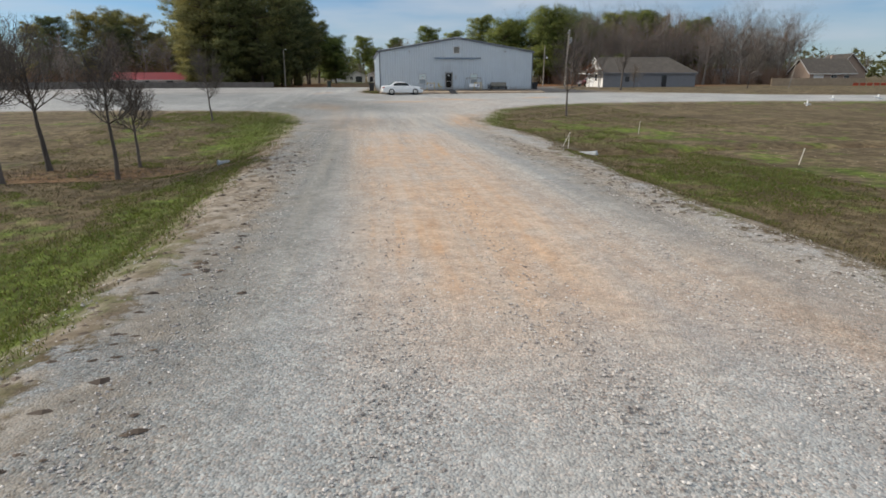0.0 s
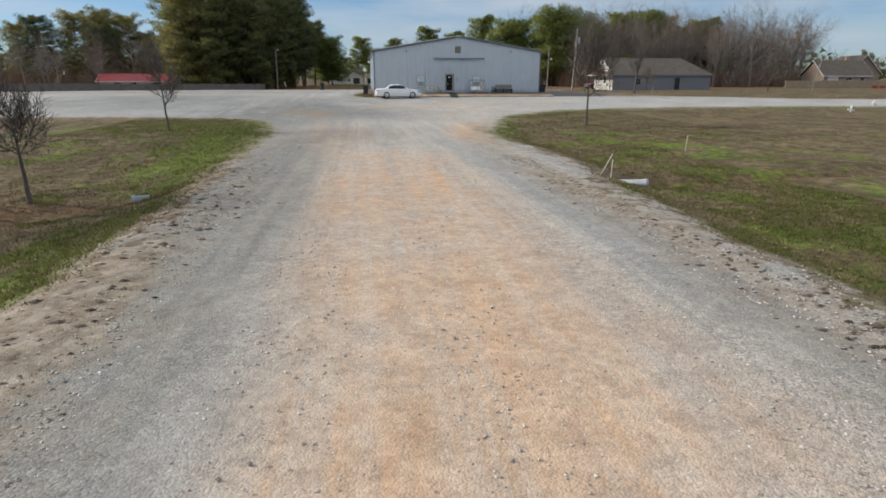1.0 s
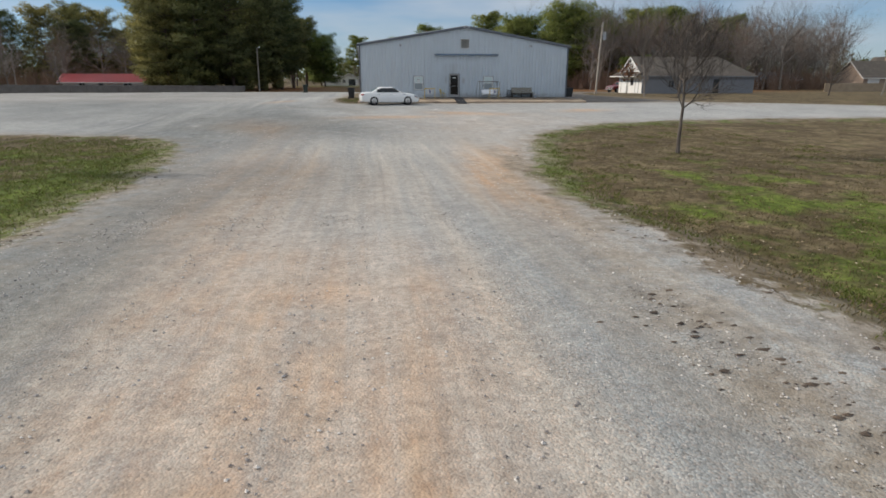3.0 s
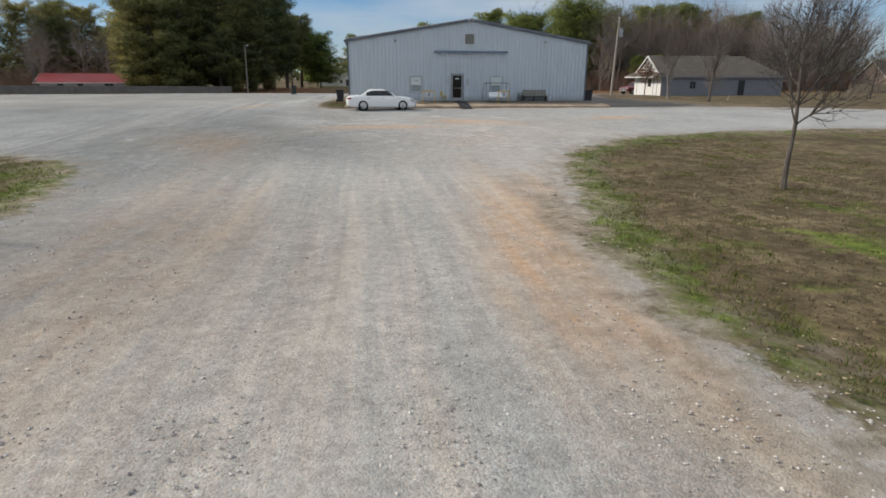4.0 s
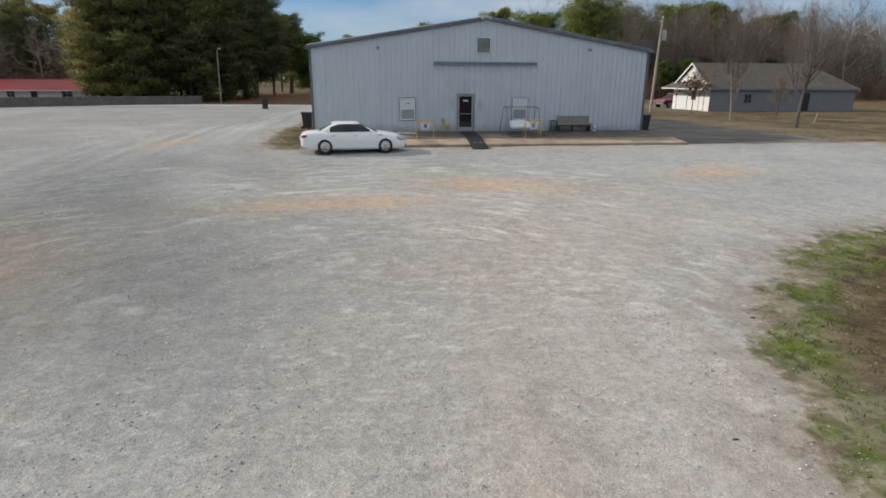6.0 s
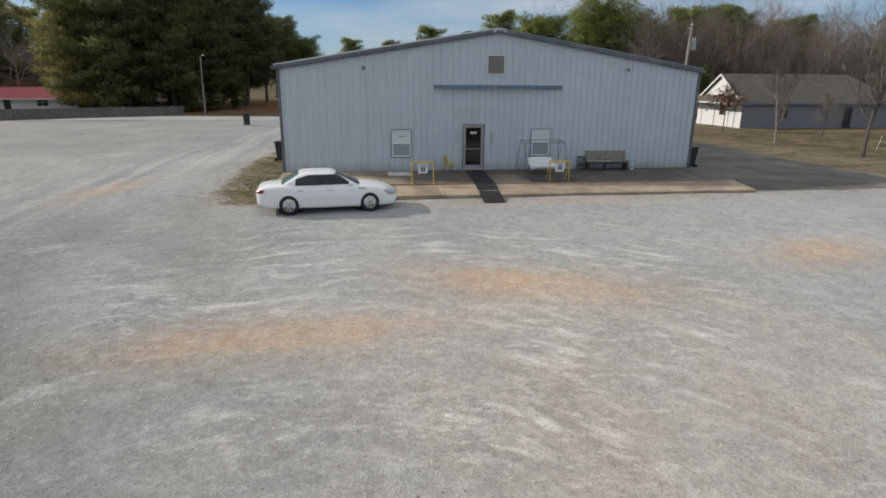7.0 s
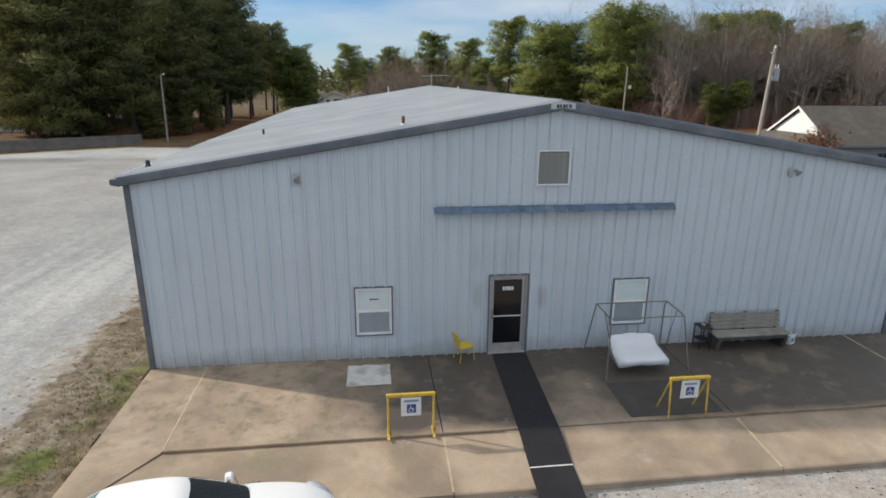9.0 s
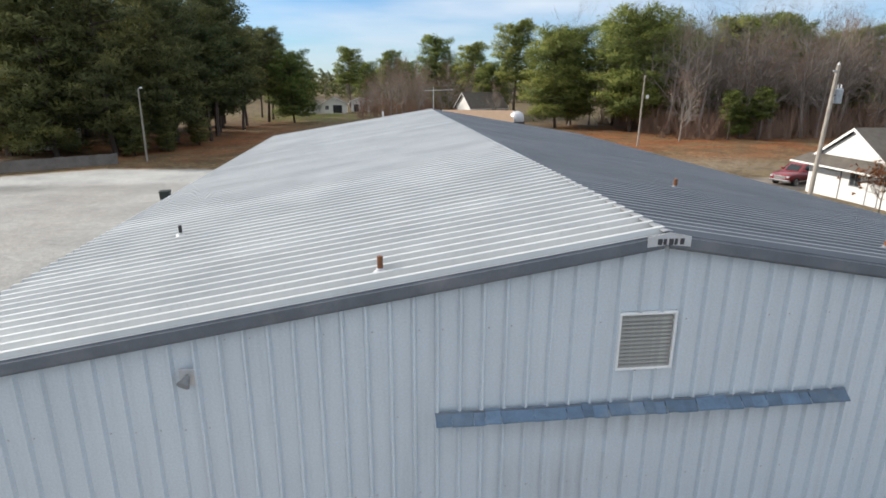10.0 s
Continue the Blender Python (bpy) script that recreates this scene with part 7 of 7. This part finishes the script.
def tuft_mesh(name, tufts, mat, seed, blades=20, tones=None):
    r = np.random.RandomState(seed)
    c = np.array([tuple(t[0]) for t in tufts])
    s = np.array([t[1] for t in tufts])
    N = len(c)
    d = r.normal(size=(N, blades, 3))
    d[..., 2] = d[..., 2] * 0.75 + 0.25
    d /= np.linalg.norm(d, axis=-1, keepdims=True)
    side = np.cross(d, r.normal(size=(N, blades, 3)))
    side /= np.linalg.norm(side, axis=-1, keepdims=True)
    ln = s[:, None, None] * r.uniform(0.6, 1.15, (N, blades, 1))
    a = c[:, None] + d * ln * 0.05
    wide = ln * 0.23
    V = np.stack([a - side * wide, a + side * wide, c[:, None] + d * ln], 2).reshape(-1, 3)
    F = np.arange(N * blades * 3).reshape(-1, 3)
    me = mesh_of(name, V, F, mat)
    add_values(me, "tone", np.repeat(np.full(N, 0.5) if tones is None else np.array(tones), blades * 3))
    return me


def pine(at, seed, h, R, base, limbs, label, mat):
    t = thing("pine_tree", at, 0, label, "tree")
    segs, sprays = pine_meshes(seed, h, R, base, limbs)
    share("trunk", mesh_of("trunk", *frusta(segs, 6), PINEBARK), t)
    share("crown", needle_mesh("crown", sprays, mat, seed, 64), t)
    return t


def planted(first, spots, z_of=gz):
    for x, y, s, turn in spots:
        copy_thing(first, Matrix.Translation((x, y, z_of(x, y))) @ Matrix.Rotation(turn, 4, "Z") @ Matrix.Scale(s, 4))


rng = random.Random(21)
DARK_LABEL = "tall dark green pine with a dense ragged crown"
darks = [pine((-33.5, 68.0, -0.85), 31, 22.0, 6.2, 0.16, 58, DARK_LABEL, PINE), pine((-39.5, 66.5, -0.85), 32, 21.0, 6.0, 0.07, 54, "broad pine with drooping boughs, sunlight put into its olive green", PINEOLIVE), pine((-46.0, 68.5, -0.85), 33, 22.5, 6.4, 0.07, 58, "broad pine with drooping boughs, sunlight put into its olive green", PINEOLIVE), pine((-27.5, 92.0, -0.85), 34, 23.0, 5.4, 0.36, 44, DARK_LABEL, PINE)]
spots = [(-29.5, 74), (-49, 78), (-51, 86), (-31, 83), (-38, 84), (-27.0, 84), (-29, 100), (-25.5, 104), (-33, 96), (-27, 115), (-25, 124), (-31, 108), (-47, 92), (-50, 72), (-57, 98), (-24.5, 133), (-29, 140)]
for i, (x, y) in enumerate(spots):
    planted(darks[3 if y > 106 else (0, 3)[i % 2] if -48 < x else i % 4], [(x + rng.uniform(-0.7, 0.7), y + rng.uniform(-0.7, 0.7), rng.uniform(0.70, 1.08) * (0.8 if y > 112 else 1), rng.uniform(0, 6.3))])
for x, y, s in ((-83, 100, 0.90), (-79, 106, 0.88), (-76, 97, 0.70), (-92, 98, 0.80), (-70, 112, 0.66), (-66, 104, 0.58), (-74, 110, 0.85), (-82, 114, 0.92), (-64, 116, 0.70), (-60, 108, 0.66), (-98, 102, 0.72), (-101, 88, 0.6),
                (-41, 101, 0.8), (-36, 112, 0.8), (-46, 104, 0.8), (-33, 120, 0.8), (-53, 106, 0.72), (-31.0, 67.0, 0.30), (-28.6, 71.5, 0.27), (-34.5, 72.5, 0.34), (-26.8, 79.0, 0.30), (-42.0, 73.0, 0.32)):
    planted(darks[2 if s < 0.4 or -55 < x < -35 else int(x) % 4], [(x, y, s, rng.uniform(0, 6.3))])
LIGHT_LABEL = "tall pine with a sunlit open green crown"
lights = [pine((44.1, 95.0, -0.85), 41, 20.8, 8.6, 0.17, 60, LIGHT_LABEL, PINELIGHT), pine((29.5, 125.0, -0.84), 42, 21.4, 5.6, 0.45, 40, LIGHT_LABEL, PINELIGHT), pine((33.2, 105.0, -0.85), 43, 17.8, 7.2, 0.15, 58, LIGHT_LABEL, PINELIGHT)]
for x, y, s, k in ((22.5, 140, 0.82, 1), (14.8, 150, 0.93, 1), (3.5, 170, 0.79, 1), (-9.6, 190, 0.88, 1), (65, 100, 0.96, 1), (74, 100, 0.99, 1), (38, 112, 0.9, 0), (51, 106, 0.88, 0), (57, 99, 0.9, 2), (61, 110, 0.9, 1), (82, 106, 0.95, 1),
                   (88, 104, 0.95, 2), (26, 133, 0.7, 2), (69, 112, 0.95, 2), (54, 80.5, 0.36, 1), (58.5, 79.5, 0.38, 1), (56.5, 81.5, 0.31, 0), (18, 148, 0.7, 2), (-19, 122, 0.8, 2), (-22, 150, 0.72, 2), (-4, 205, 0.8, 2), (9, 190, 0.8, 2), (96, 110, 0.9, 0), (47, 110, 0.95, 1), (76, 108, 1.02, 0), (56, 112, 1.0, 0), (64, 116, 1.0, 2), (84, 112, 1.0, 2), (92, 100, 0.9, 1)):
    planted(lights[k], [(x, y, s, rng.uniform(0, 6.3))])

# bare woods
WOOD_LABEL = "tall bare winter tree with fine grey twigs"
woods = [bare_tree("bare_tree", (50, 86, -0.85), 51, 17.5, 0.25, 2, 0.75, 2, 2, WOOD_LABEL, 0.24, bark=WOODBARK), bare_tree("bare_tree", (58, 83, -0.85), 52, 16.5, 0.2, 2, 0.65, 2, 2, WOOD_LABEL, 0.20, TWIGRED, bark=WOODBARK), bare_tree("bare_tree", (66, 88, -0.85), 53, 18.5, 0.3, 2, 0.8, 2, 2, WOOD_LABEL, 0.25, bark=WOODBARK)]
for w in woods:
    w["group"] = "bare woods"
rng = random.Random(5)
k = 0
for row, (y0, n, x0, x1) in enumerate(((84, 20, 50, 112), (92, 24, 46, 122), (101, 22, 42, 126), (112, 18, 36, 128))):
    for i in range(n):
        x = x0 + (x1 - x0) * (i + rng.random()) / n
        planted(woods[k % 3], [(x, y0 + rng.uniform(-3, 3), rng.uniform(0.88, 1.25), rng.uniform(0, 6.3))])
        k += 1
for x, y, s in ((-76, 66, 0.5), (-80, 52, 0.5), (-86, 48, 0.6), (-88, 62, 0.7), (-68, 72, 0.62), (-96, 50, 0.7), (-101, 66, 0.85), (-90, 36, 0.55), (-110, 60, 0.9), (-78, 76, 0.62), (-56, 100, 0.72), (-62, 94, 0.7), (-72, 84, 0.66), (-118, 80, 1.05), (-66, 88, 0.8), (-75, 90, 0.85), (-84, 84, 0.8), (-92, 78, 0.85), (-100, 76, 0.9), (-108, 74, 0.9), (-82, 70, 0.65), (-94, 64, 0.75), (-70, 80, 0.7), (-60, 86, 0.7), (-104, 56, 0.75),
                (10, 135, 0.75), (5, 140, 0.7), (12, 145, 0.8), (0, 150, 0.65), (14, 128, 0.62), (8, 128, 0.62), (-2, 175, 0.75), (3, 170, 0.75), (20, 100, 0.55), (45.0, 78.8, 0.66), (2, 132, 0.8), (6, 146, 0.95), (16, 136, 0.85), (18, 152, 1.0), (12, 158, 1.0), (0, 158, 0.85), (20, 128, 0.75), (9, 139, 0.85), (4, 152, 0.9), (-3, 140, 0.6), (24, 150, 0.9),
                (132, 62, 0.8), (140, 70, 0.95), (150, 66, 1.0), (144, 56, 0.9), (126, 50, 0.6), (158, 72, 1.0)):
    planted(woods[1 if -6 < x < 26 else k % 3], [(x, y, s, rng.uniform(0, 6.3))])
    k += 1

# the wooded skyline behind everything, and underbrush
r_ = np.random.RandomState(3)
segs = []
for i in range(230):
    a = r_.uniform(-1.05, 1.25)
    D = r_.uniform(230, 330)
    x, y, h = D * math.sin(a), D * math.cos(a) - 20, r_.uniform(8, 15)
    segs.append((x, y, -1, x, y, h * 0.6, 0.16, 0.1))
    for j in range(26):
        z = r_.uniform(0.2, 0.7) * h
        dx, dy = r_.normal(0, 0.17 * h, 2)
        segs.append((x, y, z, x + dx, y + dy, z + r_.uniform(0.15, 0.4) * h, 0.09, 0.03))
far_woods = share("far_woods", mesh_of("far_woods", *frusta(segs, 3), TWIG), None)
tagged(far_woods, "hazy line of distant bare trees", "woods", kind="stuff")
tufts = []
for i in range(420):
    a = r_.uniform(-1.05, 1.25)
    D = r_.uniform(250, 340)
    x, y, h = D * math.sin(a), D * math.cos(a) - 20, r_.uniform(5, 14)
    for j in range(16):
        tufts.append((Vector((x + r_.normal(0, 2.4), y + r_.normal(0, 2.4), r_.uniform(0.1, 1.0) * h)), r_.uniform(1.4, 2.6)))
fp = share("far_pines", tuft_mesh("far_pines", tufts, PINE, 8, 9), None)
tagged(fp, "distant line of dark evergreens", "woods", kind="stuff")
segs = []
for i in range(900):
    side = r_.rand()
    if side < 0.6:
        x, y = r_.uniform(44, 125), r_.uniform(80, 116)
    elif side < 0.85:
        x, y = r_.uniform(-115, -50), r_.uniform(86, 112)
    else:
        x, y = r_.uniform(-6, 22), r_.uniform(128, 176)
    h = r_.uniform(1.5, 5.5)
    for j in range(22):
        dx, dy = r_.normal(0, 0.34 * h, 2)
        segs.append((x + r_.normal(0, 0.5), y + r_.normal(0, 0.5), -1, x + dx, y + dy, h * r_.uniform(0.6, 1.1), 0.035, 0.012))
ub = share("underbrush", mesh_of("underbrush", *frusta(segs, 3), TWIGRED), None)
tagged(ub, "tangled brown underbrush below the bare trees", "underbrush", kind="stuff")

# young trees on the lawns
YOUNG = "young bare lawn tree with a slim dark trunk"
bare_tree("young_tree", (4.33, -34.15, gz(4.3, -34.1)), 61, 5.6, 0.40, 3, 0.75, 2, 2, YOUNG, 0.085, twig=BARK, up=0.2)
bare_tree("young_tree", (-20.5, -35.6, gz(-20.5, -35.6)), 62, 4.5, 0.42, 3, 0.8, 2, 2, YOUNG, 0.075, twig=BARK, up=0.18)
bare_tree("young_tree", (-19.3, -52.4, gz(-19.3, -52.4)), 63, 3.6, 0.5, 4, 1.1, 2, 2, "young bare lawn tree with a low spreading crown", 0.075, twig=BARK, up=0.16)
bare_tree("young_tree", (-19.4, -54.4, gz(-19.4, -54.4)), 64, 4.9, 0.48, 4, 1.0, 2, 2, "bare lawn tree with spreading limbs", 0.09, twig=BARK, up=0.16)
bare_tree("young_tree", (-22.4, -52.8, gz(-22.4, -52.8)), 65, 5.4, 0.45, 4, 0.95, 2, 2, "bare lawn tree with spreading limbs", 0.11, twig=BARK, up=0.16)
bare_tree("young_tree", (-23.0, -54.8, gz(-23.0, -54.8)), 66, 5.4, 0.45, 4, 0.95, 2, 2, "bare lawn tree with spreading limbs", 0.11, twig=BARK, up=0.16)
bare_tree("young_tree", (26.4, 13.8, gz(26, 13)), 67, 7.6, 0.2, 2, 0.45, 2, 2, "slim bare tree with several upright stems", 0.10, up=0.4, bark=WOODBARK)
bare_tree("young_tree", (34.7, 19.1, gz(34, 19)), 68, 4.0, 0.25, 3, 0.7, 2, 2, YOUNG, 0.07)
bare_tree("young_tree", (26.3, 5.6, gz(26, 5)), 69, 8.2, 0.25, 2, 0.6, 2, 2, "bare lawn tree with pale upright limbs", 0.14, up=0.3)
bare_tree("young_tree", (52.3, 14.6, gz(52, 14)), 70, 6.0, 0.25, 4, 0.8, 2, 2, YOUNG, 0.10)
lt = bare_tree("young_tree", (29.2, 25.0, gz(29, 25)), 71, 4.6, 0.35, 3, 0.6, 2, 2, "small tree holding dead reddish leaves", 0.06)
rr = random.Random(9)
share("dead_leaves", tuft_mesh("dead_leaves", [(Vector((rr.gauss(0, 0.75), rr.gauss(0, 0.75), 3.0 + rr.gauss(0, 0.5))), 0.22) for _ in range(150)], DEADLEAF, 4, 8), lt)

# ---- loose cover on the ground ----
def many_stones(n, lo, hi, rs, seed, bias=1.0):
    r = np.random.RandomState(seed)
    x = r.uniform(lo[0], hi[0], n)
    y = lo[1] + (hi[1] - lo[1]) * r.rand(n) ** bias
    g = lot_gap(x, y)
    ok = (g > -0.9 * r.rand(n)) & ~((np.abs(x + 9.1) < 2.9) & (y > -70) & (y < -45) & (r.rand(n) < 0.6))
    x, y = x[ok], y[ok]
    n = len(x)
    s = rs[0] + (rs[1] - rs[0]) * r.rand(n) ** 2.2
    base = np.array([[1, 0, 0], [0, 1, 0], [-1, 0, 0], [0, -1, 0], [0, 0, 0.8], [0, 0, -0.5]], float)
    V = base[None] * s[:, None, None] * r.uniform(0.6, 1.35, (n, 6, 1)) + r.normal(0, 0.12, (n, 6, 3)) * s[:, None, None]
    t = r.uniform(0, 6.28, n)
    c, q = np.cos(t)[:, None], np.sin(t)[:, None]
    V[..., 0], V[..., 1] = V[..., 0] * c - V[..., 1] * q, V[..., 0] * q + V[..., 1] * c
    V[..., 2] *= 0.75
    z = ground_z(x, y) + 0.035 * soft(lot_gap(x, y), -1.6, -0.2) - 0.06 * soft(-lot_gap(x, y), 1.0, 2.0)
    V += np.stack([x, y, z + s * 0.04], -1)[:, None]
    f = np.array([[0, 1, 4], [1, 2, 4], [2, 3, 4], [3, 0, 4], [1, 0, 5], [2, 1, 5], [3, 2, 5], [0, 3, 5]])
    F = (f[None] + (np.arange(n) * 6)[:, None, None]).reshape(-1, 3)
    return V.reshape(-1, 3), F


V1, F1 = many_stones(68000, (-14.6, -74.5), (-2.8, -44), (0.006, 0.024), 12, 2.0)
V2, F2 = many_stones(30000, (-15, -45), (6, -8), (0.007, 0.024), 13)
st = share("loose_gravel", mesh_of("loose_gravel", np.concatenate([V1, V2]), np.concatenate([F1, F2 + len(V1)]), STONE), None)
tagged(st, "loose pale limestone pebbles on the drive", "gravel", kind="stuff")


def blades(n, areas, seed, tall, wide, per=4, inside=lambda x, y: True):
    r = np.random.RandomState(seed)
    P = []
    for x0, x1, y0, y1, share_ in areas:
        k = int(n * share_)
        P.append(np.stack([r.uniform(x0, x1, k), r.uniform(y0, y1, k)], -1))
    P = np.concatenate(P)
    g = lot_gap(P[:, 0], P[:, 1])
    P = P[(g < -0.2 - 0.9 * r.rand(len(g))) & inside(P[:, 0], P[:, 1])]
    n = len(P)
    base = np.concatenate([P, (ground_z(P[:, 0], P[:, 1]) + 0.035 * soft(lot_gap(P[:, 0], P[:, 1]), -1.6, -0.2))[:, None]], -1)[:, None].repeat(per, 1) + np.concatenate([r.normal(0, 0.045, (n, per, 2)), np.zeros((n, per, 1))], -1)
    h = tall * r.uniform(0.5, 1.3, (n, per, 1))
    tip = base + np.concatenate([r.normal(0, 0.6, (n, per, 2)) * h, h], -1)
    a = r.uniform(0, 6.28, (n, per))
    side = np.stack([np.cos(a), np.sin(a), np.zeros_like(a)], -1) * wide
    V = np.stack([base - side, base + side, tip], 2).reshape(-1, 3)
    V[:, 2] -= 0.004
    return V, np.arange(len(V)).reshape(-1, 3)


near = [(-24, -13.2, -76, -50, 0.33), (-26, -13.5, -50, -24, 0.2), (-3.9, 3.5, -72, -44, 0.27), (-3.0, 12, -44, -18, 0.2), (-11.6, -8.5, -5.5, 8, 0.03)]
Vd, Fd = blades(62000, near, 31, 0.055, 0.008)
gs = share("dry_grass", mesh_of("dry_grass", Vd, Fd, STRAWBLADE), None)
tagged(gs, "short dry winter grass on the lawn", "grass", kind="stuff")


def lush(x, y):
    f = 0.8 * blob(x, y, -15.3, -66, 1.8, 9) + 0.8 * blob(x, y, -16.5, -38, 2.2, 11) + 0.6 * blob(x, y, -20, -31, 8, 6) + 0.9 * blob(x, y, -1.7, -35.5, 1.1, 8, -0.12) + 0.6 * blob(x, y, 0.6, -26.6, 1.0, 4, -0.6) + 0.5 * blob(x, y, 1, -60, 4, 5) + 0.5 * blob(x, y, -9.0, -0.4, 0.6, 1.3) + 0.12
    return f + 0.35 * np.sin(1.7 * x + 0.6 * np.sin(1.1 * y)) * np.sin(1.3 * y + 0.5 * x) > 0.34


Vg, Fg = blades(72000, near, 32, 0.075, 0.009, 4, lush)
gg = share("green_grass", mesh_of("green_grass", Vg, Fg, GREENBLADE), None)
tagged(gg, "patches of green winter grass on the lawn", "grass", kind="stuff")

# dark clods and leaves along the edges, and leaf litter in the swale
r = np.random.RandomState(77)
cx, cy, cs = [], [], []
ex, ey = r.uniform(-17, 16, 190000), r.uniform(-75, -17, 190000)
eg = lot_gap(ex, ey)
near_edge = (eg > -0.35) & (eg < 0.75) & (r.rand(190000) < np.where(ey < -45, 0.075, 0.022))
for x, y in zip(ex[near_edge], ey[near_edge]):
    cx.append(x), cy.append(y), cs.append(0.010 + 0.032 * r.rand() ** 3)
for _ in range(900):
    x = r.uniform(-26, -15.8)
    y = np.interp(x, [p[0] for p in SWALE_W], [p[1] for p in SWALE_W]) + r.normal(0.2, 0.7)
    cx.append(x), cy.append(y), cs.append(r.uniform(0.02, 0.05))
for _ in range(600):
    cx.append(r.uniform(-6.5, 11.5)), cy.append(-5.0 - abs(r.normal(0, 0.40))), cs.append(0.005 + 0.016 * r.rand() ** 3)
for _ in range(500):
    x = r.uniform(-0.6, 14)
    y = np.interp(x, [p[0] for p in SWALE_E], [p[1] for p in SWALE_E]) + r.normal(0.0, 0.3)
    cx.append(x), cy.append(y), cs.append(r.uniform(0.012, 0.04))
for _ in range(1050):
    cx.append(-3.7 - abs(r.normal(0, 0.75))), cy.append(r.uniform(-66, -49)), cs.append(0.008 + 0.034 * r.rand() ** 4)
for _ in range(700):
    cx.append(-13.9 + abs(r.normal(0, 0.7))), cy.append(r.uniform(-74, -52)), cs.append(0.010 + 0.05 * r.rand() ** 4)
for _ in range(420):
    cx.append(r.normal(-10.1, 0.9)), cy.append(r.uniform(-5, 6)), cs.append(r.uniform(0.008, 0.03))
for _ in range(300):
    cx.append(r.uniform(2, 30)), cy.append(r.uniform(-42, -22)), cs.append(r.uniform(0.02, 0.045))
cx, cy, cs = np.array(cx), np.array(cy), np.array(cs)
n = len(cx)
base = np.array([[1, 0, 0], [0.4, 0.8, 0.1], [-0.7, 0.6, 0], [-1, -0.3, 0.1], [0.1, -0.9, 0], [0, 0, 0.45]], float)
V = base[None] * cs[:, None, None] * r.uniform(0.6, 1.5, (n, 6, 1))
V[..., 0] *= 1.5
V += np.stack([cx, cy, ground_z(cx, cy) + 0.035 * soft(lot_gap(cx, cy), -1.6, -0.2) + 0.004], -1)[:, None]
f = np.array([[0, 1, 5], [1, 2, 5], [2, 3, 5], [3, 4, 5], [4, 0, 5]])
cl = share("leaf_litter", mesh_of("leaf_litter", V.reshape(-1, 3), (f[None] + (np.arange(n) * 6)[:, None, None]).reshape(-1, 3), LITTER), None)
tagged(cl, "dark clods and dead leaves along the drive edge", "leaf litter", kind="stuff")

# pale fallen leaves lying on the lawns
n = 5200
x = np.concatenate([r.uniform(-3, 26, n // 2), r.uniform(-3, 14, n // 4), r.uniform(-30, -14, n // 4)])
y = np.concatenate([r.uniform(-48, -19, n // 2), r.uniform(-64, -44, n // 4), r.uniform(-72, -28, n // 4)])
ok = lot_gap(x, y) < -0.4
x, y = x[ok], y[ok]
n = len(x)
s = r.uniform(0.018, 0.042, n)
base = np.array([[1, 0, 0.2], [0.1, 0.6, 0.0], [-1, 0.1, 0.35], [-0.1, -0.6, 0.1]], float)
V = base[None] * s[:, None, None] * r.uniform(0.7, 1.3, (n, 4, 1))
t = r.uniform(0, 6.28, n)
c, q = np.cos(t)[:, None], np.sin(t)[:, None]
V[..., 0], V[..., 1] = V[..., 0] * c - V[..., 1] * q, V[..., 0] * q + V[..., 1] * c
V += np.stack([x, y, ground_z(x, y) + 0.035 * soft(lot_gap(x, y), -1.6, -0.2) + 0.02], -1)[:, None]
fl = share("fallen_leaves", mesh_of("fallen_leaves", V.reshape(-1, 3), np.arange(n * 4).reshape(-1, 4), LEAFTAN), None)
tagged(fl, "pale fallen leaves scattered over the lawn", "leaves", kind="stuff")
